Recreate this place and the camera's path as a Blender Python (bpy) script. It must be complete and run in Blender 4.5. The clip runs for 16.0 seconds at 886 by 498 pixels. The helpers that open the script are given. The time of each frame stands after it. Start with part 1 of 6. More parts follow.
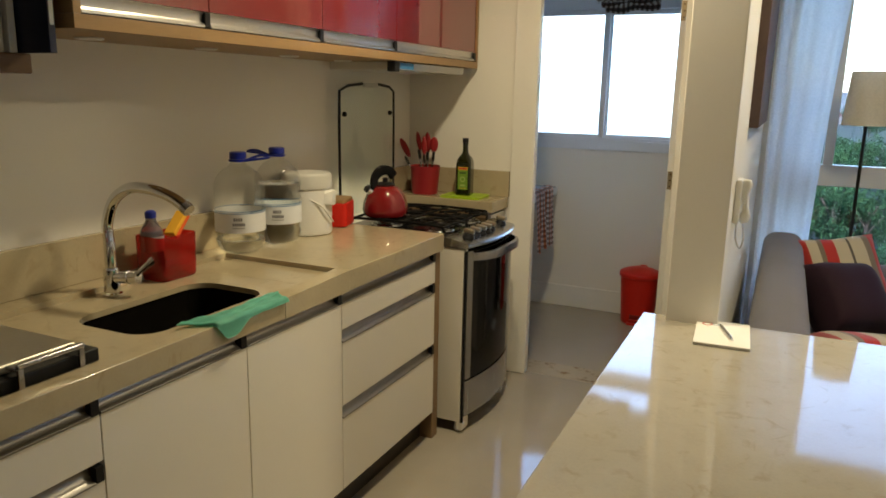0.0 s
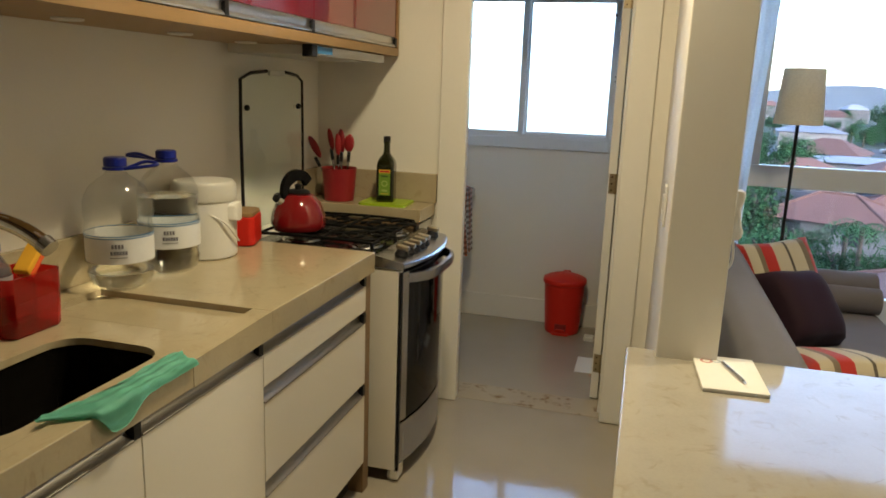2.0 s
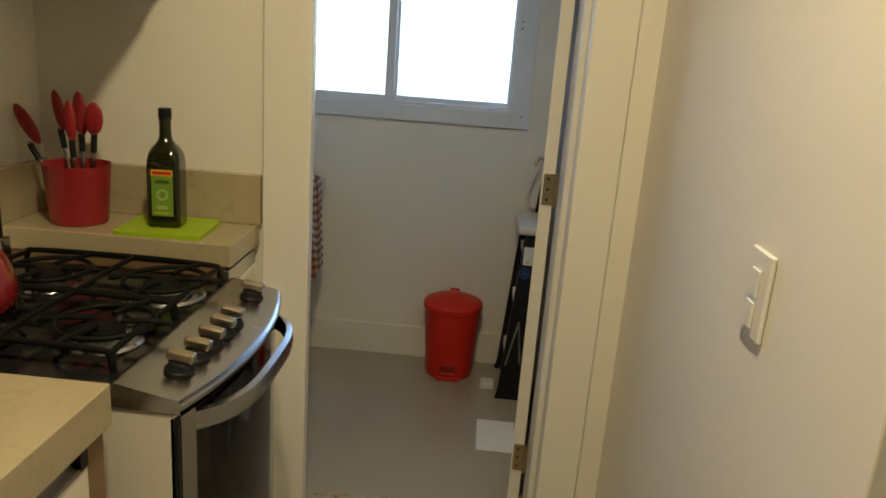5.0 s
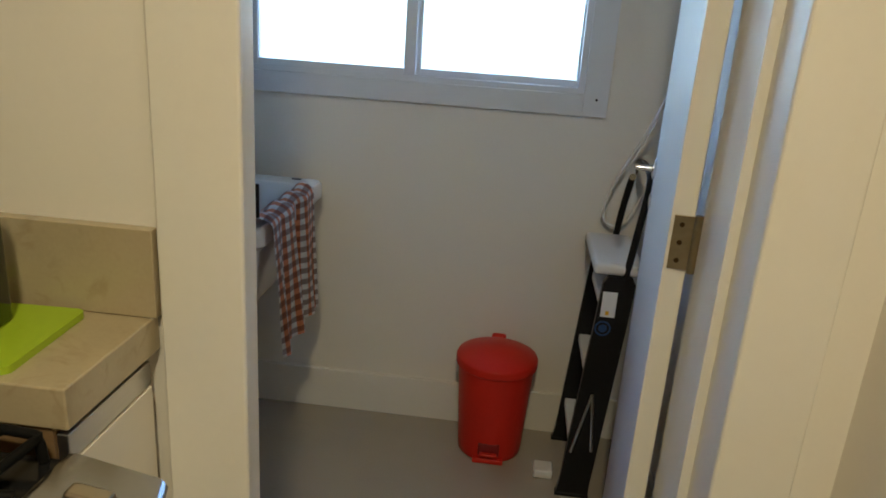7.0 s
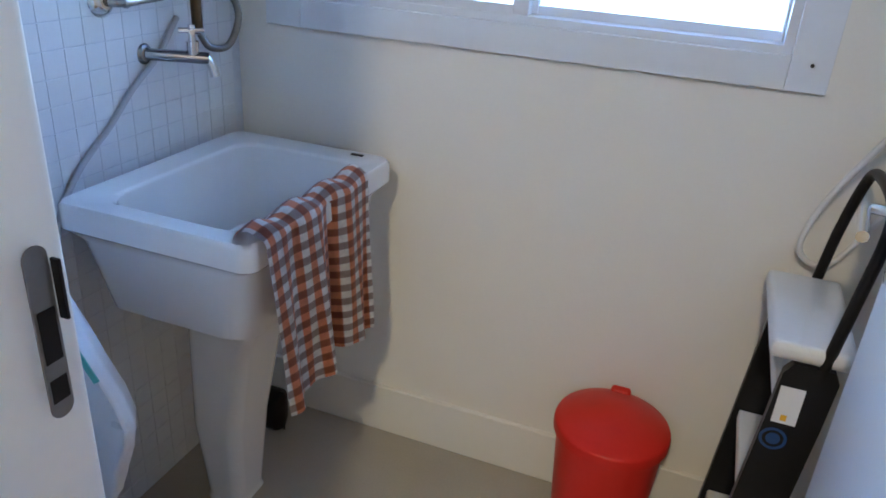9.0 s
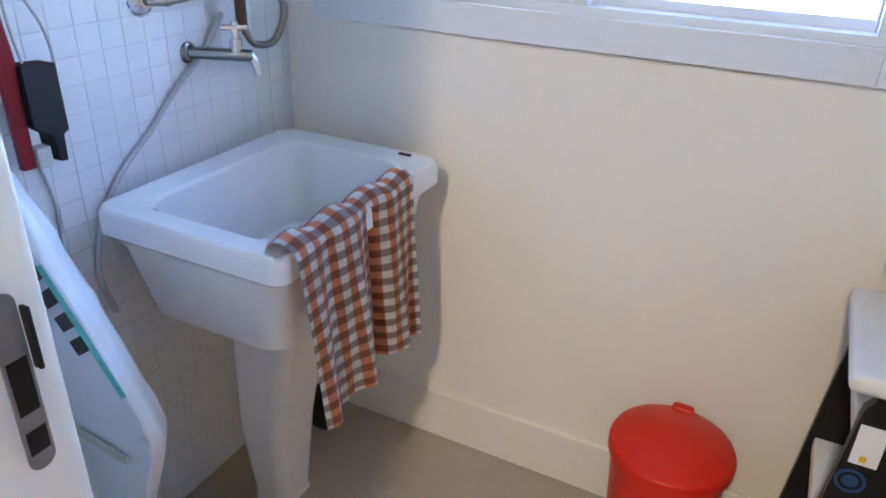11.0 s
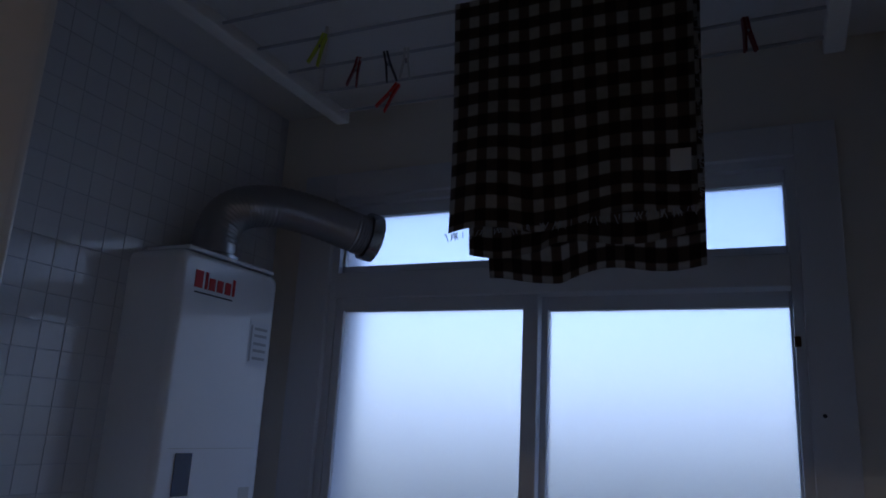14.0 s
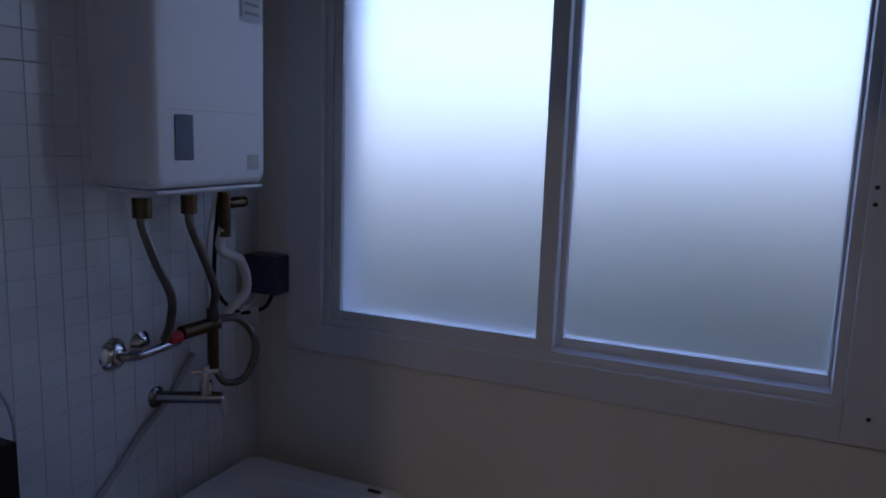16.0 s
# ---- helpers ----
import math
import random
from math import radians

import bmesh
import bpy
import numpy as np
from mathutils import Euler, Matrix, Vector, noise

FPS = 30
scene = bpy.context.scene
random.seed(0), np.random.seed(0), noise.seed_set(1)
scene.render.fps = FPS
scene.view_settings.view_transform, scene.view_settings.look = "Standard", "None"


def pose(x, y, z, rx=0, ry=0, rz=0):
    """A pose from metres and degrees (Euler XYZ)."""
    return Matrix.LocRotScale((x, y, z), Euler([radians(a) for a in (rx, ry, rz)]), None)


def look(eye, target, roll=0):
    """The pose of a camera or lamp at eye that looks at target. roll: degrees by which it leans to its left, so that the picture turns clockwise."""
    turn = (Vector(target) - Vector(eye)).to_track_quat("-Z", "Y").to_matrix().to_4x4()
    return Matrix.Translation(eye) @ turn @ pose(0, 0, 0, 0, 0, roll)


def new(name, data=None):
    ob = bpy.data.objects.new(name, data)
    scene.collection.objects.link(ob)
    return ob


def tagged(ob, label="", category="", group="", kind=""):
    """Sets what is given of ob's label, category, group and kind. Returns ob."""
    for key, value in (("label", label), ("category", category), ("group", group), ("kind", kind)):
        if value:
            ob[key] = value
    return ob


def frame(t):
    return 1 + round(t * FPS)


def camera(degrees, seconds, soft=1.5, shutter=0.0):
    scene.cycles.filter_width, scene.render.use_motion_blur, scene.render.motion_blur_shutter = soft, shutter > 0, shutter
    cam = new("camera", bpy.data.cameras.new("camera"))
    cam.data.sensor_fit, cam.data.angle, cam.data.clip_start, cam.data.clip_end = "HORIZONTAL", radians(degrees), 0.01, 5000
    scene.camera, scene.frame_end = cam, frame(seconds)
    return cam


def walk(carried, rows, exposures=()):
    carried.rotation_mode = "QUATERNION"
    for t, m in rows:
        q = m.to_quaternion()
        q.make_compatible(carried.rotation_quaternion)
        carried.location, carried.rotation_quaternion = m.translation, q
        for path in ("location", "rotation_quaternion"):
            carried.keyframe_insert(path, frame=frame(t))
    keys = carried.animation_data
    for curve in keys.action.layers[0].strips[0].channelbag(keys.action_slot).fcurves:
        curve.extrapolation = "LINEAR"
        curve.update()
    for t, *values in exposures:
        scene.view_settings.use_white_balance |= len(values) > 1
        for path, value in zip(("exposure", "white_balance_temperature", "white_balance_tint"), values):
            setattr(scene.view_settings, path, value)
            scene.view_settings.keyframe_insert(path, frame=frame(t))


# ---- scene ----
cam = camera(62.8, 16.0, soft=1.7)
PATH = [
    (0, (0.287, 0.1, 1.454), (-0.535, 1.874, 1.034), 1.2),
    (0.5, (0.218, 0.05, 1.455), (-0.641, 1.792, 0.978), 1.3),
    (1, (0.148, 0.15, 1.449), (-0.596, 1.948, 0.989), 1.3),
    (1.5, (0.057, 0.323, 1.458), (-0.621, 2.15, 1.009), 2.0),
    (2, (-0.078, 0.467, 1.451), (-0.589, 2.351, 1.017), 2.1),
    (2.5, (-0.214, 0.6, 1.454), (-0.637, 2.509, 1.032), 1.5),
    (3, (-0.268, 0.816, 1.429), (-0.621, 2.734, 0.982), 2.1),
    (3.5, (-0.315, 1.037, 1.437), (-0.612, 2.955, 0.956), 2.7),
    (4, (-0.399, 1.254, 1.428), (-0.616, 3.18, 0.932), 2.1),
    (4.5, (-0.42, 1.495, 1.426), (-0.571, 3.426, 0.925), 2.0),
    (5, (-0.4, 1.772, 1.423), (-0.489, 3.697, 0.888), 4.3),
    (5.2, (-0.407, 1.872, 1.421), (-0.472, 3.794, 0.872), 5.1),
    (7.3, (-0.495, 2.815, 1.378), (-0.689, 4.694, 0.721), 3.2),
    (7.5, (-0.498, 2.901, 1.378), (-0.692, 4.76, 0.667), 2.2),
    (8, (-0.488, 3.095, 1.378), (-0.712, 4.915, 0.579), 1.6),
    (8.5, (-0.445, 3.283, 1.376), (-0.916, 5.051, 0.569), 3.2),
    (8.7, (-0.422, 3.351, 1.376), (-0.965, 5.092, 0.555), 3.8),
    (11, (-0.402, 3.524, 1.396), (-1.185, 5.125, 0.49), 2.0),
    (11.5, (-0.409, 3.512, 1.476), (-1.244, 5.222, 0.863), 2.4),
    (12, (-0.406, 3.506, 1.545), (-1.265, 5.279, 1.197), 2.7),
    (12.5, (-0.406, 3.494, 1.597), (-1.264, 5.294, 1.453), 3.0),
    (13, (-0.357, 3.489, 1.637), (-1.234, 5.282, 1.763), 3.0),
    (13.5, (-0.353, 3.465, 1.686), (-1.208, 5.24, 2.03), 3.3),
    (14, (-0.341, 3.455, 1.706), (-1.168, 5.213, 2.181), 3.1),
    (14.5, (-0.326, 3.45, 1.72), (-1.109, 5.223, 2.212), 1.8),
    (15, (-0.329, 3.454, 1.708), (-1.093, 5.257, 2.114), 1.7),
    (15.5, (-0.338, 3.5, 1.653), (-1.169, 5.318, 1.697), 2.1),
    (16, (-0.451, 3.576, 1.608), (-1.246, 5.385, 1.3), 1.9),
]
walk(cam, [(t, look(eye, target, roll)) for t, eye, target, roll in PATH],
     exposures=[(0, 3.08, 5950, 13), (3.5, 3.05, 6100, 11), (5.2, 3.0, 6250, 9), (7.3, 3.15, 5750, 12), (8.7, 3.8, 5300, 16), (11.0, 4.46, 5600, 20), (11.5, 4.12, 5400, 18),
                (12.0, 3.5, 5300, 20), (12.5, 2.3, 5200, 25), (13.0, 1.35, 5150, 28), (13.5, 0.85, 5300, 31), (14.0, 0.62, 5400, 32), (14.5, 1.3, 5500, 30),
                (15.0, 2.1, 5450, 25), (15.5, 1.5, 5450, 29), (16.0, 1.05, 5550, 36)])

# ---- world and light ----
world = bpy.data.worlds.new("world")
scene.world = world
world.use_nodes = True
wn = world.node_tree.nodes
sky = wn.new("ShaderNodeTexSky")
sky.sky_type = 'NISHITA'
sky.sun_disc = False
sky.sun_elevation = radians(24)
sky.sun_rotation = radians(150)
sky.air_density, sky.dust_density, sky.ozone_density = 1.0, 1.2, 2.0
wn["Background"].inputs["Strength"].default_value = 0.15
world.node_tree.links.new(sky.outputs[0], wn["Background"].inputs["Color"])

sun = new("sun", bpy.data.lights.new("sun", 'SUN'))
sun.data.energy, sun.data.angle, sun.data.color = 0.5, radians(14), (1.0, 0.95, 0.88)
sun.matrix_world = look((0, 0, 0), (-0.4, 0.75, -0.5))


def ceiling_lamp(x, y, watts, size):
    lamp = new("lamp", bpy.data.lights.new("lamp", 'AREA'))
    lamp.data.shape, lamp.data.size, lamp.data.energy = 'DISK', size, watts
    lamp.data.color = (1.0, 0.81, 0.45)
    lamp.matrix_world = pose(x, y, 2.512)


ceiling_lamp(-0.49, 2.27, 3.6, 0.16)
ceiling_lamp(0.95, 2.75, 3.0, 0.16)

# ---- materials ----
MATS = {}


def ramp(nt, fac, stops):
    n = nt.nodes.new("ShaderNodeValToRGB")
    els = n.color_ramp.elements
    while len(els) < len(stops):
        els.new(0.5)
    for e, (p, c) in zip(els, stops):
        e.position, e.color = p, (*c, 1)
    nt.links.new(fac, n.inputs[0])
    return n.outputs[0]


def tint(c, k):
    return tuple(min(1, v * k) for v in c)


def mat(name, color, rough=0.5, metal=0.0, vary=0.12, scale=6.0, fine=80.0, bump=0.05, coat=0.0, spec=0.5, stretch=(1, 1, 1),
        trans=0.0, ior=1.45, alpha=1.0, rvary=0.08, sheen=0.0, rnd=0.0):
    """A surface with broad and fine variation of colour and gloss and a fine relief."""
    m = bpy.data.materials.new(name)
    m.use_nodes = True
    nt = m.node_tree
    b = nt.nodes["Principled BSDF"]
    L = nt.links.new
    tc = nt.nodes.new("ShaderNodeTexCoord")
    mp = nt.nodes.new("ShaderNodeMapping")
    mp.inputs["Scale"].default_value = stretch
    L(tc.outputs["Object"], mp.inputs[0])
    broad = nt.nodes.new("ShaderNodeTexNoise")
    broad.inputs["Scale"].default_value, broad.inputs["Detail"].default_value = scale, 5
    grain = nt.nodes.new("ShaderNodeTexNoise")
    grain.inputs["Scale"].default_value, grain.inputs["Detail"].default_value = fine, 3
    L(mp.outputs[0], broad.inputs[0])
    L(mp.outputs[0], grain.inputs[0])
    mix = nt.nodes.new("ShaderNodeMath")
    mix.operation = 'MULTIPLY_ADD'
    mix.inputs[1].default_value = 0.35
    L(grain.outputs[0], mix.inputs[0])
    half = nt.nodes.new("ShaderNodeMath")
    half.operation = 'MULTIPLY'
    half.inputs[1].default_value = 0.65
    L(broad.outputs[0], half.inputs[0])
    L(half.outputs[0], mix.inputs[2])
    col = ramp(nt, mix.outputs[0], [(0.25, tint(color, 1 - vary)), (0.5, color), (0.78, tint(color, 1 + vary * 0.7))])
    if rnd:
        oi = nt.nodes.new("ShaderNodeObjectInfo")
        hs = nt.nodes.new("ShaderNodeHueSaturation")
        mr = nt.nodes.new("ShaderNodeMapRange")
        mr.inputs["To Min"].default_value, mr.inputs["To Max"].default_value = 1 - rnd, 1 + rnd
        L(oi.outputs["Random"], mr.inputs["Value"])
        L(mr.outputs[0], hs.inputs["Value"])
        L(col, hs.inputs["Color"])
        col = hs.outputs[0]
    L(col, b.inputs["Base Color"])
    rr = nt.nodes.new("ShaderNodeMapRange")
    rr.inputs["To Min"].default_value, rr.inputs["To Max"].default_value = max(0.02, rough - rvary), min(1, rough + rvary)
    L(broad.outputs[0], rr.inputs["Value"])
    L(rr.outputs[0], b.inputs["Roughness"])
    b.inputs["Metallic"].default_value = metal
    b.inputs["Coat Weight"].default_value = coat
    b.inputs["Coat Roughness"].default_value = 0.05
    b.inputs["Specular IOR Level"].default_value = spec
    b.inputs["Transmission Weight"].default_value = trans
    b.inputs["IOR"].default_value = ior
    b.inputs["Alpha"].default_value = alpha
    b.inputs["Sheen Weight"].default_value = sheen
    if bump:
        bp = nt.nodes.new("ShaderNodeBump")
        bp.inputs["Strength"].default_value, bp.inputs["Distance"].default_value = bump, 0.004
        L(mix.outputs[0], bp.inputs["Height"])
        L(bp.outputs[0], b.inputs["Normal"])
    MATS[name] = m
    return m


def stone(name, color, vein, rough, scale=3.0, amount=0.5):
    """Polished stone: cloudy ground, thin veins, small specks."""
    m = mat(name, color, rough, vary=0.10, scale=scale * 2, fine=160, bump=0.0, coat=0.3, rvary=0.03)
    nt = m.node_tree
    L = nt.links.new
    b = nt.nodes["Principled BSDF"]
    base = b.inputs["Base Color"].links[0].from_socket
    tc = nt.nodes.new("ShaderNodeTexCoord")
    warp = nt.nodes.new("ShaderNodeTexNoise")
    warp.inputs["Scale"].default_value, warp.inputs["Detail"].default_value = scale, 8
    warp.inputs["Distortion"].default_value = 1.6
    L(tc.outputs["Object"], warp.inputs[0])
    line = ramp(nt, warp.outputs[0], [(0.46, (0, 0, 0)), (0.497, (1, 1, 1)), (0.53, (0, 0, 0))])
    sp = nt.nodes.new("ShaderNodeTexNoise")
    sp.inputs["Scale"].default_value = 22
    L(tc.outputs["Object"], sp.inputs[0])
    gate = ramp(nt, sp.outputs[0], [(0.48, (0, 0, 0)), (0.66, (1, 1, 1))])
    f = nt.nodes.new("ShaderNodeMath")
    f.operation = 'MULTIPLY'
    L(line, f.inputs[0])
    L(gate, f.inputs[1])
    f2 = nt.nodes.new("ShaderNodeMath")
    f2.operation = 'MULTIPLY'
    f2.inputs[1].default_value = amount
    L(f.outputs[0], f2.inputs[0])
    mx = nt.nodes.new("ShaderNodeMix")
    mx.data_type = 'RGBA'
    L(f2.outputs[0], mx.inputs["Factor"])
    L(base, mx.inputs["A"])
    mx.inputs["B"].default_value = (*vein, 1)
    L(mx.outputs["Result"], b.inputs["Base Color"])
    return m


def checked(name, ground, warp_colour, weft_colour, nu, nv, rough=0.9):
    """Woven gingham: stripes along both threads of the cloth, with a thread relief."""
    m = bpy.data.materials.new(name)
    m.use_nodes = True
    nt = m.node_tree
    L = nt.links.new
    b = nt.nodes["Principled BSDF"]
    uv = nt.nodes.new("ShaderNodeTexCoord")
    sep = nt.nodes.new("ShaderNodeSeparateXYZ")
    L(uv.outputs["UV"], sep.inputs[0])
    cols = []
    for axis, n, c in (("X", nu, warp_colour), ("Y", nv, weft_colour)):
        k = nt.nodes.new("ShaderNodeMath")
        k.operation = 'MULTIPLY'
        k.inputs[1].default_value = n
        L(sep.outputs[axis], k.inputs[0])
        pp = nt.nodes.new("ShaderNodeMath")
        pp.operation = 'PINGPONG'
        pp.inputs[1].default_value = 0.5
        L(k.outputs[0], pp.inputs[0])
        cols.append(ramp(nt, pp.outputs[0], [(0.22, (1, 1, 1)), (0.28, c)]))
    mx = nt.nodes.new("ShaderNodeMix")
    mx.data_type, mx.blend_type = 'RGBA', 'MULTIPLY'
    mx.inputs["Factor"].default_value = 1
    L(cols[0], mx.inputs["A"])
    L(cols[1], mx.inputs["B"])
    nz = nt.nodes.new("ShaderNodeTexNoise")
    nz.inputs["Scale"].default_value = 60
    L(uv.outputs["Object"], nz.inputs[0])
    gr = ramp(nt, nz.outputs[0], [(0.3, tint(ground, 0.8)), (0.7, ground)])
    m2 = nt.nodes.new("ShaderNodeMix")
    m2.data_type, m2.blend_type = 'RGBA', 'MULTIPLY'
    m2.inputs["Factor"].default_value = 1
    L(mx.outputs["Result"], m2.inputs["A"])
    L(gr, m2.inputs["B"])
    L(m2.outputs["Result"], b.inputs["Base Color"])
    b.inputs["Roughness"].default_value = rough
    b.inputs["Sheen Weight"].default_value = 0.3
    fine = nt.nodes.new("ShaderNodeTexNoise")
    fine.inputs["Scale"].default_value = 350
    L(uv.outputs["Object"], fine.inputs[0])
    bp = nt.nodes.new("ShaderNodeBump")
    bp.inputs["Strength"].default_value, bp.inputs["Distance"].default_value = 0.3, 0.002
    L(fine.outputs[0], bp.inputs["Height"])
    L(bp.outputs[0], b.inputs["Normal"])
    return m


def striped(name, stops, axis="X", rough=0.9):
    """Cloth with stripes across its u."""
    m = bpy.data.materials.new(name)
    m.use_nodes = True
    nt = m.node_tree
    L = nt.links.new
    b = nt.nodes["Principled BSDF"]
    uv = nt.nodes.new("ShaderNodeTexCoord")
    sep = nt.nodes.new("ShaderNodeSeparateXYZ")
    L(uv.outputs["UV"], sep.inputs[0])
    c = ramp(nt, sep.outputs[axis], stops)
    c.node.color_ramp.interpolation = 'CONSTANT'
    L(c, b.inputs["Base Color"])
    b.inputs["Roughness"].default_value = rough
    b.inputs["Sheen Weight"].default_value = 0.3
    fine = nt.nodes.new("ShaderNodeTexNoise")
    fine.inputs["Scale"].default_value = 300
    L(uv.outputs["Object"], fine.inputs[0])
    bp = nt.nodes.new("ShaderNodeBump")
    bp.inputs["Strength"].default_value, bp.inputs["Distance"].default_value = 0.3, 0.002
    L(fine.outputs[0], bp.inputs["Height"])
    L(bp.outputs[0], b.inputs["Normal"])
    return m


def clear(name, color, rough=0.0, ior=1.45):
    m = bpy.data.materials.new(name)
    m.use_nodes = True
    b = m.node_tree.nodes["Principled BSDF"]
    b.inputs["Base Color"].default_value = (*color, 1)
    b.inputs["Roughness"].default_value = rough
    b.inputs["Transmission Weight"].default_value = 1
    b.inputs["IOR"].default_value = ior
    return m


M_WALL = mat("wall_paint", (0.80, 0.77, 0.70), 0.7, vary=0.03, scale=2, fine=120, bump=0.06)
M_PAINT = mat("white_enamel", (0.80, 0.78, 0.72), 0.32, vary=0.03, scale=3, fine=60, bump=0.03)
M_CEIL = mat("ceiling_paint", (0.80, 0.79, 0.76), 0.8, vary=0.03, scale=2, bump=0.03)
M_FLOOR = stone("porcelain_floor", (0.385, 0.345, 0.285), (0.42, 0.34, 0.24), 0.08, 1.5, 0.25)
M_SILL = stone("door_sill_marble", (0.43, 0.37, 0.28), (0.20, 0.11, 0.05), 0.2, 2.2, 0.9)
M_TOP = stone("beige_worktop", (0.44, 0.37, 0.24), (0.25, 0.18, 0.09), 0.14, 6.0, 0.32)
M_BAR = stone("cream_bar_stone", (0.40, 0.37, 0.31), (0.25, 0.20, 0.14), 0.07, 5.0, 0.42)
M_LAM = mat("white_laminate", (0.76, 0.72, 0.63), 0.36, vary=0.02, scale=2, bump=0.0, rvary=0.02)
M_CARCASS = mat("brown_carcass", (0.22, 0.14, 0.07), 0.5, vary=0.2, scale=4, stretch=(1, 1, 8))
M_WOOD = mat("light_oak", (0.30, 0.185, 0.078), 0.42, vary=0.22, scale=5, fine=40, stretch=(6, 0.6, 6), bump=0.06)
M_DARKWOOD = mat("brown_wood", (0.16, 0.09, 0.05), 0.45, vary=0.25, scale=5, stretch=(6, 0.6, 6), bump=0.06)
M_RED = mat("red_gloss_door", (0.17, 0.012, 0.015), 0.06, vary=0.05, bump=0.0, coat=1.0, rvary=0.02)
M_ALU = mat("brushed_aluminium", (0.62, 0.61, 0.60), 0.32, 1.0, vary=0.08, scale=3, stretch=(40, 0.6, 40), bump=0.02)
M_RAIL = mat("dull_aluminium_rail", (0.30, 0.285, 0.27), 0.42, 0.9, vary=0.08, scale=3, stretch=(40, 0.6, 40), bump=0.02)
M_CHROME = mat("chrome", (0.75, 0.75, 0.75), 0.06, 1.0, vary=0.02, bump=0.0, rvary=0.03)
M_WORN = mat("worn_chrome", (0.30, 0.31, 0.33), 0.14, 1.0, vary=0.1, bump=0.0, rvary=0.04)
M_STEEL = mat("stainless_steel", (0.42, 0.42, 0.43), 0.24, 1.0, vary=0.06, scale=4, stretch=(2, 30, 2), bump=0.02)
M_DSTEEL = mat("dark_stove_top", (0.012, 0.012, 0.013), 0.12, 0.0, vary=0.1, bump=0.0)
M_IRON = mat("black_cast_iron", (0.007, 0.007, 0.007), 0.5, vary=0.3, bump=0.1, spec=0.12)
M_BLACK = mat("black_plastic", (0.012, 0.012, 0.014), 0.38, vary=0.2, bump=0.03, spec=0.25)
M_BGLASS = mat("black_glass", (0.005, 0.005, 0.006), 0.08, vary=0.05, bump=0.0, spec=0.2)
M_REDP = mat("red_plastic", (0.60, 0.022, 0.010), 0.36, vary=0.08, spec=0.3, scale=8, bump=0.03)
M_REDU = mat("dark_red_plastic", (0.30, 0.018, 0.022), 0.38, vary=0.1, scale=8, bump=0.03)
M_REDE = mat("red_enamel", (0.20, 0.008, 0.010), 0.10, vary=0.05, bump=0.0, coat=0.8)
M_REDT = mat("red_translucent_plastic", (0.80, 0.03, 0.025), 0.10, vary=0.05, bump=0.0, trans=0.93)
M_WPLAS = mat("white_plastic", (0.76, 0.75, 0.72), 0.35, vary=0.04, bump=0.02)
M_GPLAS = mat("grey_plastic", (0.56, 0.55, 0.51), 0.4, vary=0.05, bump=0.02)
M_CERAM = mat("white_ceramic", (0.78, 0.79, 0.79), 0.12, vary=0.02, bump=0.0, coat=0.4)
M_TILE = mat("white_glazed_tile", (0.76, 0.78, 0.80), 0.10, vary=0.03, bump=0.0, coat=0.4, rnd=0.03)
M_GROUT = mat("white_grout", (0.63, 0.66, 0.70), 0.9, vary=0.2, bump=0.1)
M_HEAT = mat("white_heater_enamel", (0.83, 0.84, 0.85), 0.2, vary=0.02, bump=0.0, coat=0.4)
M_FRAME = mat("white_window_aluminium", (0.72, 0.74, 0.77), 0.35, vary=0.03, bump=0.01)
M_BRASS = mat("brass", (0.11, 0.075, 0.042), 0.3, 1.0, vary=0.15, bump=0.03)
M_BRASSY = mat("champagne_metal", (0.50, 0.44, 0.33), 0.3, 1.0, vary=0.08, bump=0.0)
M_HINGE = mat("aged_hinge_steel", (0.42, 0.35, 0.22), 0.4, 1.0, vary=0.2, bump=0.05)
M_HOSE = mat("braided_hose", (0.20, 0.185, 0.165), 0.33, 0.9, vary=0.35, scale=40, fine=300, bump=0.4)
M_DUCT = mat("aluminium_duct", (0.42, 0.42, 0.43), 0.33, 1.0, vary=0.08, bump=0.02)
M_LIME = mat("lime_board", (0.36, 0.52, 0.015), 0.35, vary=0.06, bump=0.02)
M_MINT = mat("mint_rubber", (0.23, 0.66, 0.52), 0.5, vary=0.08, scale=14, bump=0.15)
M_OIL = mat("dark_green_bottle", (0.012, 0.014, 0.003), 0.07, vary=0.1, bump=0.0, coat=0.5)
M_LABG = mat("green_label", (0.17, 0.30, 0.03), 0.5, vary=0.1, bump=0.0)
M_LABY = mat("yellow_label", (0.75, 0.45, 0.03), 0.5, bump=0.0)
M_LABW = mat("white_label", (0.75, 0.77, 0.80), 0.45, vary=0.05, bump=0.0)
M_INK = mat("dark_print", (0.03, 0.03, 0.04), 0.6, bump=0.0)
M_PRINT = mat("grey_print", (0.16, 0.16, 0.20), 0.6, bump=0.0)
M_INKR = mat("red_print", (0.55, 0.02, 0.02), 0.5, bump=0.0)
M_BLUE = mat("blue_plastic", (0.008, 0.018, 0.24), 0.3, bump=0.0)
M_BLUEL = mat("blue_print", (0.05, 0.20, 0.45), 0.5, bump=0.0)
M_YEL = mat("yellow_sponge", (0.80, 0.42, 0.02), 0.9, fine=200, bump=0.3)
M_ORA = mat("orange_sponge", (0.75, 0.12, 0.02), 0.9, fine=200, bump=0.3)
M_PAPER = mat("white_paper", (0.80, 0.79, 0.76), 0.8, vary=0.04, bump=0.03)
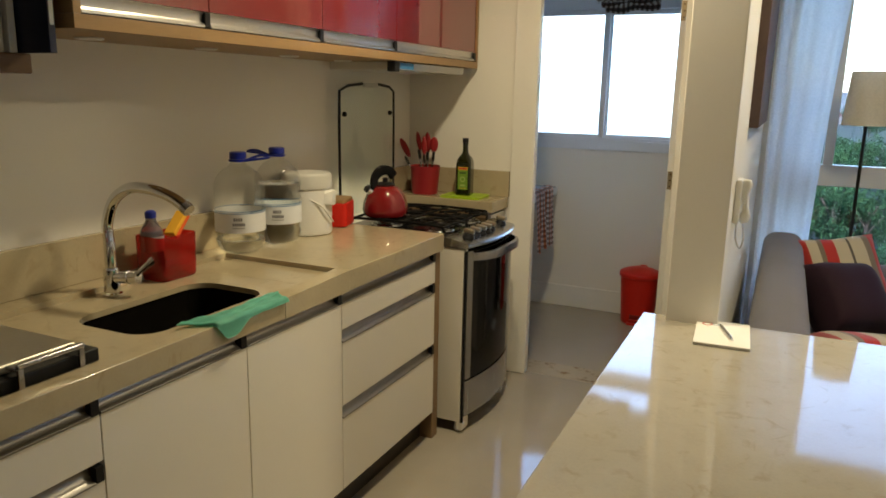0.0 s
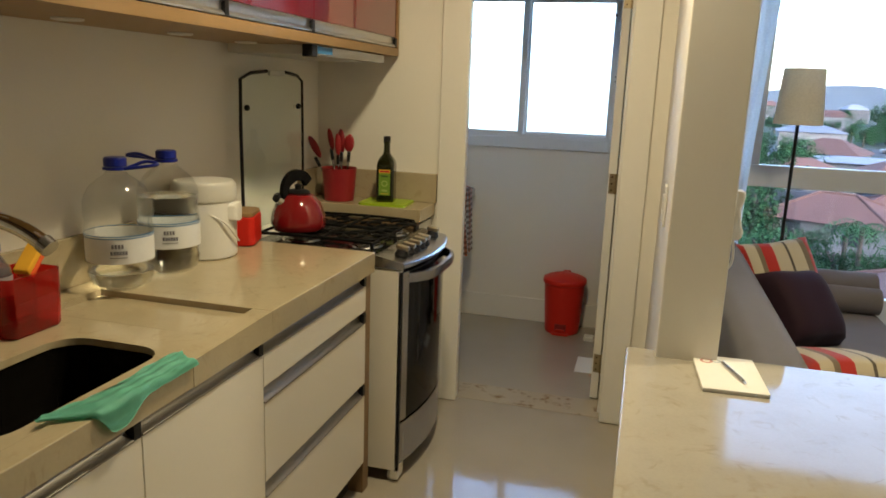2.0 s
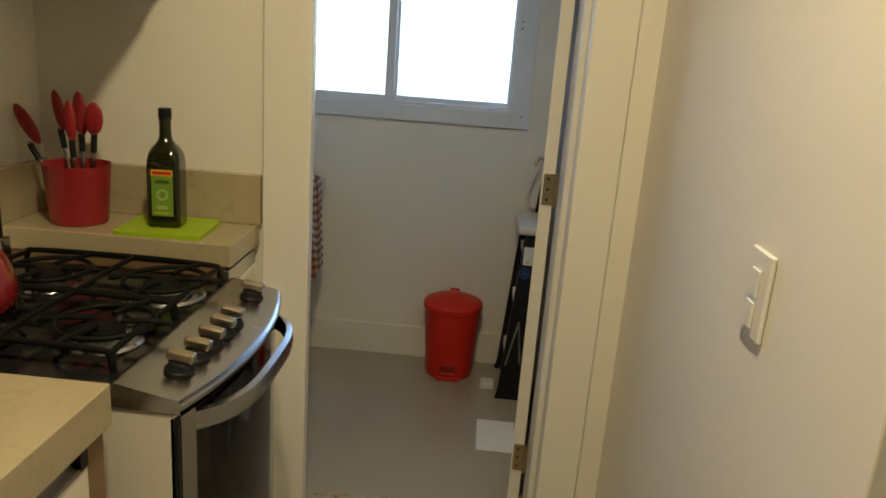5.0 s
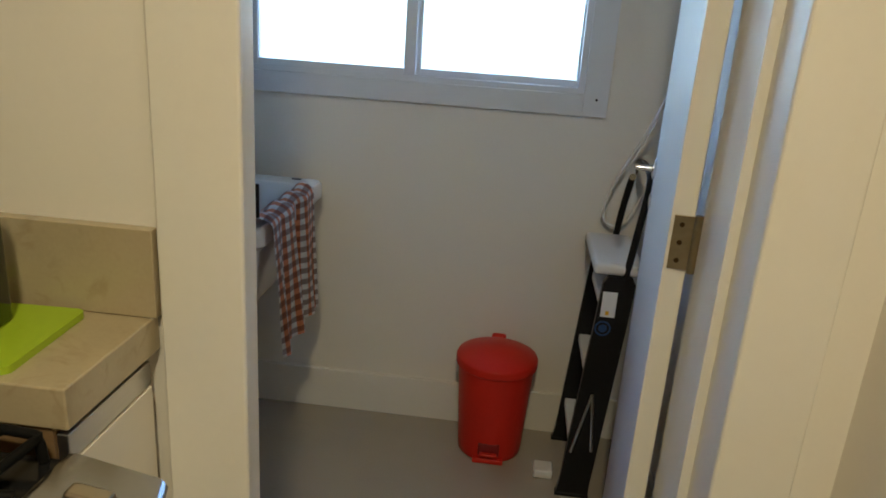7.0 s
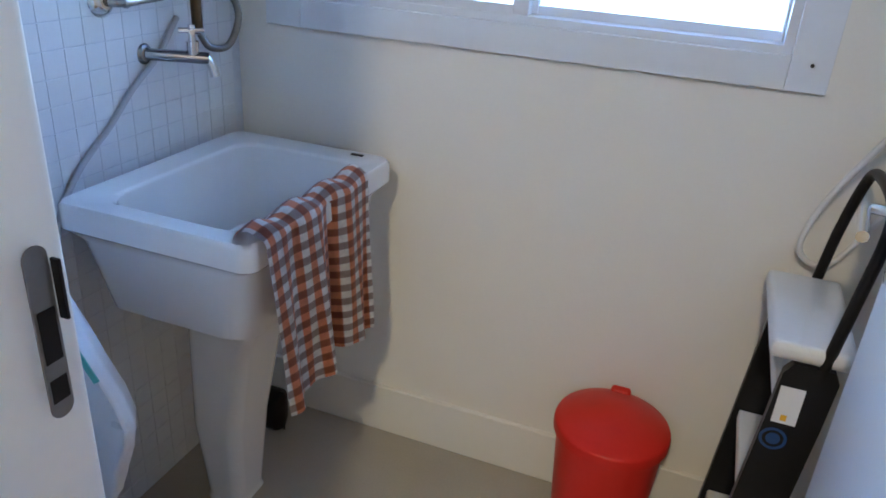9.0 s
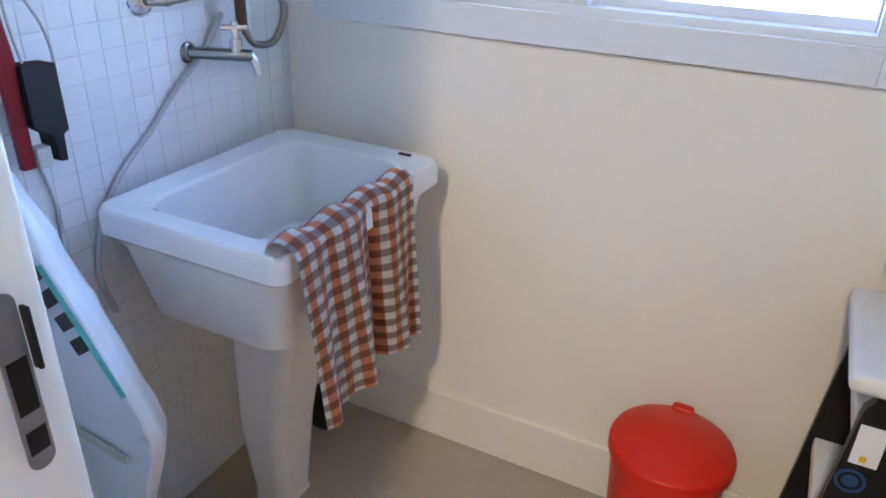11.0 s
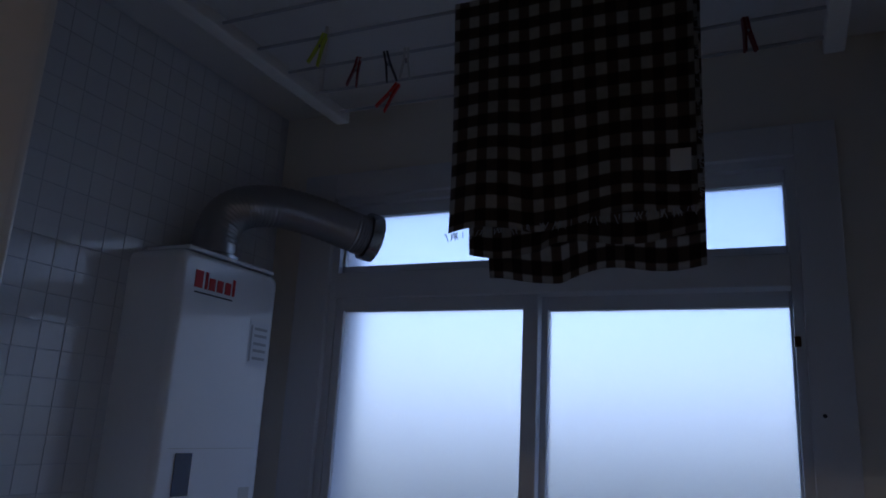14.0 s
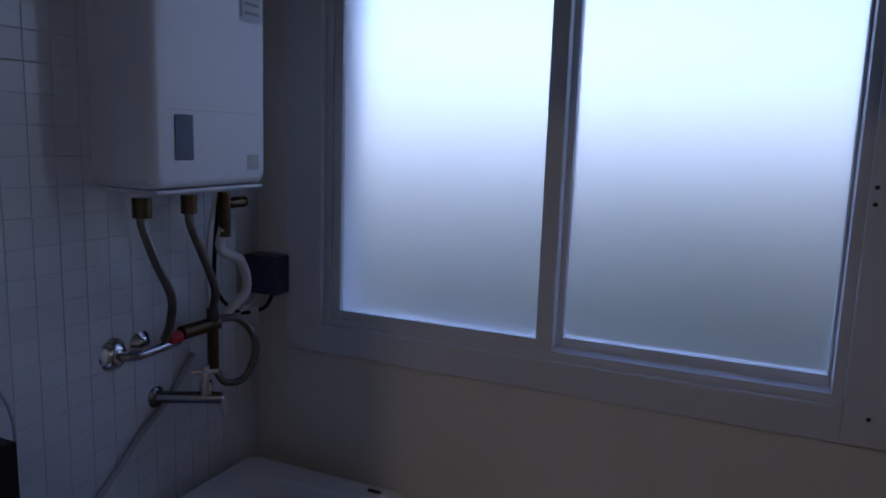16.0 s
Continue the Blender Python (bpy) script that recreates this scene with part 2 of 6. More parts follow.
M_SOFA = mat("grey_sofa_fabric", (0.175, 0.162, 0.172), 0.95, vary=0.12, fine=300, bump=0.2, sheen=0.1)
M_PURP = mat("purple_velvet", (0.020, 0.004, 0.015), 0.85, vary=0.3, fine=200, bump=0.15, sheen=0.03)


def thin_cloth(name, color, through_light, open_weave):
    """Cloth that lets light through: part reflects, part glows from behind, part is open weave."""
    m = bpy.data.materials.new(name)
    m.use_nodes = True
    nt = m.node_tree
    L = nt.links.new
    out = nt.nodes["Material Output"]
    nt.nodes.remove(nt.nodes["Principled BSDF"])
    tc = nt.nodes.new("ShaderNodeTexCoord")
    nz = nt.nodes.new("ShaderNodeTexNoise")
    nz.inputs["Scale"].default_value = 90
    L(tc.outputs["Object"], nz.inputs[0])
    c = ramp(nt, nz.outputs[0], [(0.3, tint(color, 0.92)), (0.7, color)])
    d, t, o = (nt.nodes.new("ShaderNodeBsdf" + k) for k in ("Diffuse", "Translucent", "Transparent"))
    L(c, d.inputs[0])
    L(c, t.inputs[0])
    a, b = nt.nodes.new("ShaderNodeMixShader"), nt.nodes.new("ShaderNodeMixShader")
    a.inputs[0].default_value, b.inputs[0].default_value = through_light, open_weave
    L(d.outputs[0], a.inputs[1])
    L(t.outputs[0], a.inputs[2])
    L(a.outputs[0], b.inputs[1])
    L(o.outputs[0], b.inputs[2])
    L(b.outputs[0], out.inputs[0])
    return m


M_SHEER = thin_cloth("sheer_curtain", (0.97, 0.962, 0.97), 0.84, 0.02)
M_SHADE = thin_cloth("cream_lampshade", (0.97, 0.91, 0.79), 0.5, 0.0)
M_CANVAS = mat("brown_canvas", (0.07, 0.045, 0.04), 0.8, vary=0.3, scale=9, bump=0.1)
M_NAVY = mat("navy_cover", (0.01, 0.015, 0.05), 0.35, bump=0.0)
M_BAG = mat("white_plastic_bag", (0.74, 0.76, 0.80), 0.3, vary=0.05, scale=12, bump=0.35)
M_GREYBAG = mat("grey_film", (0.35, 0.36, 0.40), 0.25, vary=0.2, scale=14, bump=0.5)
M_STEP = mat("white_step", (0.70, 0.70, 0.68), 0.5, vary=0.05, bump=0.05)
M_WINE = mat("wine_red_plastic", (0.20, 0.01, 0.02), 0.3, bump=0.0)
M_BRISTLE = mat("black_bristle", (0.01, 0.01, 0.012), 0.7, vary=0.3, fine=300, bump=0.5)
M_CORD = mat("grey_cord", (0.45, 0.46, 0.48), 0.5, bump=0.0)
M_PEGG = mat("lime_peg", (0.50, 0.60, 0.05), 0.4, bump=0.0)
# grey tint added to the clear panes to dim the daylight view
M_GLASS = clear("view_dimming_glass", (0.66, 0.69, 0.73))
M_FROST = clear("frosted_glass", (0.97, 0.98, 1.0), 0.55, 1.3)
M_LID = clear("clear_glass_lid", (0.93, 0.97, 0.95), 0.0, 1.25)


def film(name, color, gloss_rough=0.04, edge=0.25):
    """A thin clear wall: see-through, with gloss towards its edges."""
    m = bpy.data.materials.new(name)
    m.use_nodes = True
    nt = m.node_tree
    nt.nodes.remove(nt.nodes["Principled BSDF"])
    tr, gl, mx, fr = (nt.nodes.new("ShaderNode" + k) for k in ("BsdfTransparent", "BsdfGlossy", "MixShader", "LayerWeight"))
    tr.inputs[0].default_value = (*color, 1)
    gl.inputs["Roughness"].default_value = gloss_rough
    fr.inputs[0].default_value = edge
    half = nt.nodes.new("ShaderNodeMath")
    half.operation = 'MULTIPLY'
    half.inputs[1].default_value = 0.5
    nt.links.new(fr.outputs["Facing"], half.inputs[0])
    for a, b in ((half.outputs[0], mx.inputs[0]), (tr.outputs[0], mx.inputs[1]), (gl.outputs[0], mx.inputs[2]), (mx.outputs[0], nt.nodes["Material Output"].inputs[0])):
        nt.links.new(a, b)
    return m


M_PET = film("clear_pet", (0.965, 0.97, 0.97), 0.05, 0.28)
M_WATER = clear("water", (0.92, 0.95, 0.96), 0.0, 1.33)
M_GING = checked("brown_gingham", (0.50, 0.46, 0.41), (0.24, 0.17, 0.15), (0.15, 0.10, 0.09), 11, 10)
M_TOWEL = checked("orange_check_towel", (0.88, 0.86, 0.82), (0.85, 0.32, 0.16), (0.42, 0.34, 0.32), 10, 15)
M_STRIPE = striped("striped_cushion", [(0.0, (0.45, 0.03, 0.02)), (0.12, (0.60, 0.52, 0.36)), (0.24, (0.22, 0.17, 0.11)), (0.30, (0.50, 0.03, 0.02)),
                                       (0.44, (0.60, 0.52, 0.36)), (0.60, (0.10, 0.08, 0.06)), (0.63, (0.60, 0.52, 0.36)), (0.80, (0.22, 0.17, 0.11)),
                                       (0.88, (0.50, 0.03, 0.02))])

# ---- mesh helpers ----


def weigh_normals(me, least):
    """Corner normals weighted by area, so that flat faces stay flat up to their bevels."""
    nrm = [p.normal.copy() for p in me.polygons]
    area = [p.area for p in me.polygons]
    round_vert = [[] for _ in me.vertices]
    for p in me.polygons:
        for v in p.vertices:
            round_vert[v].append(p.index)
    out = []
    for p in me.polygons:
        for v in p.vertices:
            s = Vector((0, 0, 0))
            for q in round_vert[v]:
                if nrm[q].dot(nrm[p.index]) > least:
                    s += nrm[q] * area[q]
            out.append(s.normalized() if s.length > 0 else nrm[p.index])
    me.normals_split_custom_set(out)


def mesh_of(name, bm, material, sharp=35):
    me = bpy.data.meshes.new(name)
    bmesh.ops.recalc_face_normals(bm, faces=bm.faces)
    bm.to_mesh(me)
    bm.free()
    me.materials.append(material)
    me.shade_smooth()
    me.set_sharp_from_angle(angle=radians(sharp))
    if sharp < 90 and len(me.polygons) < 3000:
        weigh_normals(me, math.cos(radians(sharp + 12)))
    return me


def part(name, bm, material, parent, label="", sharp=35):
    ob = new(name, mesh_of(name, bm, material, sharp))
    ob.parent = parent
    if label:
        tagged(ob, label)
    return ob


def thing(name, at, label, category, group="", turn=0):
    ob = new(name)
    ob.empty_display_size = 0.05
    ob.matrix_world = pose(*at, 0, 0, turn)
    return tagged(ob, label, category, group)


def solid(name, bm, material, label, category, at=(0, 0, 0), turn=0, group="", kind="", sharp=35):
    ob = new(name, mesh_of(name, bm, material, sharp))
    ob.matrix_world = pose(*at, 0, 0, turn)
    return tagged(ob, label, category, group, kind)


def box(bm, x0, x1, y0, y1, z0, z1, b=0.0, seg=2):
    vs = [bm.verts.new((x, y, z)) for x in (x0, x1) for y in (y0, y1) for z in (z0, z1)]
    fs = [bm.faces.new([vs[i] for i in q]) for q in ((0, 1, 3, 2), (4, 6, 7, 5), (0, 4, 5, 1), (2, 3, 7, 6), (0, 2, 6, 4), (1, 5, 7, 3))]
    if b:
        es = list({e for f in fs for e in f.edges})
        bmesh.ops.bevel(bm, geom=es, offset=b, segments=seg, profile=0.5, affect='EDGES')
    return bm


def nb(*a, **k):
    """A new bmesh with one box in it."""
    return box(bmesh.new(), *a, **k)


def lathe(bm, prof, n=28, cx=0.0, cy=0.0, close=True):
    """A body of revolution round z: prof is (radius, height) from the base up."""
    rings = []
    for r, z in prof:
        rings.append([bm.verts.new((cx + r * math.cos(2 * math.pi * i / n), cy + r * math.sin(2 * math.pi * i / n), z)) for i in range(n)])
    for a, c in zip(rings, rings[1:]):
        for i in range(n):
            bm.faces.new((a[i], a[(i + 1) % n], c[(i + 1) % n], c[i]))
    if close:
        bm.faces.new(rings[0][::-1])
        bm.faces.new(rings[-1])
    return bm


def smooth_path(pts, per=6):
    p = [Vector(q) for q in pts]
    p = [p[0] * 2 - p[1]] + p + [p[-1] * 2 - p[-2]]
    out = []
    for i in range(1, len(p) - 2):
        for k in range(per):
            t = k / per
            a, b, c, d = p[i - 1:i + 3]
            out.append(0.5 * (2 * b + (c - a) * t + (2 * a - 5 * b + 4 * c - d) * t * t + (3 * b - a - 3 * c + d) * t ** 3))
    out.append(p[-2])
    return out


def tube(bm, pts, r, n=10, smooth=0, ridge=0.0):
    """A round rod along pts; ridge makes it corrugated."""
    pts = smooth_path(pts, smooth) if smooth else [Vector(q) for q in pts]
    up = Vector((0, 0, 1))
    rings = []
    for i, q in enumerate(pts):
        d = (pts[min(i + 1, len(pts) - 1)] - pts[max(i - 1, 0)]).normalized()
        s = d.cross(up)
        if s.length < 0.05:
            s = d.cross(Vector((1, 0, 0)))
        s.normalize()
        if rings and s.dot(last) < 0:
            s = -s
        last = s
        u = s.cross(d)
        rr = r * (1 + (ridge if i % 2 else 0))
        rings.append([bm.verts.new(q + rr * (s * math.cos(2 * math.pi * k / n) + u * math.sin(2 * math.pi * k / n))) for k in range(n)])
        up = u
    for a, c in zip(rings, rings[1:]):
        for i in range(n):
            bm.faces.new((a[i], a[(i + 1) % n], c[(i + 1) % n], c[i]))
    bm.faces.new(rings[0][::-1])
    bm.faces.new(rings[-1])
    return bm


def rrect(x0, x1, y0, y1, r, n=5):
    """Corner-rounded rectangle, as points going round."""
    out = []
    for cx, cy, a0 in ((x1 - r, y1 - r, 0), (x0 + r, y1 - r, 90), (x0 + r, y0 + r, 180), (x1 - r, y0 + r, 270)):
        for i in range(n + 1):
            a = radians(a0 + 90 * i / n)
            out.append((cx + r * math.cos(a), cy + r * math.sin(a)))
    return out


def loft(bm, sections, cap0=True, cap1=True):
    """Skin through rings of 3D points, all with the same count."""
    rings = [[bm.verts.new(p) for p in s] for s in sections]
    n = len(rings[0])
    for a, c in zip(rings, rings[1:]):
        for i in range(n):
            bm.faces.new((a[i], a[(i + 1) % n], c[(i + 1) % n], c[i]))
    if cap0:
        bm.faces.new(rings[0][::-1])
    if cap1:
        bm.faces.new(rings[-1])
    return bm


def prism(bm, poly, lo, hi, axis="y"):
    """Extrude a polygon of (a, b) along an axis: along y the points are (x, z), along x (y, z), along z (x, y)."""
    put = {"y": lambda a, b, c: (a, c, b), "x": lambda a, b, c: (c, a, b), "z": lambda a, b, c: (a, b, c)}[axis]
    return loft(bm, [[put(a, b, lo) for a, b in poly], [put(a, b, hi) for a, b in poly]])


def sheet(bm, fn, nu, nv, thick=0.0):
    """A cloth-like grid with uv from fn(u, v) -> point."""
    uvl = bm.loops.layers.uv.new("UVMap")
    g = [[bm.verts.new(fn(i / nu, j / nv)) for j in range(nv + 1)] for i in range(nu + 1)]
    for i in range(nu):
        for j in range(nv):
            f = bm.faces.new((g[i][j], g[i + 1][j], g[i + 1][j + 1], g[i][j + 1]))
            for lp, (a, b) in zip(f.loops, ((i, j), (i + 1, j), (i + 1, j + 1), (i, j + 1))):
                lp[uvl].uv = (a / nu, b / nv)
    if thick:
        bmesh.ops.solidify(bm, geom=list(bm.faces), thickness=thick)
    return bm


def pillow(bm, w, h, d, n=16):
    """A stuffed square cushion, centred, facing y, with uv across its face."""
    uvl = bm.loops.layers.uv.new("UVMap")
    for side in (-1, 1):
        g = []
        for i in range(n + 1):
            row = []
            for j in range(n + 1):
                u, v = 2 * i / n - 1, 2 * j / n - 1
                puff = ((1 - u ** 4) * (1 - v ** 4)) ** 0.45
                pinch = 1 - 0.07 * (1 - abs(u)) * abs(v) ** 3 - 0.07 * (1 - abs(v)) * abs(u) ** 3
                row.append(bm.verts.new((u * w / 2 * pinch, side * d / 2 * puff, v * h / 2 * pinch)))
            g.append(row)
        for i in range(n):
            for j in range(n):
                f = bm.faces.new((g[i][j], g[i + 1][j], g[i + 1][j + 1], g[i][j + 1]))
                for lp, (a, b) in zip(f.loops, ((i, j), (i + 1, j), (i + 1, j + 1), (i, j + 1))):
                    lp[uvl].uv = (a / n, b / n)
    bmesh.ops.remove_doubles(bm, verts=bm.verts, dist=0.0005)
    return bm


def setting(name, bm, material, label, category):
    return solid(name, bm, material, label, category, kind="structure")


# ---- setting ----
XW, YD0, YD1, YF = -1.55, 3.604, 3.83, 4.965      # kitchen wall, door wall's two faces, facade
CEIL = 2.56
DX0, DX1, DZ = -0.922, -0.165, 2.10               # doorway

setting("floor", nb(-1.8, 4.2, -3.2, YD0 + 0.03, -0.12, 0), M_FLOOR, "glossy cream porcelain floor of the kitchen and living room", "floor")
setting("floor_laundry", nb(-1.8, 0.1, YD1 - 0.01, YF + 0.2, -0.12, 0), M_FLOOR, "glossy cream porcelain floor of the laundry", "floor")
setting("floor_living", nb(0.1, 4.2, YD0 + 0.03, YF + 0.2, -0.12, 0), M_FLOOR, "glossy cream porcelain floor by the large window", "floor")
setting("door_sill", nb(-1.8, 0.1, YD0 + 0.03, YD1 - 0.01, -0.12, 0.002), M_SILL, "stained beige marble sill under the laundry door", "sill")
setting("ceiling", nb(-1.8, 4.2, -3.2, YF + 0.2, CEIL, CEIL + 0.12), M_CEIL, "plain white painted ceiling", "ceiling")
setting("ceiling_laundry", nb(XW + 0.009, -0.001, YD1 + 0.001, YF - 0.001, 2.505, CEIL - 0.001), M_CEIL, "lowered white plaster ceiling of the laundry", "ceiling")
setting("wall_west", nb(XW - 0.2, XW, -3.2, YF + 0.2, 0, CEIL), M_WALL, "cream painted wall behind the worktop", "wall")
setting("wall_south", nb(XW, 4.0, -3.2, -3.05, 0, CEIL), M_WALL, "plain cream painted wall", "wall")
setting("wall_east", nb(4.0, 4.2, -3.2, YF + 0.2, 0, CEIL), M_WALL, "plain cream painted wall", "wall")
bm = nb(XW, DX0 - 0.03, YD0, YD1, 0, CEIL)
box(bm, DX1 + 0.03, 0.0, YD0, YD1, 0, CEIL)
box(bm, DX0 - 0.03, DX1 + 0.03, YD0, YD1, DZ + 0.03, CEIL)
setting("wall_door", bm, M_WALL, "cream painted wall with the laundry doorway", "wall")
setting("wall_switch", nb(0.0, 0.157, 2.418, YF, 0, CEIL, b=0.004), M_WALL, "cream painted wall that ends at the bar", "wall")

# facade with the laundry window and the living-room window
LW = (-1.36, -0.29, 1.165, 2.265)
BW = (0.22, 3.60, 0.20, 2.36)
bm = nb(XW, LW[0], YF, YF + 0.16, 0, CEIL)
box(bm, LW[1], BW[0], YF, YF + 0.16, 0, CEIL)
box(bm, BW[1], 4.0, YF, YF + 0.16, 0, CEIL)
box(bm, LW[0], LW[1], YF, YF + 0.16, 0, LW[2])
box(bm, LW[0], LW[1], YF, YF + 0.16, LW[3], CEIL)
box(bm, BW[0], BW[1], YF, YF + 0.16, 0, BW[2])
box(bm, BW[0], BW[1], YF, YF + 0.16, BW[3], CEIL)
setting("wall_north", bm, M_WALL, "white painted outer wall with two windows", "wall")


def baseboard(x0, x1, y0, y1, h, label):
    b = nb(x0, x1, y0, y1, 0, h, b=0.003)
    setting("baseboard", b, M_PAINT, label, "baseboard")


baseboard(XW, -0.002, YF - 0.016, YF - 0.001, 0.15, "white skirting board along the laundry wall")
baseboard(-0.016, -0.001, 2.48, YD0 - 0.022, 0.16, "white skirting board beside the kitchen doorway")
baseboard(-0.016, -0.001, YD1 + 0.022, YF - 0.017, 0.15, "white skirting board behind the ladder")
baseboard(0.158, 0.173, 2.48, YF - 0.001, 0.15, "white skirting board behind the sofa")

# doorway: lining, stops and casings on both sides
bm = nb(DX0 - 0.03, DX0, YD0 + 0.001, YD1 - 0.001, 0.002, DZ)
box(bm, DX1, DX1 + 0.03, YD0 + 0.001, YD1 - 0.001, 0.002, DZ)
box(bm, DX0 - 0.03, DX1 + 0.03, YD0 + 0.001, YD1 - 0.001, DZ, DZ + 0.03)
box(bm, DX0, DX0 + 0.078, YD0 + 0.0015, YD0 + 0.05, 0.002, DZ, b=0.003)
box(bm, DX1 - 0.016, DX1, YD0 + 0.085, YD1 - 0.002, 0.002, DZ, b=0.001)
setting("trim_door_lining", bm, M_PAINT, "white painted lining of the laundry doorway", "door frame")
for yy, s in ((YD0, -1), (YD1, 1)):
    y0, y1 = sorted((yy + s * 0.001, yy + s * 0.018))
    bm = bmesh.new()
    for x0, x1 in (((DX0 - 0.04 if s < 0 else DX0 - 0.085), (DX0 + 0.084 if s < 0 else DX0 - 0.012)), (DX1 - 0.004, DX1 + 0.105)):
        box(bm, x0, x1, y0, y1, 0.002, DZ + 0.085, b=0.005)
    box(bm, DX0 + (0.0845 if s < 0 else -0.0115), DX1 - 0.0045, y0, y1, DZ - 0.004, DZ + 0.085, b=0.005)
    setting("trim_casing", bm, M_PAINT, "white painted casing round the laundry doorway", "door casing")

# ---- laundry window ----
w1 = thing("window_1", (0, 0, 0), "white aluminium sliding window with frosted panes and a transom", "window")
w1["kind"] = "structure"
CX0, CX1, CZ0, CZ1 = -1.45, -0.22, 1.105, 2.325
bm = nb(CX0, LW[0] + 0.004, YF - 0.018, YF - 0.001, CZ0, CZ1, b=0.0012)
box(bm, LW[1] - 0.004, CX1, YF - 0.018, YF - 0.001, CZ0, CZ1, b=0.0012)
box(bm, LW[0] + 0.0045, LW[1] - 0.0045, YF - 0.018, YF - 0.001, CZ0, LW[2] + 0.004, b=0.0012)
box(bm, LW[0] + 0.0045, LW[1] - 0.0045, YF - 0.018, YF - 0.001, LW[3] - 0.004, CZ1, b=0.0012)
part("window_casing", bm, M_FRAME, w1)
bm = nb(LW[0], LW[0] + 0.022, YF, YF + 0.11, LW[2], LW[3])
box(bm, LW[1] - 0.022, LW[1], YF, YF + 0.11, LW[2], LW[3])
box(bm, LW[0] + 0.022, LW[1] - 0.022, YF, YF + 0.11, LW[2], LW[2] + 0.02)
box(bm, LW[0] + 0.022, LW[1] - 0.022, YF, YF + 0.11, LW[3] - 0.02, LW[3])
box(bm, LW[0] + 0.022, LW[1] - 0.022, YF - 0.008, YF + 0.11, 2.00, 2.065, b=0.003)
part("window_frame", bm, M_FRAME, w1)


def sash(x0, x1, z0, z1, y, left, right, low, top, name="sash"):
    b = nb(x0, x0 + left, y, y + 0.03, z0, z1, b=0.003)
    box(b, x1 - right, x1, y, y + 0.03, z0, z1, b=0.003)
    box(b, x0 + left, x1 - right, y + 0.001, y + 0.029, z0, z0 + low)
    box(b, x0 + left, x1 - right, y + 0.001, y + 0.029, z1 - top, z1)
    s = part(name, b, M_FRAME, w1)
    p = part("pane", nb(x0 + left - 0.004, x1 - right + 0.004, y + 0.012, y + 0.016, z0 + low - 0.004, z1 - top + 0.004), M_FROST, s, "frosted glass pane")
    p.visible_shadow = False
    return s


sash(LW[0] + 0.022, -0.815, LW[2] + 0.02, 2.00, YF + 0.004, 0.022, 0.036, 0.020, 0.03)
rs = sash(-0.85, LW[1] - 0.022, LW[2] + 0.02, 2.00, YF + 0.042, 0.046, 0.006, 0.020, 0.03)
sash(LW[0] + 0.022, LW[1] - 0.022, 2.065, LW[3] - 0.02, YF + 0.02, 0.006, 0.006, 0.022, 0.028, "transom")
for x, z in ((-0.284, 1.548), (-0.284, 1.52), (-0.255, 1.156), (-0.272, 1.76)):
    part("frame_screw", lathe(bmesh.new(), [(0.0038, 0), (0.0038, 0.002), (0.0025, 0.003)], 10), M_INK, w1).matrix_local = pose(x, YF - 0.018, z, 90)
part("latch", nb(-0.314, -0.302, YF - 0.006, YF + 0.01, 1.885, 1.905, b=0.002), M_BRASS, w1, "small brass window latch")

# ---- living-room window ----
w2 = thing("window_2", (0, 0, 0), "large white balcony window with clear panes", "window")
w2["kind"] = "structure"
bm = nb(BW[0], BW[0] + 0.05, YF - 0.02, YF + 0.08, BW[2], BW[3], b=0.004)
box(bm, BW[1] - 0.05, BW[1], YF - 0.02, YF + 0.08, BW[2], BW[3], b=0.004)
for z0, z1 in ((BW[2], 0.36), (0.962, 1.085), (BW[3] - 0.05, BW[3])):
    box(bm, BW[0] + 0.05, BW[1] - 0.05, YF - 0.015, YF + 0.06, z0, z1, b=0.004)
part("window_frame", bm, M_FRAME, w2)
for x in (0.50, 1.62, 2.62):
    part("mullion", nb(x, x + 0.055, YF - 0.018, YF + 0.062, 1.086, BW[3] - 0.051, b=0.004), M_FRAME, w2)
for a, b_ in ((0.27, 1.62), (1.62, 2.62), (2.62, 3.55)):
    for z0, z1 in ((0.361, 0.961), (1.086, BW[3] - 0.051)):
        p = part("pane", nb(a, b_, YF + 0.02, YF + 0.026, z0, z1), M_GLASS, w2, "clear glass pane, tinted to dim the view")
        p.visible_shadow = False

# ---- ceiling lights (round fittings round the lamps) ----
for x, y in ((-0.49, 2.15), (0.95, 2.75)):
    c = thing("ceiling_light", (x, y, CEIL), "round white surface ceiling light", "ceiling light", "ceiling lights")
    b = bmesh.new()
    loft(b, [[(r * math.cos(a * math.pi / 16), r * math.sin(a * math.pi / 16), z) for a in range(32)] for r, z in
             ((0.10, -0.001), (0.105, -0.01), (0.105, -0.055), (0.098, -0.06), (0.098, -0.04), (0.09, -0.035))])
    part("housing", b, M_PAINT, c)

# ---- base cabinets ----
FX = -0.95                                        # cabinet fronts


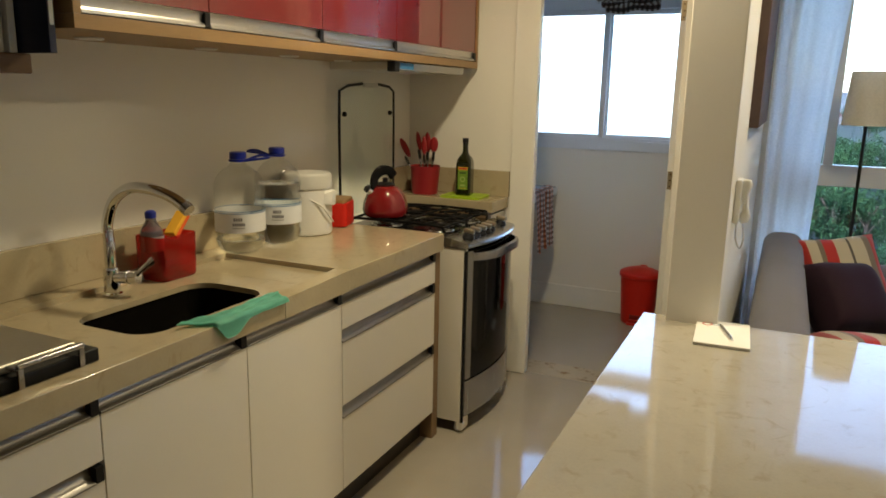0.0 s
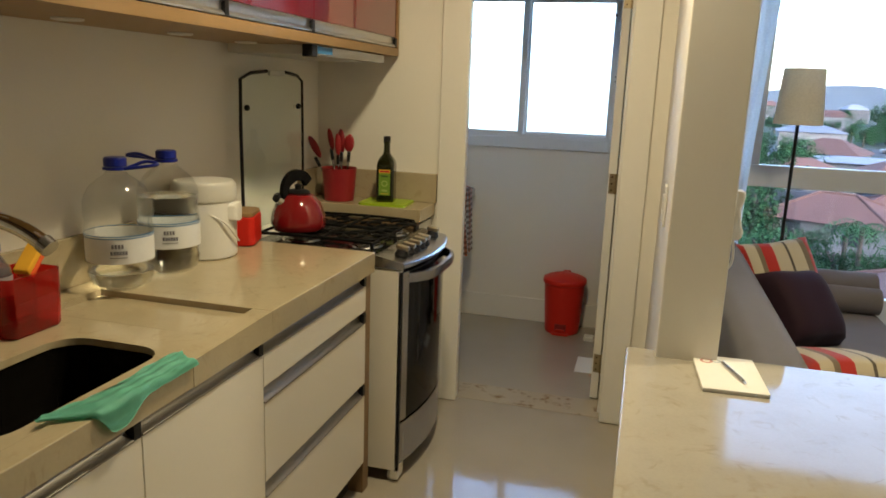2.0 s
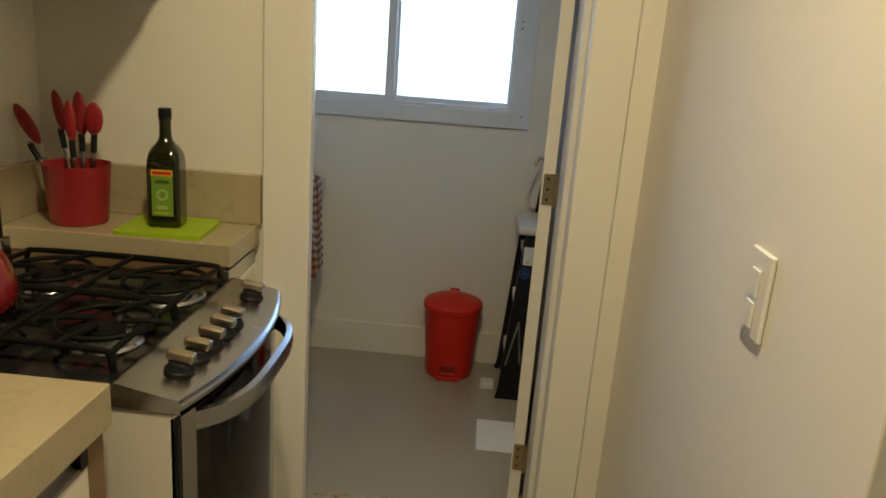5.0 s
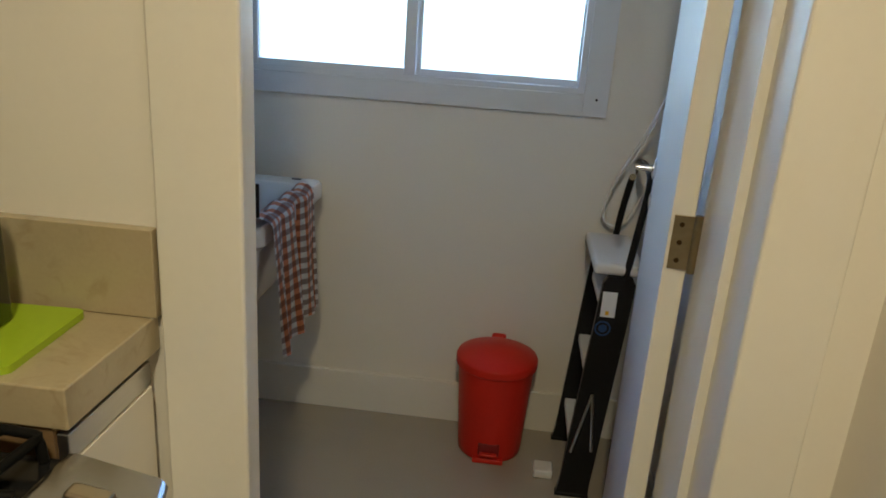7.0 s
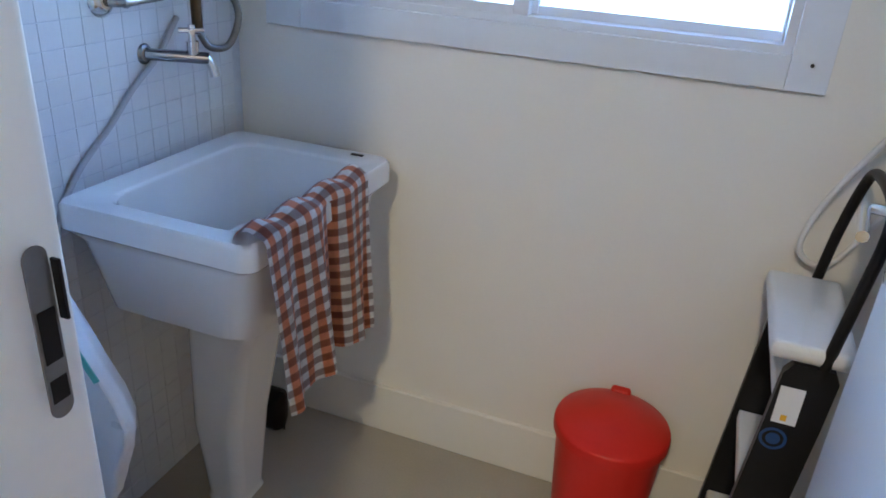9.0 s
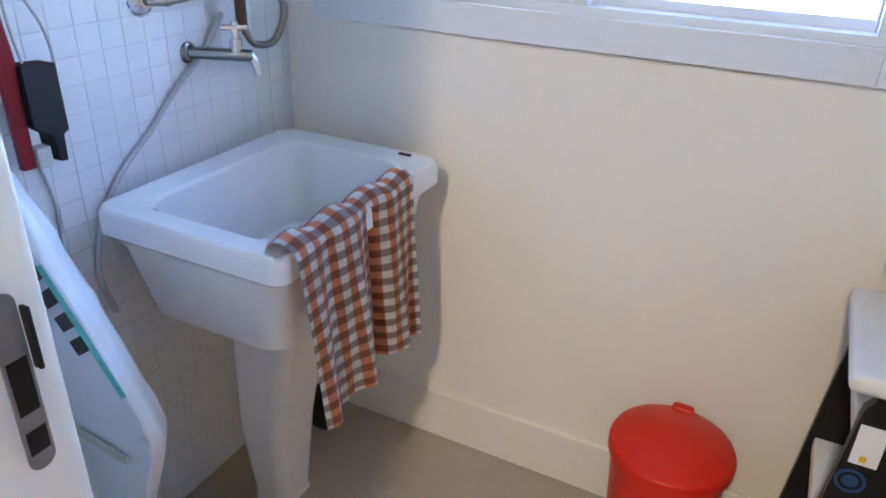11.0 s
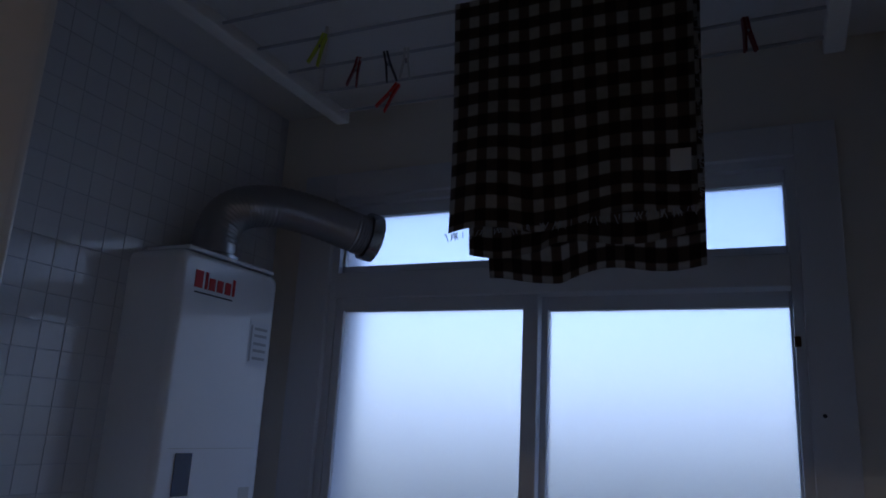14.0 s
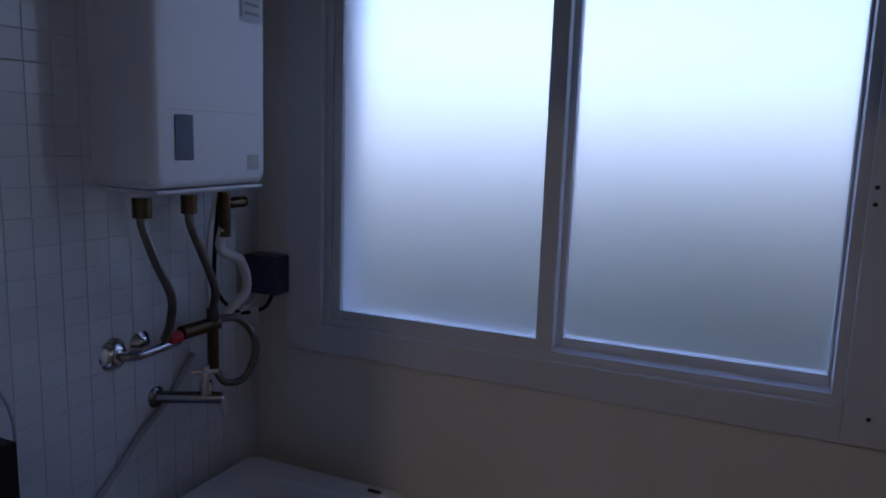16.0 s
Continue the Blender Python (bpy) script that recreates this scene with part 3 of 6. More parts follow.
def grip(parent, y0, y1, z, dark):
    """An aluminium grip rail along the top of a front, with a dark end piece."""
    b = bmesh.new()
    prism(b, [(FX + 0.002, z), (FX + 0.0025, z + 0.004), (FX - 0.004, z + 0.0065), (FX - 0.013, z + 0.012), (FX - 0.019, z + 0.020),
              (FX - 0.021, z + 0.030), (FX - 0.020, z + 0.038), (FX - 0.027, z + 0.038), (FX - 0.027, z)], y0, y1 - 0.022)
    part("grip_rail", b, M_RAIL, parent, "dull aluminium grip rail")
    b = nb(FX - 0.014, FX + 0.0025, y1 - 0.0215, y1 - 0.0005, z + 0.001, z + 0.037, b=0.001)
    part("end_cap", b, M_BLACK if dark else M_RAIL, parent, "dark plastic end cap of the rail")


def front(parent, name, y0, y1, z0, z1):
    part(name, nb(FX - 0.018, FX, y0 + 0.0015, y1 - 0.0015, z0, z1, b=0.0015), M_LAM, parent)


def unit(y0, y1, rows, name, label, top=0.818):
    c = thing(name, (0, 0, 0), label, "cabinet", "base cabinets")
    part("body", nb(XW + 0.002, FX - 0.028, y0 + 0.0005, y1 - 0.0005, 0.115, top), M_CARCASS, c, "brown cabinet body")
    for z0, z1, nm in rows:
        front(c, nm, y0, y1, z0, z1 - 0.04)
        grip(c, y0 + 0.002, y1 - 0.002, z1 - 0.0395, True)
    return c


DRAW = [(0.125, 0.425, "drawer_front"), (0.43, 0.69, "drawer_front"), (0.695, 0.822, "drawer_front")]
DOOR = [(0.125, 0.822, "door")]
unit(-0.60, 0.165, DOOR, "base_cabinet", "white base cabinet with an aluminium grip rail")
unit(0.165, 0.622, DOOR, "base_cabinet", "white base cabinet with an aluminium grip rail")
unit(0.622, 1.08, [(0.125, 0.672, "drawer_front"), (0.678, 0.822, "drawer_front")], "drawer_cabinet", "white two-drawer base cabinet with aluminium grips")
unit(1.08, 1.543, DOOR, "sink_cabinet", "white sink base cabinet with an aluminium grip rail", 0.66)
unit(1.543, 2.003, DOOR, "sink_cabinet", "white sink base cabinet with an aluminium grip rail", 0.66)
unit(2.003, 2.70, DRAW, "drawer_cabinet", "white three-drawer base cabinet with aluminium grips")
solid("end_panel", nb(XW + 0.002, FX - 0.004, 2.7005, 2.752, 0.0, 0.8185, b=0.001), M_CARCASS, "brown end panel of the base cabinets beside the stove", "panel")
solid("plinth", nb(XW + 0.01, FX - 0.06, -0.60, 2.70, 0.0, 0.114), mat("black_brown_plinth", (0.030, 0.022, 0.014), 0.5, vary=0.2, scale=3, bump=0.05), "dark recessed plinth under the base cabinets", "plinth")

# ---- worktop ----
CF = -0.940
WT, WL = 0.890, 0.873                             # top of the dry part, top of the sunken part
HX0, HX1, HY0, HY1 = -1.302, -1.035, 1.285, 1.75
RY = 2.035                                        # end of the sunken part
w = thing("worktop", (0, 0, 0), "beige speckled stone worktop with a sunken wet area", "worktop")
bm = nb(XW + 0.002, CF, RY, 2.758, 0.82, WT, b=0.003)
box(bm, XW + 0.002, -1.45, -0.60, RY - 0.0005, 0.82, WT)
box(bm, CF - 0.055, CF, -0.60, 1.70, 0.82, WL + 0.006, b=0.003)
loft(bm, [[(x, 1.7005, 0.82), (x, RY - 0.0005, 0.82), (x, RY - 0.0005, WT - 0.001), (x, 1.7005, WL + 0.006)] for x in (CF - 0.055, CF)])
box(bm, -1.4495, CF - 0.0555, -0.60, 1.0495, 0.82, WL)
box(bm, -1.4495, CF - 0.0555, 1.86, RY - 0.0005, 0.82, WL)
hole = rrect(HX0, HX1, HY0, HY1, 0.07, 6)
ox0, ox1, oy0, oy1 = -1.4495, CF - 0.0555, 1.05, 1.8595
cx, cy = (HX0 + HX1) / 2, (HY0 + HY1) / 2
outer = []
for a, b_ in hole:
    dx, dy = a - cx, b_ - cy
    k = min(((ox1 if dx > 0 else ox0) - cx) / dx if abs(dx) > 1e-6 else 9e9, ((oy1 if dy > 0 else oy0) - cy) / dy if abs(dy) > 1e-6 else 9e9)
    outer.append((cx + dx * k, cy + dy * k))
for corner in ((ox0, oy0), (ox0, oy1), (ox1, oy0), (ox1, oy1)):
    i = min(range(len(outer)), key=lambda q: (outer[q][0] - corner[0]) ** 2 + (outer[q][1] - corner[1]) ** 2)
    outer[i] = corner
loft(bm, [[(a, b_, 0.82) for a, b_ in outer], [(a, b_, WL) for a, b_ in outer], [(a, b_, WL) for a, b_ in hole], [(a, b_, WL - 0.016) for a, b_ in hole]], False, False)
part("slab", bm, M_TOP, w)
bm = nb(XW + 0.002, XW + 0.022, -0.60, 2.758, WT + 0.0005, 1.025, b=0.002)
part("upstand", bm, M_TOP, w, "low stone upstand along the wall")

sk = thing("sink", (cx, cy, WL - 0.172), "stainless undermount sink with rounded corners, its shade painted dark", "sink")
b = bmesh.new()
secs = []
for ins, z, r in ((-0.002, 0.1555, 0.07), (-0.002, 0.150, 0.07), (0.004, 0.02, 0.06), (0.02, 0.004, 0.05), (0.05, 0.0, 0.04)):
    secs.append([(a - cx, q - cy, z) for a, q in rrect(HX0 + ins, HX1 - ins, HY0 + ins, HY1 - ins, r, 6)])
loft(b, secs[::-1], True, False)
bmesh.ops.solidify(b, geom=list(b.faces), thickness=0.002)
# near-black steel: the shadow in the bowl is put into its colour
part("bowl", b, mat("shaded_sink_steel", (0.03, 0.026, 0.022), 0.22, 0.6, vary=0.15, bump=0.02), sk)
part("drain", lathe(bmesh.new(), [(0.04, 0.002), (0.04, 0.006), (0.03, 0.007), (0.028, 0.003), (0.01, 0.003), (0.008, 0.009)], 24), M_CHROME, sk, "chrome drain")

# ---- side counter past the stove ----
sc = thing("side_counter", (0, 0, 0), "narrow beige stone counter with upstand past the stove", "worktop")
part("slab", nb(XW + 0.002, -0.972, 3.375, YD0 - 0.002, 0.885, 0.94, b=0.003), M_TOP, sc)
part("upstand", nb(XW + 0.0225, -0.966, YD0 - 0.022, YD0 - 0.002, 0.9405, 1.071, b=0.002), M_TOP, sc)
part("side_upstand", nb(XW + 0.002, XW + 0.022, 3.375, YD0 - 0.0025, 0.9405, 1.071, b=0.002), M_TOP, sc)
c = thing("side_cabinet", (0, 0, 0), "narrow white cabinet under the side counter", "cabinet", "base cabinets")
part("body", nb(XW + 0.002, FX - 0.045, 3.38, YD0 - 0.003, 0.0, 0.884), M_CARCASS, c, "brown cabinet body")
part("door", nb(FX - 0.043, FX - 0.027, 3.382, YD0 - 0.024, 0.12, 0.835, b=0.0015), M_LAM, c)
part("grip_rail", nb(FX - 0.043, FX - 0.028, 3.382, YD0 - 0.024, 0.838, 0.875, b=0.002), M_ALU, c, "brushed aluminium grip rail")

# ---- stove ----
SY0, SY1, SX0, SX1 = 2.80, 3.358, -1.47, -0.858
TZ = 0.862                                        # cooktop
st = thing("stove", (0, 0, 0), "white and stainless gas stove with a black glass oven door", "stove")
part("side_panel", nb(SX0, SX1, SY0, SY0 + 0.022, 0.05, 0.822, b=0.004), M_LAM, st, "white enamel side panel")
part("side_panel", nb(SX0, SX1, SY1 - 0.022, SY1, 0.05, 0.822, b=0.004), M_LAM, st, "white enamel side panel")
part("body", nb(SX0, SX1 - 0.012, SY0 + 0.0225, SY1 - 0.0225, 0.06, 0.821), M_BLACK, st)


def bowed(y0, y1, z0, z1, x, bow, thick, n=12):
    """A front panel that bulges forward between its ends."""
    bb = bmesh.new()
    secs = []
    for i in range(n + 1):
        y = y0 + (y1 - y0) * i / n
        f = x + bow * (1 - (2 * ((y - SY0) / (SY1 - SY0)) - 1) ** 2)
        secs.append([(x - thick, y, z0), (f - 0.002, y, z0), (f, y, z0 + 0.003), (f, y, z1 - 0.003), (f - 0.002, y, z1), (x - thick, y, z1)])
    return loft(bb, secs)


part("corner_strip", nb(SX1 - 0.011, SX1 + 0.003, SY0, SY0 + 0.012, 0.05, 0.815, b=0.002), M_BLACK, st, "black gap strip")
part("door_stile", bowed(SY0 + 0.0125, SY0 + 0.05, 0.245, 0.81, SX1, 0.04, 0.01, 3), M_STEEL, st, "stainless door stile")
part("oven_door", bowed(SY0 + 0.0505, SY1 - 0.03, 0.245, 0.81, SX1, 0.04, 0.01), M_BGLASS, st, "black glass oven door")
part("door_stile", bowed(SY1 - 0.0295, SY1, 0.245, 0.81, SX1, 0.04, 0.01, 3), M_STEEL, st, "stainless door stile")
part("lower_panel", bowed(SY0 + 0.0125, SY1, 0.075, 0.236, SX1, 0.04, 0.01), M_STEEL, st, "stainless lower panel")
b = bmesh.new()
hp = [(SX1 + 0.005 + 0.075 * (1 - (2 * i / 14 - 1) ** 4), SY0 + 0.045 + (SY1 - SY0 - 0.07) * i / 14, 0.785) for i in range(15)]
loft(b, [[(x - 0.009, y, z - 0.019), (x + 0.004, y, z - 0.017), (x + 0.007, y, z), (x + 0.004, y, z + 0.017), (x - 0.009, y, z + 0.019)] for x, y, z in hp])
part("oven_handle", b, M_STEEL, st, "bowed stainless oven handle")
b = bmesh.new()
secs = []
for i in range(15):
    y = SY0 - 0.003 + (SY1 - SY0 + 0.006) * i / 14
    f = SX1 + 0.045 * (1 - (2 * i / 14 - 1) ** 2)
    secs.append([(-0.965, y, 0.826), (f - 0.002, y, 0.824), (f + 0.010, y, 0.830), (f + 0.012, y, 0.838), (f + 0.004, y, 0.848), (-0.955, y, TZ + 0.006), (-0.965, y, TZ + 0.004)])
loft(b, secs)
part("control_panel", b, M_STEEL, st, "curved stainless control panel")
for y in (2.885, 2.943, 3.000, 3.055, 3.108, 3.268):
    f = SX1 + 0.045 * (1 - (2 * (y - SY0) / (SY1 - SY0) - 1) ** 2)
    k = part("knob", lathe(bmesh.new(), [(0.026, 0), (0.026, 0.006), (0.022, 0.009), (0.020, 0.019), (0.017, 0.021)], 20), M_BLACK, st, "black and silver stove knob")
    k.matrix_local = pose((f - 0.955) / 2 + 0.008, y, 0.8555, 0, 9)
    part("knob_grip", nb(-0.024, 0.024, -0.0115, 0.0115, 0.0212, 0.039, b=0.005), M_BRASSY, k, "silver knob grip")
part("cooktop", nb(SX0, -0.9655, 2.803, SY1, 0.8225, TZ, b=0.005), M_DSTEEL, st, "dark glossy cooktop")
for x, y, r in ((-1.06, 2.965, 0.045), (-1.06, 3.225, 0.06), (-1.32, 2.965, 0.05), (-1.32, 3.225, 0.045)):
    bu = part("burner", lathe(bmesh.new(), [(r + 0.024, 0.0), (r + 0.02, 0.006), (r, 0.008), (r, 0.018), (r * 0.9, 0.020)], 26), M_STEEL, st, "burner ring")
    bu.matrix_local = pose(x, y, TZ + 0.0005)
    part("burner_cap", lathe(bmesh.new(), [(r * 0.8, 0.0205), (r * 0.82, 0.025), (r * 0.7, 0.028)], 26), M_IRON, bu, "black burner cap")
zz = TZ + 0.036
for y0, y1 in ((2.85, 3.092), (3.10, SY1 - 0.012)):
    b = bmesh.new()
    ym = (y0 + y1) / 2
    # arched side rods and curved fingers
    for y in (y0, y1):
        tube(b, [(-0.985, y, TZ + 0.001), (-0.99, y, zz - 0.008), (-1.01, y, zz), (-1.19, y, zz + 0.004), (-1.42, y, zz), (-1.445, y, zz - 0.01), (-1.45, y, TZ + 0.001)], 0.0062, 8, 4)
    for x in (-0.99, -1.19, -1.445):
        tube(b, [(x, y0, zz - (0.006 if x != -1.19 else -0.003)), (x, ym, zz - (0.002 if x != -1.19 else -0.005)), (x, y1, zz - (0.006 if x != -1.19 else -0.003))], 0.006, 8, 4)
    for x in (-1.06, -1.32):
        for s in (-1, 1):
            tube(b, [(x + 0.03 * s, ym + s * (y1 - y0) / 2, zz), (x + 0.012 * s, ym + s * 0.07, zz + 0.004), (x, ym + s * 0.03, zz + 0.003)], 0.0058, 8, 4)
            tube(b, [(x + s * 0.115, ym + 0.02 * s, zz), (x + s * 0.07, ym + 0.008 * s, zz + 0.004), (x + s * 0.03, ym, zz + 0.003)], 0.0058, 8, 4)
        tube(b, [(x + 0.085 * math.cos(k * math.pi / 10), ym + 0.085 * math.sin(k * math.pi / 10), zz) for k in range(21)], 0.0055, 8)
    part("grate", b, M_IRON, st, "black wire grate")
for x in (SX0 + 0.04, SX1 - 0.03):
    for y in (SY0 + 0.04, SY1 - 0.04):
        part("foot", lathe(bmesh.new(), [(0.02, 0), (0.022, 0.01), (0.016, 0.05), (0.016, 0.062)], 14), M_WPLAS, st, "white plastic foot").matrix_local = pose(x, y, 0)
part("apron", nb(SX1 - 0.03, SX1 + 0.002, SY0 + 0.001, SY0 + 0.07, 0.012, 0.073, b=0.006), M_LAM, st)
b = bmesh.new()
poly = [(2.85, 0.90), (2.83, 1.0), (2.826, 1.30), (2.83, 1.455), (2.90, 1.478), (3.02, 1.488), (3.05, 1.48), (3.14, 1.48), (3.17, 1.488),
        (SY1 - 0.09, 1.478), (SY1 - 0.045, 1.455), (SY1 - 0.042, 1.30), (SY1 - 0.04, 0.90)]
prism(b, poly, -1.4925, -1.4875, "x")
part("glass_lid", b, M_LID, st, "raised clear glass stove lid").visible_shadow = False
for run in (poly[:6], poly[8:]):
    part("lid_edge", tube(bmesh.new(), [(-1.49, a, c_) for a, c_ in run], 0.0065, 8), M_BLACK, st, "black edge of the glass lid")
part("lid_grip", nb(-1.497, -1.483, 3.035, 3.155, 1.472, 1.492, b=0.003), M_GPLAS, st, "grey grip of the glass lid")
for y in (2.858, 3.266):
    part("lid_stud", lathe(bmesh.new(), [(0.011, 0), (0.011, 0.01), (0.007, 0.014)], 14), M_BLACK, st).matrix_local = pose(-1.4875, y, 1.354, 0, 90)
part("lid_hinge", nb(-1.497, -1.465, 2.86, 2.89, 0.80, 0.935, b=0.003), M_STEEL, st)
part("lid_hinge", nb(-1.497, -1.465, SY1 - 0.07, SY1 - 0.04, 0.80, 0.935, b=0.003), M_STEEL, st)

# ---- upper cabinets ----
UX, UZ0, UZ1 = -1.16, 1.578, 2.32
up = thing("upper_cabinet", (0, 0, 0), "oak upper cabinets with red gloss doors and aluminium rails", "cabinet")
b = nb(XW + 0.002, UX - 0.0, 1.265, 3.592, UZ0, UZ0 + 0.032, b=0.001)
part("bottom_board", b, M_WOOD, up, "light oak bottom board")
part("side_board", nb(XW + 0.002, UX, 3.572, 3.592, UZ0 + 0.0325, UZ1), M_WOOD, up, "light oak side board")
part("side_board", nb(XW + 0.002, UX, 1.265, 1.285, UZ0 + 0.0325, UZ1), M_WOOD, up, "light oak side board")
part("top_board", nb(XW + 0.002, UX, 1.265, 3.592, UZ1 + 0.0005, UZ1 + 0.02), M_WOOD, up)
part("body", nb(XW + 0.003, UX - 0.03, 1.286, 3.571, UZ0 + 0.033, UZ1 - 0.001), M_CARCASS, up)
for y0, y1 in ((1.286, 1.695), (1.695, 2.235), (2.235, 2.753), (2.753, 3.571)):
    d = part("door", nb(UX - 0.026, UX - 0.006, y0 + 0.0015, y1 - 0.0015, UZ0 + 0.077, UZ1 - 0.003, b=0.001), M_RED, up, "red gloss cabinet door")
    b = bmesh.new()
    prism(b, [(UX - 0.026, UZ0 + 0.036), (UX - 0.002, UZ0 + 0.036), (UX - 0.002, UZ0 + 0.042), (UX - 0.012, UZ0 + 0.05), (UX - 0.012, UZ0 + 0.068),
              (UX - 0.004, UZ0 + 0.0755), (UX - 0.026, UZ0 + 0.0755)], y0 + 0.002, y1 - 0.022)
    part("grip_rail", b, M_ALU, d, "aluminium grip rail")
    part("end_cap", nb(UX - 0.024, UX - 0.001, y1 - 0.0215, y1 - 0.002, UZ0 + 0.0365, UZ0 + 0.075, b=0.001), M_BLACK, d, "dark end cap")
for y in (1.50, 1.93, 2.36, 2.72):
    s = part("spot", lathe(bmesh.new(), [(0.036, 0), (0.036, 0.004), (0.028, 0.006), (0.026, 0.003), (0.012, 0.002)], 24), M_WPLAS, up, "small round recessed spot, off")
    s.matrix_local = pose(-1.40, y, UZ0 - 0.0005, 180)

hd = thing("range_hood", (0, 0, 0), "slim grey range hood under the upper cabinet", "range hood")
part("body", nb(XW + 0.03, -1.20, 2.80, 3.46, UZ0 - 0.034, UZ0 - 0.001, b=0.004), M_GPLAS, hd)
part("front_panel", nb(-1.1995, -1.175, 2.793, 3.45, UZ0 - 0.036, UZ0 - 0.001, b=0.004), M_STEEL, hd, "stainless pull-out front")
part("end_block", nb(-1.21, -1.172, 2.752, 2.7925, UZ0 - 0.042, UZ0 - 0.001, b=0.003), M_BLACK, hd, "black end block of the hood")
part("sticker", nb(-1.1748, -1.1742, 2.80, 2.92, UZ0 - 0.03, UZ0 - 0.006), M_BLUEL, hd, "pale blue sticker")

# open shelf with the microwave
sh = thing("wall_shelf", (0, 0, 0), "dark brown wooden wall shelf under the microwave", "shelf")
part("board", nb(XW + 0.002, -1.285, 0.35, 1.246, 1.478, 1.522, b=0.003), M_DARKWOOD, sh)
part("back_rail", nb(XW + 0.002, XW + 0.02, 0.35, 1.255, 1.5225, 1.60), M_DARKWOOD, sh)
mw = thing("microwave", (-1.41, 0.92, 1.5225), "black microwave oven on the wall shelf", "microwave")
part("body", nb(-0.12, 0.115, -0.24, 0.24, 0.012, 0.29, b=0.006), M_BLACK, mw)
part("door", nb(0.1155, 0.135, -0.24, 0.13, 0.014, 0.288, b=0.005), M_BGLASS, mw, "black glass door")
part("control_strip", nb(0.1155, 0.132, 0.135, 0.24, 0.014, 0.288, b=0.005), M_BLACK, mw)
for a in (-0.09, 0.09):
    for q in (-0.2, 0.2):
        part("foot", nb(a - 0.015, a + 0.015, q - 0.015, q + 0.015, 0, 0.0115), M_BLACK, mw)
for i, (y, col, nm, lab, dpt) in enumerate(((1.185, M_PAPER, "magazine", "white magazine standing on the shelf", 0.0), (1.208, M_LABW, "magazine", "pale magazine standing on the shelf", 0.012),
                                            (1.232, M_NAVY, "folder", "dark navy folder with a printed spine on the shelf", 0.11))):
    bk = thing(nm, (-1.40, y, 1.5225), lab, "book", "books on the shelf")
    part("cover", nb(-0.11, 0.10 + dpt, -0.009, 0.009, 0, 0.27, b=0.002), col, bk)
    if nm == "folder":
        part("spine_print", nb(0.2105, 0.211, -0.005, 0.005, 0.06, 0.15), M_LABW, bk, "pale spine print")

# ---- bar ----
br = thing("bar_counter", (0, 0, 0), "polished cream stone breakfast bar", "bar counter")
part("slab", nb(-0.078, 1.65, 0.86, 2.475, 0.72, 0.76, b=0.004), M_BAR, br)
part("leg_panel", nb(-0.045, -0.012, 0.95, 2.42, 0.0, 0.7195, b=0.002), M_LAM, br, "white support panel")
part("leg_panel", nb(1.55, 1.59, 0.95, 2.42, 0.0, 0.7195, b=0.002), M_LAM, br, "white support panel")

# ---- things on the worktop ----
WZ = WL + 0.0005
fa = thing("faucet", (-1.398, 1.51, WZ), "chrome gooseneck kitchen faucet with side lever", "faucet")
part("base", lathe(bmesh.new(), [(0.027, 0), (0.027, 0.006), (0.022, 0.01), (0.022, 0.075), (0.019, 0.08)], 24), M_CHROME, fa)
part("spout", tube(bmesh.new(), [(0, 0, 0.08), (0, 0, 0.15), (0.0, 0.0, 0.21), (0.033, 0.0, 0.275), (0.095, 0.0, 0.312), (0.17, 0.0, 0.315), (0.24, 0.0, 0.301),
                                 (0.292, 0.0, 0.277)], 0.0155, 14, 6), M_CHROME, fa)
part("nozzle", tube(bmesh.new(), [(0.288, 0, 0.279), (0.304, 0, 0.268)], 0.0175, 14), M_STEEL, fa)
part("lever_body", tube(bmesh.new(), [(0.015, 0.005, 0.052), (0.08, 0.022, 0.058)], 0.018, 14), M_CHROME, fa)
part("lever", tube(bmesh.new(), [(0.07, 0.02, 0.058), (0.085, 0.028, 0.075), (0.105, 0.045, 0.098)], 0.008, 10, 4), M_CHROME, fa)
part("lever_tip", tube(bmesh.new(), [(0.103, 0.043, 0.0955), (0.106, 0.046, 0.099), (0.110, 0.049, 0.104), (0.112, 0.051, 0.106)], 0.0105, 12), M_CHROME, fa)
part("lever_ring", tube(bmesh.new(), [(0.048, 0.0135, 0.0552), (0.054, 0.0151, 0.0558)], 0.0205, 16), M_CHROME, fa)

ba = thing("sink_caddy", (-1.424, 1.743, WZ), "red translucent plastic sink caddy", "caddy")
ba.scale = (0.92, 0.90, 1.20)
b = bmesh.new()
sec = [[(x, y, z) for x, y in rrect(-w_, w_, -d, d, 0.02, 4)] for w_, d, z in ((0.057, 0.077, 0.0), (0.061, 0.082, 0.006), (0.062, 0.084, 0.05), (0.063, 0.085, 0.115))]
inn = [[(x, y, z) for x, y in rrect(-w_, w_, -d, d, 0.018, 4)] for w_, d, z in ((0.060, 0.082, 0.115), (0.059, 0.081, 0.05), (0.055, 0.076, 0.004))]
loft(b, sec + inn)
part("tub", b, M_REDT, ba)
part("divider", nb(-0.056, 0.056, -0.006, -0.003, 0.005, 0.10), M_REDT, ba)
so = thing("sponge", (-1.430, 1.798, 0.990), "yellow and orange kitchen sponge in the caddy", "sponge", turn=12)
so.scale = (0.62, 1.0, 0.95)
b = nb(-0.03, 0.03, -0.05, 0.05, -0.014, 0.0, b=0.005)
bmesh.ops.rotate(b, verts=b.verts, cent=(0, 0, 0), matrix=Euler((radians(40), 0, 0)).to_matrix())
part("scour_side", b, M_ORA, so).matrix_local = pose(0, 0, 0.04)
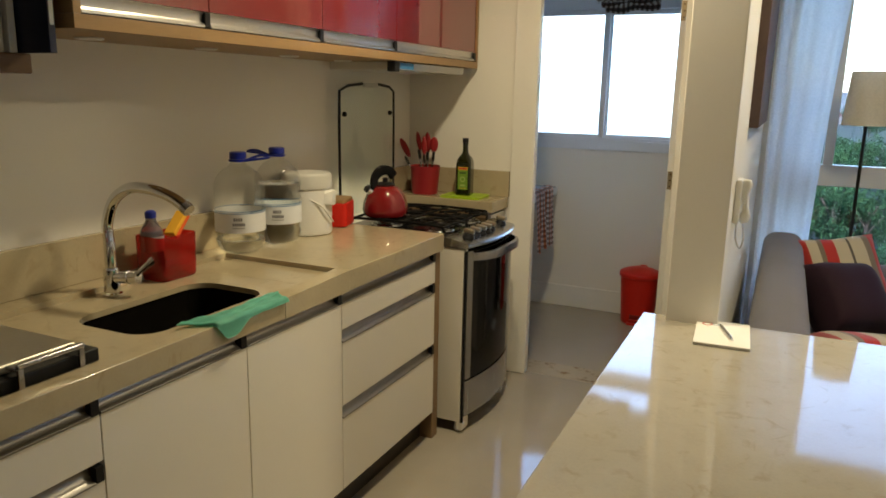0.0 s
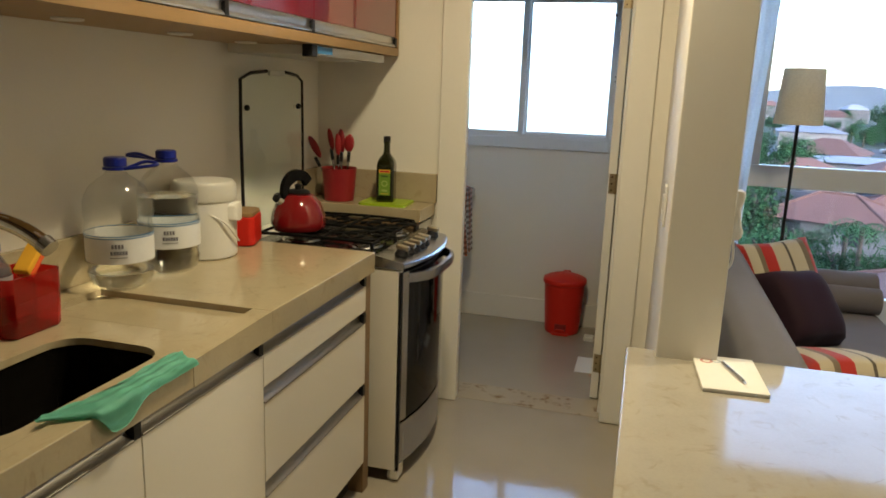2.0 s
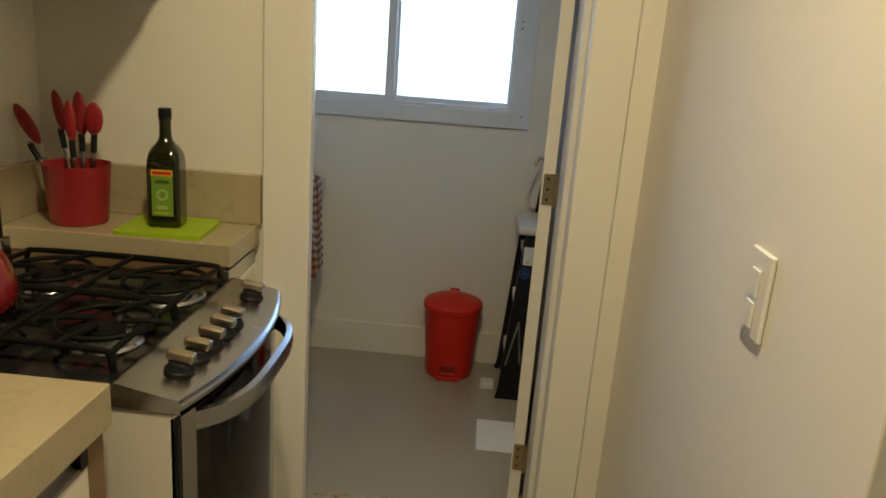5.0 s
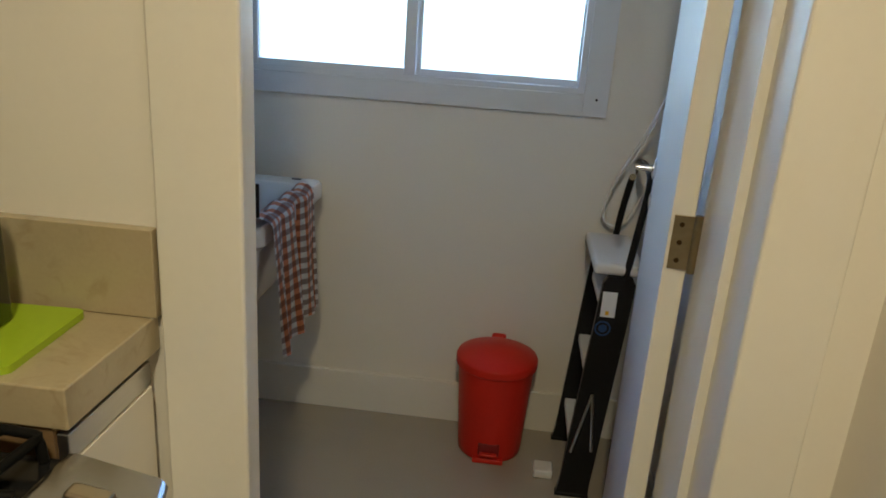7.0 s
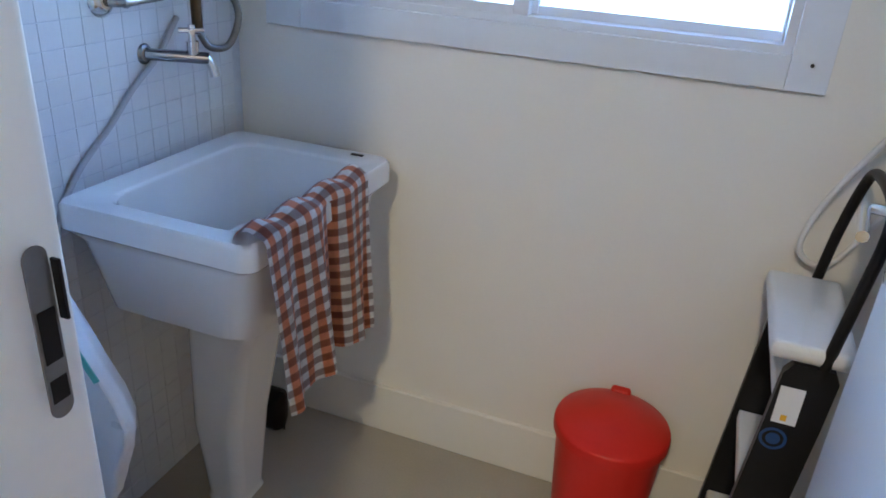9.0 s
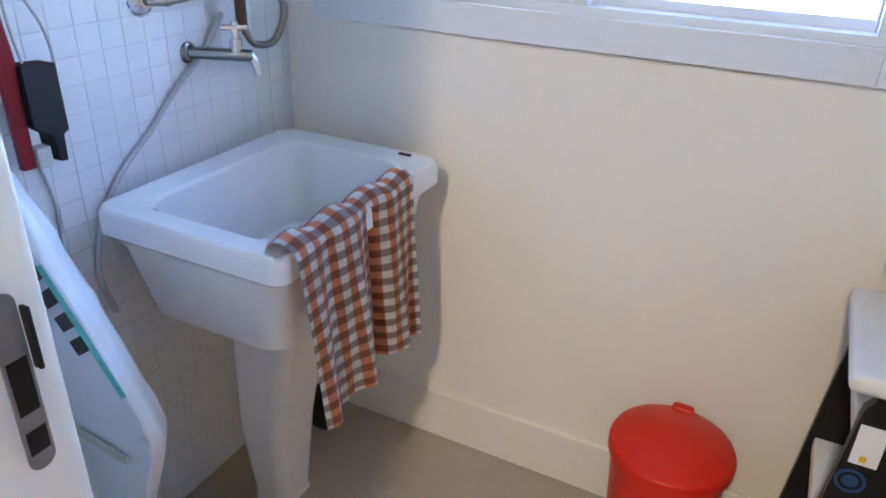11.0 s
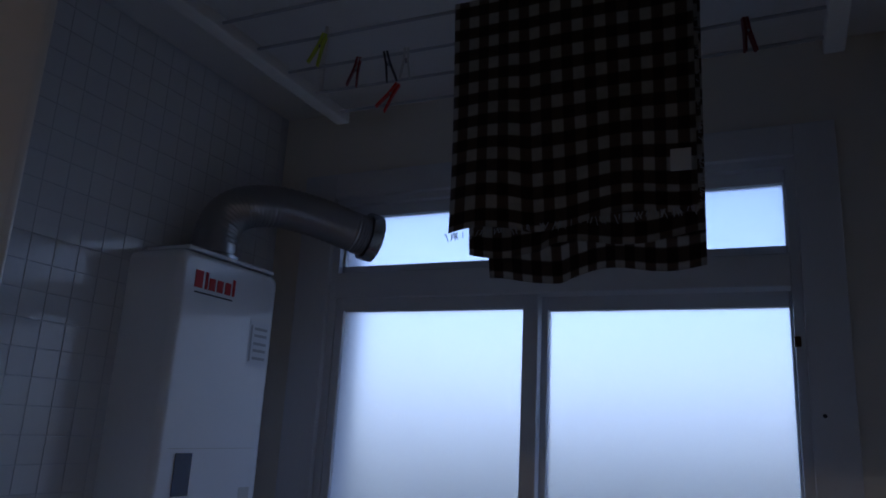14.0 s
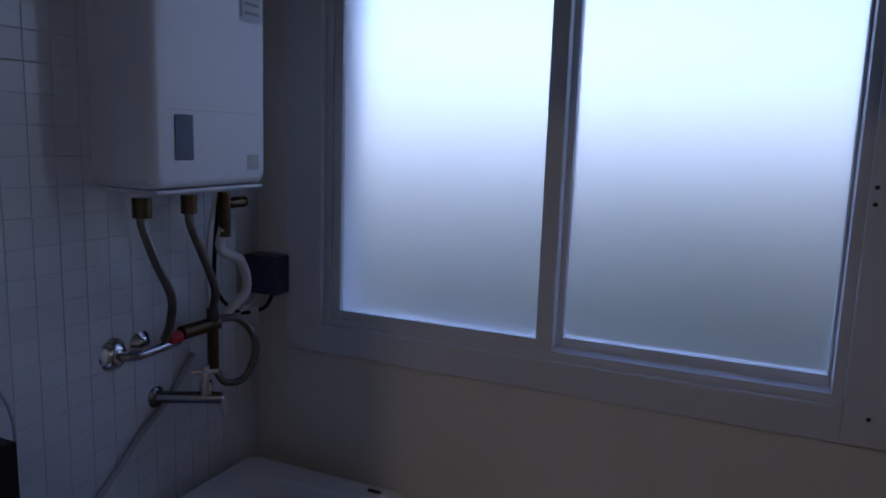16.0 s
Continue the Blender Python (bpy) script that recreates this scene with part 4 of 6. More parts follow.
b = nb(-0.03, 0.03, -0.05, 0.05, 0.0005, 0.018, b=0.005)
bmesh.ops.rotate(b, verts=b.verts, cent=(0, 0, 0), matrix=Euler((radians(40), 0, 0)).to_matrix())
part("soft_side", b, M_YEL, so).matrix_local = pose(0, 0, 0.04)
de = thing("detergent_bottle", (-1.442, 1.704, 0.8795), "small clear detergent bottle with a blue cap", "bottle")
de.scale = (1.20, 1.20, 1.08)
part("bottle", lathe(bmesh.new(), [(0.026, 0), (0.029, 0.006), (0.029, 0.12), (0.027, 0.135), (0.014, 0.16), (0.012, 0.17)], 22), mat("dark_detergent", (0.45, 0.42, 0.46), 0.08, bump=0.0, trans=0.8), de)
part("cap", lathe(bmesh.new(), [(0.014, 0.1705), (0.014, 0.186), (0.008, 0.192)], 16), M_BLUE, de)
part("label", lathe(bmesh.new(), [(0.0296, 0.078), (0.0296, 0.120)], 22, close=False), mat("silver_label", (0.34, 0.34, 0.36), 0.35, vary=0.3, scale=60, bump=0.0), de, "silver-grey label")


def water_bottle(x, y, turn, fill, h, label):
    t = thing("water_bottle", (x, y, WT + 0.0005), label, "bottle", "water bottles", turn)
    r = 0.086
    prof = [(0.055, 0.0), (0.075, 0.012), (r - 0.004, 0.03), (r, 0.045), (r - 0.006, 0.062), (r, 0.08), (r, 0.172), (r - 0.004, 0.186), (r, 0.20), (r, 0.235),
            (r - 0.005, 0.255), (r - 0.018, 0.277), (r - 0.036, h - 0.036), (r - 0.055, h - 0.022), (0.024, h - 0.013), (0.023, h)]
    part("bottle", lathe(bmesh.new(), prof, 32), M_PET, t, "clear plastic bottle").visible_shadow = False
    wp = [(max(0.01, rr - 0.003), z + 0.003) for rr, z in prof if z < fill] + [(r - 0.006, fill)]
    part("water", lathe(bmesh.new(), wp, 32), M_WATER, t).visible_shadow = False
    part("cap", lathe(bmesh.new(), [(0.029, h + 0.0005), (0.029, h + 0.020), (0.025, h + 0.024)], 22), M_BLUE, t, "blue screw cap")
    part("collar", lathe(bmesh.new(), [(0.025, h - 0.011), (0.032, h - 0.009), (0.032, h - 0.003), (0.0245, h - 0.001)], 22), M_BLUE, t)
    part("carry_strap", tube(bmesh.new(), [(0.0, -0.028, h - 0.006), (0.012, -0.075, h + 0.012), (0.006, -0.108, h + 0.006), (-0.01, -0.07, h + 0.0), (-0.012, -0.026, h - 0.006)], 0.0045, 8, 5),
         M_BLUE, t, "blue carry strap")
    part("label", lathe(bmesh.new(), [(r + 0.0008, 0.080), (r + 0.0008, 0.150)], 40, close=False), M_LABW, t, "white wrap label")
    for z in (0.146, 0.152):
        part("label_line", lathe(bmesh.new(), [(r + 0.0014, z), (r + 0.0014, z + 0.0025)], 40, close=False), M_BLUEL, t)
    facing = radians(-55 - turn)
    # two rows of small letter-sized marks over a wavy rule
    for z, tall, marks in ((0.122, 0.011, (-0.16, -0.07, 0.02, 0.11)), (0.105, 0.010, (-0.20, -0.11, -0.03, 0.05, 0.13, 0.21)), (0.0965, 0.002, (-0.21, -0.14, -0.07, 0.0, 0.07, 0.14, 0.21))):
        for a0 in marks:
            bb = bmesh.new()
            loft(bb, [[((r + q) * math.cos(a), (r + q) * math.sin(a), zz) for q, zz in ((0.0012, z), (0.0017, z), (0.0017, z + tall), (0.0012, z + tall))]
                      for a in (facing + a0, facing + a0 + 0.03, facing + a0 + 0.062)])
            part("label_print", bb, M_PRINT, t, "dark print on the label")
    return t


water_bottle(-1.420, 2.082, 110, 0.05, 0.328, "nearly empty large clear water bottle with a blue cap")
water_bottle(-1.412, 2.285, -70, 0.225, 0.332, "half-full large clear water bottle with a blue cap")

jg = thing("thermal_jug", (-1.432, 2.497, WT + 0.0005), "white insulated jug with grey lid and spout", "jug", turn=12)
jg.scale = (1.2, 1.2, 1.03)
part("body", lathe(bmesh.new(), [(0.078, 0), (0.083, 0.006), (0.083, 0.17), (0.08, 0.178)], 36), M_WPLAS, jg)
part("lid", lathe(bmesh.new(), [(0.084, 0.1785), (0.086, 0.183), (0.084, 0.226), (0.076, 0.237), (0.03, 0.242)], 36), M_GPLAS, jg, "grey screw lid")
b = bmesh.new()
loft(b, [[(x, y, z) for y, z in rrect(-w_, w_, 0.115, 0.172, 0.012, 3)] for x, w_ in ((0.070, 0.036), (0.088, 0.030), (0.097, 0.016))])
part("spout", b, M_WPLAS, jg)
part("handle", tube(bmesh.new(), [(0.0, 0.082, 0.165), (0.0, 0.09, 0.12), (0.05, 0.078, 0.05), (0.085, 0.02, 0.045), (0.09, -0.02, 0.07), (0.07, -0.055, 0.12), (0.0, -0.086, 0.165)], 0.0028, 8, 6), M_WPLAS, jg, "white carrying bail")

rb = thing("red_canister", (-1.440, 2.70, WT + 0.0005), "small square red canister with a wooden lid", "canister", turn=18)
rb.scale = (1.32, 1.32, 1.08)
b = bmesh.new()
loft(b, [[(x, y, z) for x, y in rrect(-h_, h_, -h_, h_, 0.018, 4)] for h_, z in ((0.052, 0), (0.057, 0.006), (0.057, 0.09), (0.055, 0.094))])
part("body", b, M_REDP, rb)
b = bmesh.new()
loft(b, [[(x, y, z) for x, y in rrect(-h_, h_, -h_, h_, 0.016, 4)] for h_, z in ((0.052, 0.0945), (0.053, 0.097), (0.053, 0.106), (0.050, 0.109))])
part("lid", b, M_WOOD, rb, "wooden lid")

ke = thing("kettle", (-1.322, 2.94, 0.9055), "red enamel whistling kettle with a black handle", "kettle", turn=-122)
ke.scale = (1.0, 1.0, 1.17)
part("body", lathe(bmesh.new(), [(0.090, 0), (0.099, 0.007), (0.104, 0.026), (0.099, 0.056), (0.083, 0.088), (0.060, 0.111), (0.044, 0.118)], 36), M_REDE, ke)
part("lid", lathe(bmesh.new(), [(0.046, 0.1185), (0.046, 0.123), (0.034, 0.129), (0.012, 0.131), (0.012, 0.140), (0.015, 0.144), (0.006, 0.148)], 24), M_BLACK, ke, "black lid with a knob")
b = bmesh.new()
loft(b, [[(x, math.cos(a) * r, z + math.sin(a) * r) for a in [i * math.pi / 8 for i in range(16)]] for x, z, r in ((0.058, 0.082, 0.022), (0.080, 0.098, 0.016), (0.091, 0.108, 0.014))])
part("spout", b, M_CHROME, ke, "chrome spout with whistle")
part("whistle", tube(bmesh.new(), [(0.087, 0, 0.105), (0.096, 0, 0.113)], 0.016, 16), M_BLACK, ke)
b = bmesh.new()
hp = smooth_path([(0.060, 0, 0.094), (0.060, 0, 0.128), (0.046, 0, 0.158), (0.016, 0, 0.176), (-0.020, 0, 0.172), (-0.042, 0, 0.150)], 5)
rr = []
for i, p in enumerate(hp):
    d = (hp[min(i + 1, len(hp) - 1)] - hp[max(0, i - 1)]).normalized()
    nn = Vector((d.z, 0, -d.x))
    th = 0.011 + 0.007 * min(1, i / 12)
    rr.append([p + nn * th + Vector((0, 0.013, 0)), p + nn * th - Vector((0, 0.013, 0)), p - nn * th - Vector((0, 0.013, 0)), p - nn * th + Vector((0, 0.013, 0))])
loft(b, rr)
bmesh.ops.bevel(b, geom=list(b.edges), offset=0.003, segments=1, affect='EDGES')
part("handle", b, M_BGLASS, ke, "arched black handle")

uc = thing("utensil_pot", (-1.388, 3.475, 0.9405), "red round utensil pot", "utensil pot")
uc.scale = (0.92, 0.92, 0.97)
part("pot", lathe(bmesh.new(), [(0.068, 0), (0.072, 0.004), (0.084, 0.148), (0.086, 0.150), (0.083, 0.150), (0.069, 0.008), (0.02, 0.006)], 32), M_REDU, uc)


def utensil(dx, dy, lean_x, lean_y, kind, length):
    u = thing("utensil", (-1.388 + dx, 3.475 + dy, 0.95), "red silicone kitchen utensil with a steel handle", "utensil", "utensils in the pot")
    top = Vector((lean_x, lean_y, length))
    part("handle", tube(bmesh.new(), [(0, 0, 0), tuple(top * 0.72)], 0.005, 8), M_STEEL, u, "steel shaft")
    part("grip", tube(bmesh.new(), [tuple(top * 0.55), tuple(top * 0.70)], 0.0075, 8), M_BLACK, u, "dark grip")
    b = bmesh.new()
    bmesh.ops.create_uvsphere(b, u_segments=14, v_segments=10, radius=1.0)
    w_, h_ = {"spoon": (0.024, 0.04), "tongs": (0.014, 0.05), "spatula": (0.018, 0.055)}[kind]
    bmesh.ops.scale(b, vec=(w_, 0.009, h_), verts=b.verts)
    bmesh.ops.rotate(b, verts=b.verts, cent=(0, 0, 0), matrix=Euler((0, math.atan2(lean_x, length), 0)).to_matrix())
    bmesh.ops.translate(b, vec=tuple(top * 0.72 + Vector((0, 0, h_ * 0.8))), verts=b.verts)
    part("head", b, M_REDU, u, "red silicone head")


utensil(-0.015, 0.0, -0.150, 0.012, "spatula", 0.245)
utensil(-0.012, 0.02, -0.062, 0.02, "tongs", 0.30)
utensil(0.005, -0.01, -0.012, 0.0, "tongs", 0.275)
utensil(0.025, 0.01, 0.020, 0.01, "spoon", 0.295)
utensil(0.0, 0.03, -0.018, 0.03, "spatula", 0.285)

cb = solid("cutting_board", loft(bmesh.new(), [[(x, y, z) for x, y in rrect(-0.104, 0.104, -0.09, 0.09, 0.012, 4)] for z in (0, 0.010)]), M_LIME,
           "lime green plastic cutting board on the side counter", "cutting board", (-1.160, 3.474, 0.9405), 3)
ob = thing("oil_bottle", (-1.165, 3.478, 0.9508), "dark green glass olive oil bottle with green label", "bottle", turn=8)
b = bmesh.new()
secs = [[(x, y, z) for x, y in rrect(-w_, w_, -w_, w_, r, 4)] for w_, r, z in ((0.036, 0.012, 0), (0.039, 0.012, 0.005), (0.039, 0.013, 0.150), (0.0385, 0.015, 0.163), (0.036, 0.018, 0.178), (0.030, 0.020, 0.191), (0.022, 0.018, 0.201), (0.0165, 0.0155, 0.210), (0.0142, 0.014, 0.22),
                                                                     (0.0135, 0.0133, 0.255), (0.0155, 0.0153, 0.257), (0.0155, 0.0153, 0.263))]
loft(b, secs)
part("bottle", b, M_OIL, ob)
part("cap", lathe(bmesh.new(), [(0.0155, 0.2635), (0.0155, 0.283), (0.013, 0.285)], 18), M_BLACK, ob, "black screw cap")
part("label", nb(-0.025, 0.025, -0.0402, -0.0394, 0.03, 0.142, b=0.0002), M_LABG, ob, "green and yellow label")
part("label_band", nb(-0.025, 0.025, -0.0409, -0.0404, 0.128, 0.143), M_LABY, ob)
part("label_band", nb(-0.022, 0.022, -0.0413, -0.0410, 0.131, 0.139), M_INKR, ob)
M_LABL = mat("pale_green_print", (0.36, 0.46, 0.12), 0.5, vary=0.2, scale=60, bump=0.0)
part("label_print", nb(-0.016, 0.016, -0.0409, -0.0404, 0.110, 0.118), mat("dark_green_print", (0.05, 0.10, 0.02), 0.5, bump=0.0), ob)
part("label_print", lathe(bmesh.new(), [(0.014, 0.0), (0.014, 0.0005), (0.009, 0.0005), (0.009, 0.0)], 18, close=False), M_LABL, ob, "pale round emblem").matrix_local = pose(0, -0.0404, 0.082, 90)
part("label_print", nb(-0.013, 0.013, -0.0409, -0.0404, 0.047, 0.056), M_LABL, ob)
part("label_print", nb(-0.017, 0.017, -0.0409, -0.0404, 0.036, 0.039), M_LABY, ob)

# mint rubber glove lying over the worktop's edge


def glove(u, v):
    # u runs from the cuff to the finger ends, v across the palm
    y = 1.70 - 0.33 * u
    half = 0.035 + 0.022 * math.exp(-((u - 0.72) / 0.17) ** 2) - 0.030 * max(0, u - 0.83) / 0.17
    x = -0.960 + 0.014 * math.exp(-((u - 0.72) / 0.17) ** 2) - 0.050 * max(0, u - 0.80) / 0.2 + (v - 0.5) * 2 * half
    crease = 0.0025 * math.sin(9 * u + 3 * v) + 0.006 * (1 - (2 * v - 1) ** 2) + 0.0018 * math.sin(23 * v + 6 * u) + 0.0015 * math.sin(31 * u + 4 * v)
    over = max(0.0, x - (CF + 0.002))
    return (min(x, CF + 0.0075 + 0.10 * over + 0.4 * max(0, crease - 0.003)), y + 0.012 * math.sin(7 * v), WL + 0.0115 + max(-0.001, crease) - over * 1.0)


solid("rubber_glove", sheet(bmesh.new(), glove, 56, 30, 0.003), M_MINT, "mint green rubber glove draped over the worktop edge", "glove", sharp=180)

gr = thing("table_grill", (-1.205, 0.985, WZ), "stainless table grill with a black base", "grill")
part("base", nb(-0.215, 0.20, -0.15, 0.15, 0.0, 0.030, b=0.004), M_BLACK, gr, "black grill base")
part("lid", nb(-0.19, 0.175, -0.145, 0.115, 0.0305, 0.05, b=0.005), mat("dull_steel", (0.50, 0.47, 0.40), 0.36, 1.0, vary=0.1, scale=4, bump=0.02), gr, "flat stainless lid")
part("handle", nb(0.204, 0.216, -0.043, 0.104, 0.047, 0.057, b=0.002), M_STEEL, gr, "steel bar handle")
for y in (-0.037, 0.098):
    part("handle_post", nb(0.206, 0.214, y - 0.006, y + 0.006, 0.003, 0.0468, b=0.0015), M_STEEL, gr)
    part("handle_arm", nb(0.1752, 0.2038, y - 0.006, y + 0.006, 0.040, 0.049, b=0.0015), M_STEEL, gr)
part("side_handle", tube(bmesh.new(), [(-0.12, -0.146, 0.04), (-0.12, -0.18, 0.042), (0.0, -0.18, 0.042), (0.0, -0.146, 0.04)], 0.006, 8), M_CHROME, gr, "chrome side handle")
solid("red_bowl", lathe(bmesh.new(), [(0.045, 0), (0.048, 0.004), (0.066, 0.085), (0.068, 0.087), (0.064, 0.086), (0.044, 0.006), (0.01, 0.005)], 28), M_REDP,
      "red plastic bowl on the worktop", "bowl", (-1.03, 0.755, WZ))

# notepad and pen on the bar
nt_ = thing("notepad", (0.178, 2.335, 0.7605), "white notepad with a small coloured drawing", "notepad", turn=3)
part("pages", nb(-0.076, 0.076, -0.118, 0.118, 0, 0.008, b=0.001), M_PAPER, nt_)
part("cover", nb(-0.077, 0.077, -0.119, 0.119, 0.0082, 0.0092), M_PAPER, nt_)
b = lathe(bmesh.new(), [(0.016, 0.0094), (0.016, 0.0098), (0.010, 0.0098), (0.010, 0.0094)], 20, close=False)
part("cover_drawing", b, mat("faded_red_print", (0.50, 0.20, 0.17), 0.7, bump=0.0), nt_, "small red drawing").matrix_local = pose(-0.045, 0.075, 0)
b = lathe(bmesh.new(), [(0.012, 0.0094), (0.012, 0.0098), (0.007, 0.0098), (0.007, 0.0094)], 20, close=False)
part("cover_drawing", b, mat("faded_blue_print", (0.32, 0.38, 0.45), 0.7, bump=0.0), nt_, "small blue drawing").matrix_local = pose(-0.02, 0.08, 0)
pn = thing("pen", (0.19, 2.33, 0.7745), "silver ballpoint pen lying on the notepad", "pen", turn=18)
part("barrel", tube(bmesh.new(), [(0, -0.055, 0), (0, 0.07, 0)], 0.0045, 10), M_STEEL, pn)
part("tip", tube(bmesh.new(), [(0, -0.068, -0.001), (0, -0.055, 0)], 0.003, 10), M_CHROME, pn)

# wall switch
sw = thing("light_switch", (0.0, 2.755, 1.125), "white two-gang light switch plate", "light switch")
part("plate", nb(-0.009, -0.001, -0.038, 0.038, -0.062, 0.062, b=0.003), M_WPLAS, sw)
for z in (0.018, -0.028):
    part("rocker", nb(-0.014, -0.0092, -0.014, 0.014, z - 0.02, z + 0.018, b=0.002), M_WPLAS, sw)

# ---- living room ----
so_ = thing("sofa", (0, 0, 0), "long grey fabric sofa with rolled arms", "sofa")
b = bmesh.new()
loft(b, [[(x, y, z) for x, z in rrect(0.235, 0.435, 0.10, 0.745, 0.07, 5)] for y in (2.50, 4.45)])
part("backrest", b, M_SOFA, so_, "grey sofa backrest")
part("seat", nb(0.436, 1.12, 2.62, 4.42, 0.12, 0.43, b=0.04, seg=3), M_SOFA, so_, "grey seat cushion")
b = bmesh.new()
loft(b, [[(x, 4.535 + q, z) for q, z in rrect(-0.085, 0.085, 0.1, 0.60, 0.08, 5)] for x in (0.236, 1.12)])
part("armrest", b, M_SOFA, so_, "grey padded armrest")
for x in (0.3, 1.05):
    for y in (2.6, 4.5):
        part("foot", lathe(bmesh.new(), [(0.02, 0), (0.025, 0.13)], 12), M_DARKWOOD, so_).matrix_local = pose(x, y, 0)
solid("bolster", tube(bmesh.new(), [(0.62, 0, 0), (0.63, 0, 0), (1.09, 0, 0), (1.10, 0, 0)], 0.065, 20), M_SOFA, "grey cylindrical bolster beside the armrest", "cushion", (0, 4.36, 0.497))
solid("cushion", pillow(bmesh.new(), 0.42, 0.42, 0.13), M_STRIPE, "red, cream and brown striped cushion", "cushion", (0.625, 4.27, 0.585), group="cushions on the sofa").rotation_euler = (radians(-36), radians(-6), radians(24))
solid("cushion", pillow(bmesh.new(), 0.38, 0.36, 0.24), M_PURP, "dark purple velvet cushion", "cushion", (0.61, 3.78, 0.565), group="cushions on the sofa").rotation_euler = (radians(-40), radians(4), radians(42))
solid("cushion", pillow(bmesh.new(), 0.40, 0.40, 0.12), M_STRIPE, "red, cream and brown striped cushion lying flat", "cushion", (0.68, 3.33, 0.485), group="cushions on the sofa").rotation_euler = (radians(78), radians(0), radians(15))

fl = thing("floor_lamp", (0.668, 4.62, 0), "floor lamp with a cream drum shade, off", "floor lamp")
part("base", lathe(bmesh.new(), [(0.13, 0), (0.13, 0.012), (0.03, 0.022)], 28), M_BLACK, fl)
part("pole", tube(bmesh.new(), [(0, 0, 0.02), (0, 0, 1.42)], 0.009, 10), M_BLACK, fl, "thin black pole")
part("shade", lathe(bmesh.new(), [(0.118, 1.33), (0.098, 1.61), (0.096, 1.61), (0.116, 1.33)], 36, close=False), M_SHADE, fl, "cream fabric shade")


def folds(u, v):
    return (0.19 + (0.27 + 0.11 * v ** 2) * u, 4.74 + 0.013 * math.sin(2 * math.pi * 3.7 * u + 0.8 * math.sin(5 * u)) + 0.008 * math.sin(2 * v + 17 * u), 0.03 + 2.45 * v)


solid("curtain", sheet(bmesh.new(), folds, 66, 8), M_SHEER, "sheer white curtain gathered beside the window", "curtain")
solid("curtain_rail", tube(bmesh.new(), [(0.19, 4.74, 2.49), (3.6, 4.74, 2.49)], 0.012, 10), M_PAINT, "white curtain rail above the window", "curtain rail")
pc = thing("wall_picture", (0.1575, 3.62, 1.35), "dark brown canvas hanging on the wall", "picture")
part("canvas", nb(0.0, 0.034, -0.55, 0.55, 0.0, 0.75, b=0.002), M_CANVAS, pc)
ic = thing("intercom", (0.1575, 2.66, 1.095), "white wall intercom handset with a coiled cord", "intercom")
ic.scale = (1.1, 0.9, 0.68)
part("wall_plate", nb(0.0, 0.018, -0.045, 0.045, -0.06, 0.155, b=0.006), M_WPLAS, ic)
b = bmesh.new()
loft(b, [[(0.030 + 0.004 * math.cos(z * 30) + q, y, z) for q, y in rrect(-w_, w_, -0.024, 0.024, 0.009, 3)] for z, w_ in
         ((-0.055, 0.010), (-0.045, 0.016), (-0.02, 0.016), (0.0, 0.010), (0.04, 0.008), (0.08, 0.010), (0.105, 0.017), (0.135, 0.018), (0.15, 0.010))])
part("handset", b, M_WPLAS, ic)
part("cord", tube(bmesh.new(), [(0.028, 0, -0.056), (0.034, 0.01, -0.14), (0.026, 0.02, -0.19), (0.012, 0.02, -0.14), (0.009, 0.015, -0.058)], 0.0035, 8, 6), M_WPLAS, ic)

# ---- laundry ----
# door leaf, open into the laundry
dl = thing("door_1", (-0.2265, 3.838, 0.008), "white painted laundry door standing open", "door", turn=-7.8)
part("leaf", nb(-0.002, 0.035, 0.0, 0.672, 0.0, 2.08, b=0.002), M_PAINT, dl)
for z in (0.18, 1.045, 1.85):
    h = part("hinge", nb(0.004, 0.036, -0.0035, -0.0005, z - 0.045, z + 0.045, b=0.0005), M_HINGE, dl, "aged steel hinge")
    part("pin", tube(bmesh.new(), [(0.041, -0.006, z - 0.048), (0.041, -0.006, z + 0.048)], 0.0065, 10), M_HINGE, h)
    for q in (-0.03, 0.0, 0.03):
        s = part("screw", lathe(bmesh.new(), [(0.0045, 0), (0.004, 0.0015)], 8), M_BRASS, h)
        s.matrix_local = pose(0.017, -0.0035, z + q, 90)
part("rose", lathe(bmesh.new(), [(0.025, 0), (0.025, 0.006), (0.012, 0.009)], 20), M_CHROME, dl).matrix_local = pose(-0.0022, 0.625, 1.045, 0, -90)
part("handle", tube(bmesh.new(), [(-0.01, 0.625, 1.045), (-0.05, 0.625, 1.045), (-0.056, 0.615, 1.045), (-0.056, 0.51, 1.042)], 0.008, 10), M_CHROME, dl, "chrome lever handle")
part("key_plate", lathe(bmesh.new(), [(0.02, 0), (0.02, 0.004), (0.008, 0.006)], 18), M_CHROME, dl).matrix_local = pose(-0.0022, 0.625, 0.965, 0, -90)
sp_ = thing("strike_plate", (DX0 + 0.0015, 3.795, 1.022), "dark steel strike plate on the door lining", "strike plate")
b = bmesh.new()
loft(b, [[(x, y, z) for y, z in rrect(-0.012, 0.012, -0.085, 0.085, 0.011, 4)] for x in (0.0125, 0.0145)])
part("plate", b, mat("dark_strike_steel", (0.30, 0.29, 0.28), 0.35, 0.9, vary=0.2), sp_)
for z, h_ in ((0.0, 0.026), (-0.055, 0.012)):
    part("lip", nb(0.0147, 0.024, 0.0125, 0.0165, 0.012, 0.07, b=0.001), M_BLACK, sp_, "bent dark lip") if z == 0.0 else None
    part("bolt_slot", nb(0.0147, 0.0152, -0.009, 0.009, z - h_, z + h_), M_BLACK, sp_, "dark bolt slot")

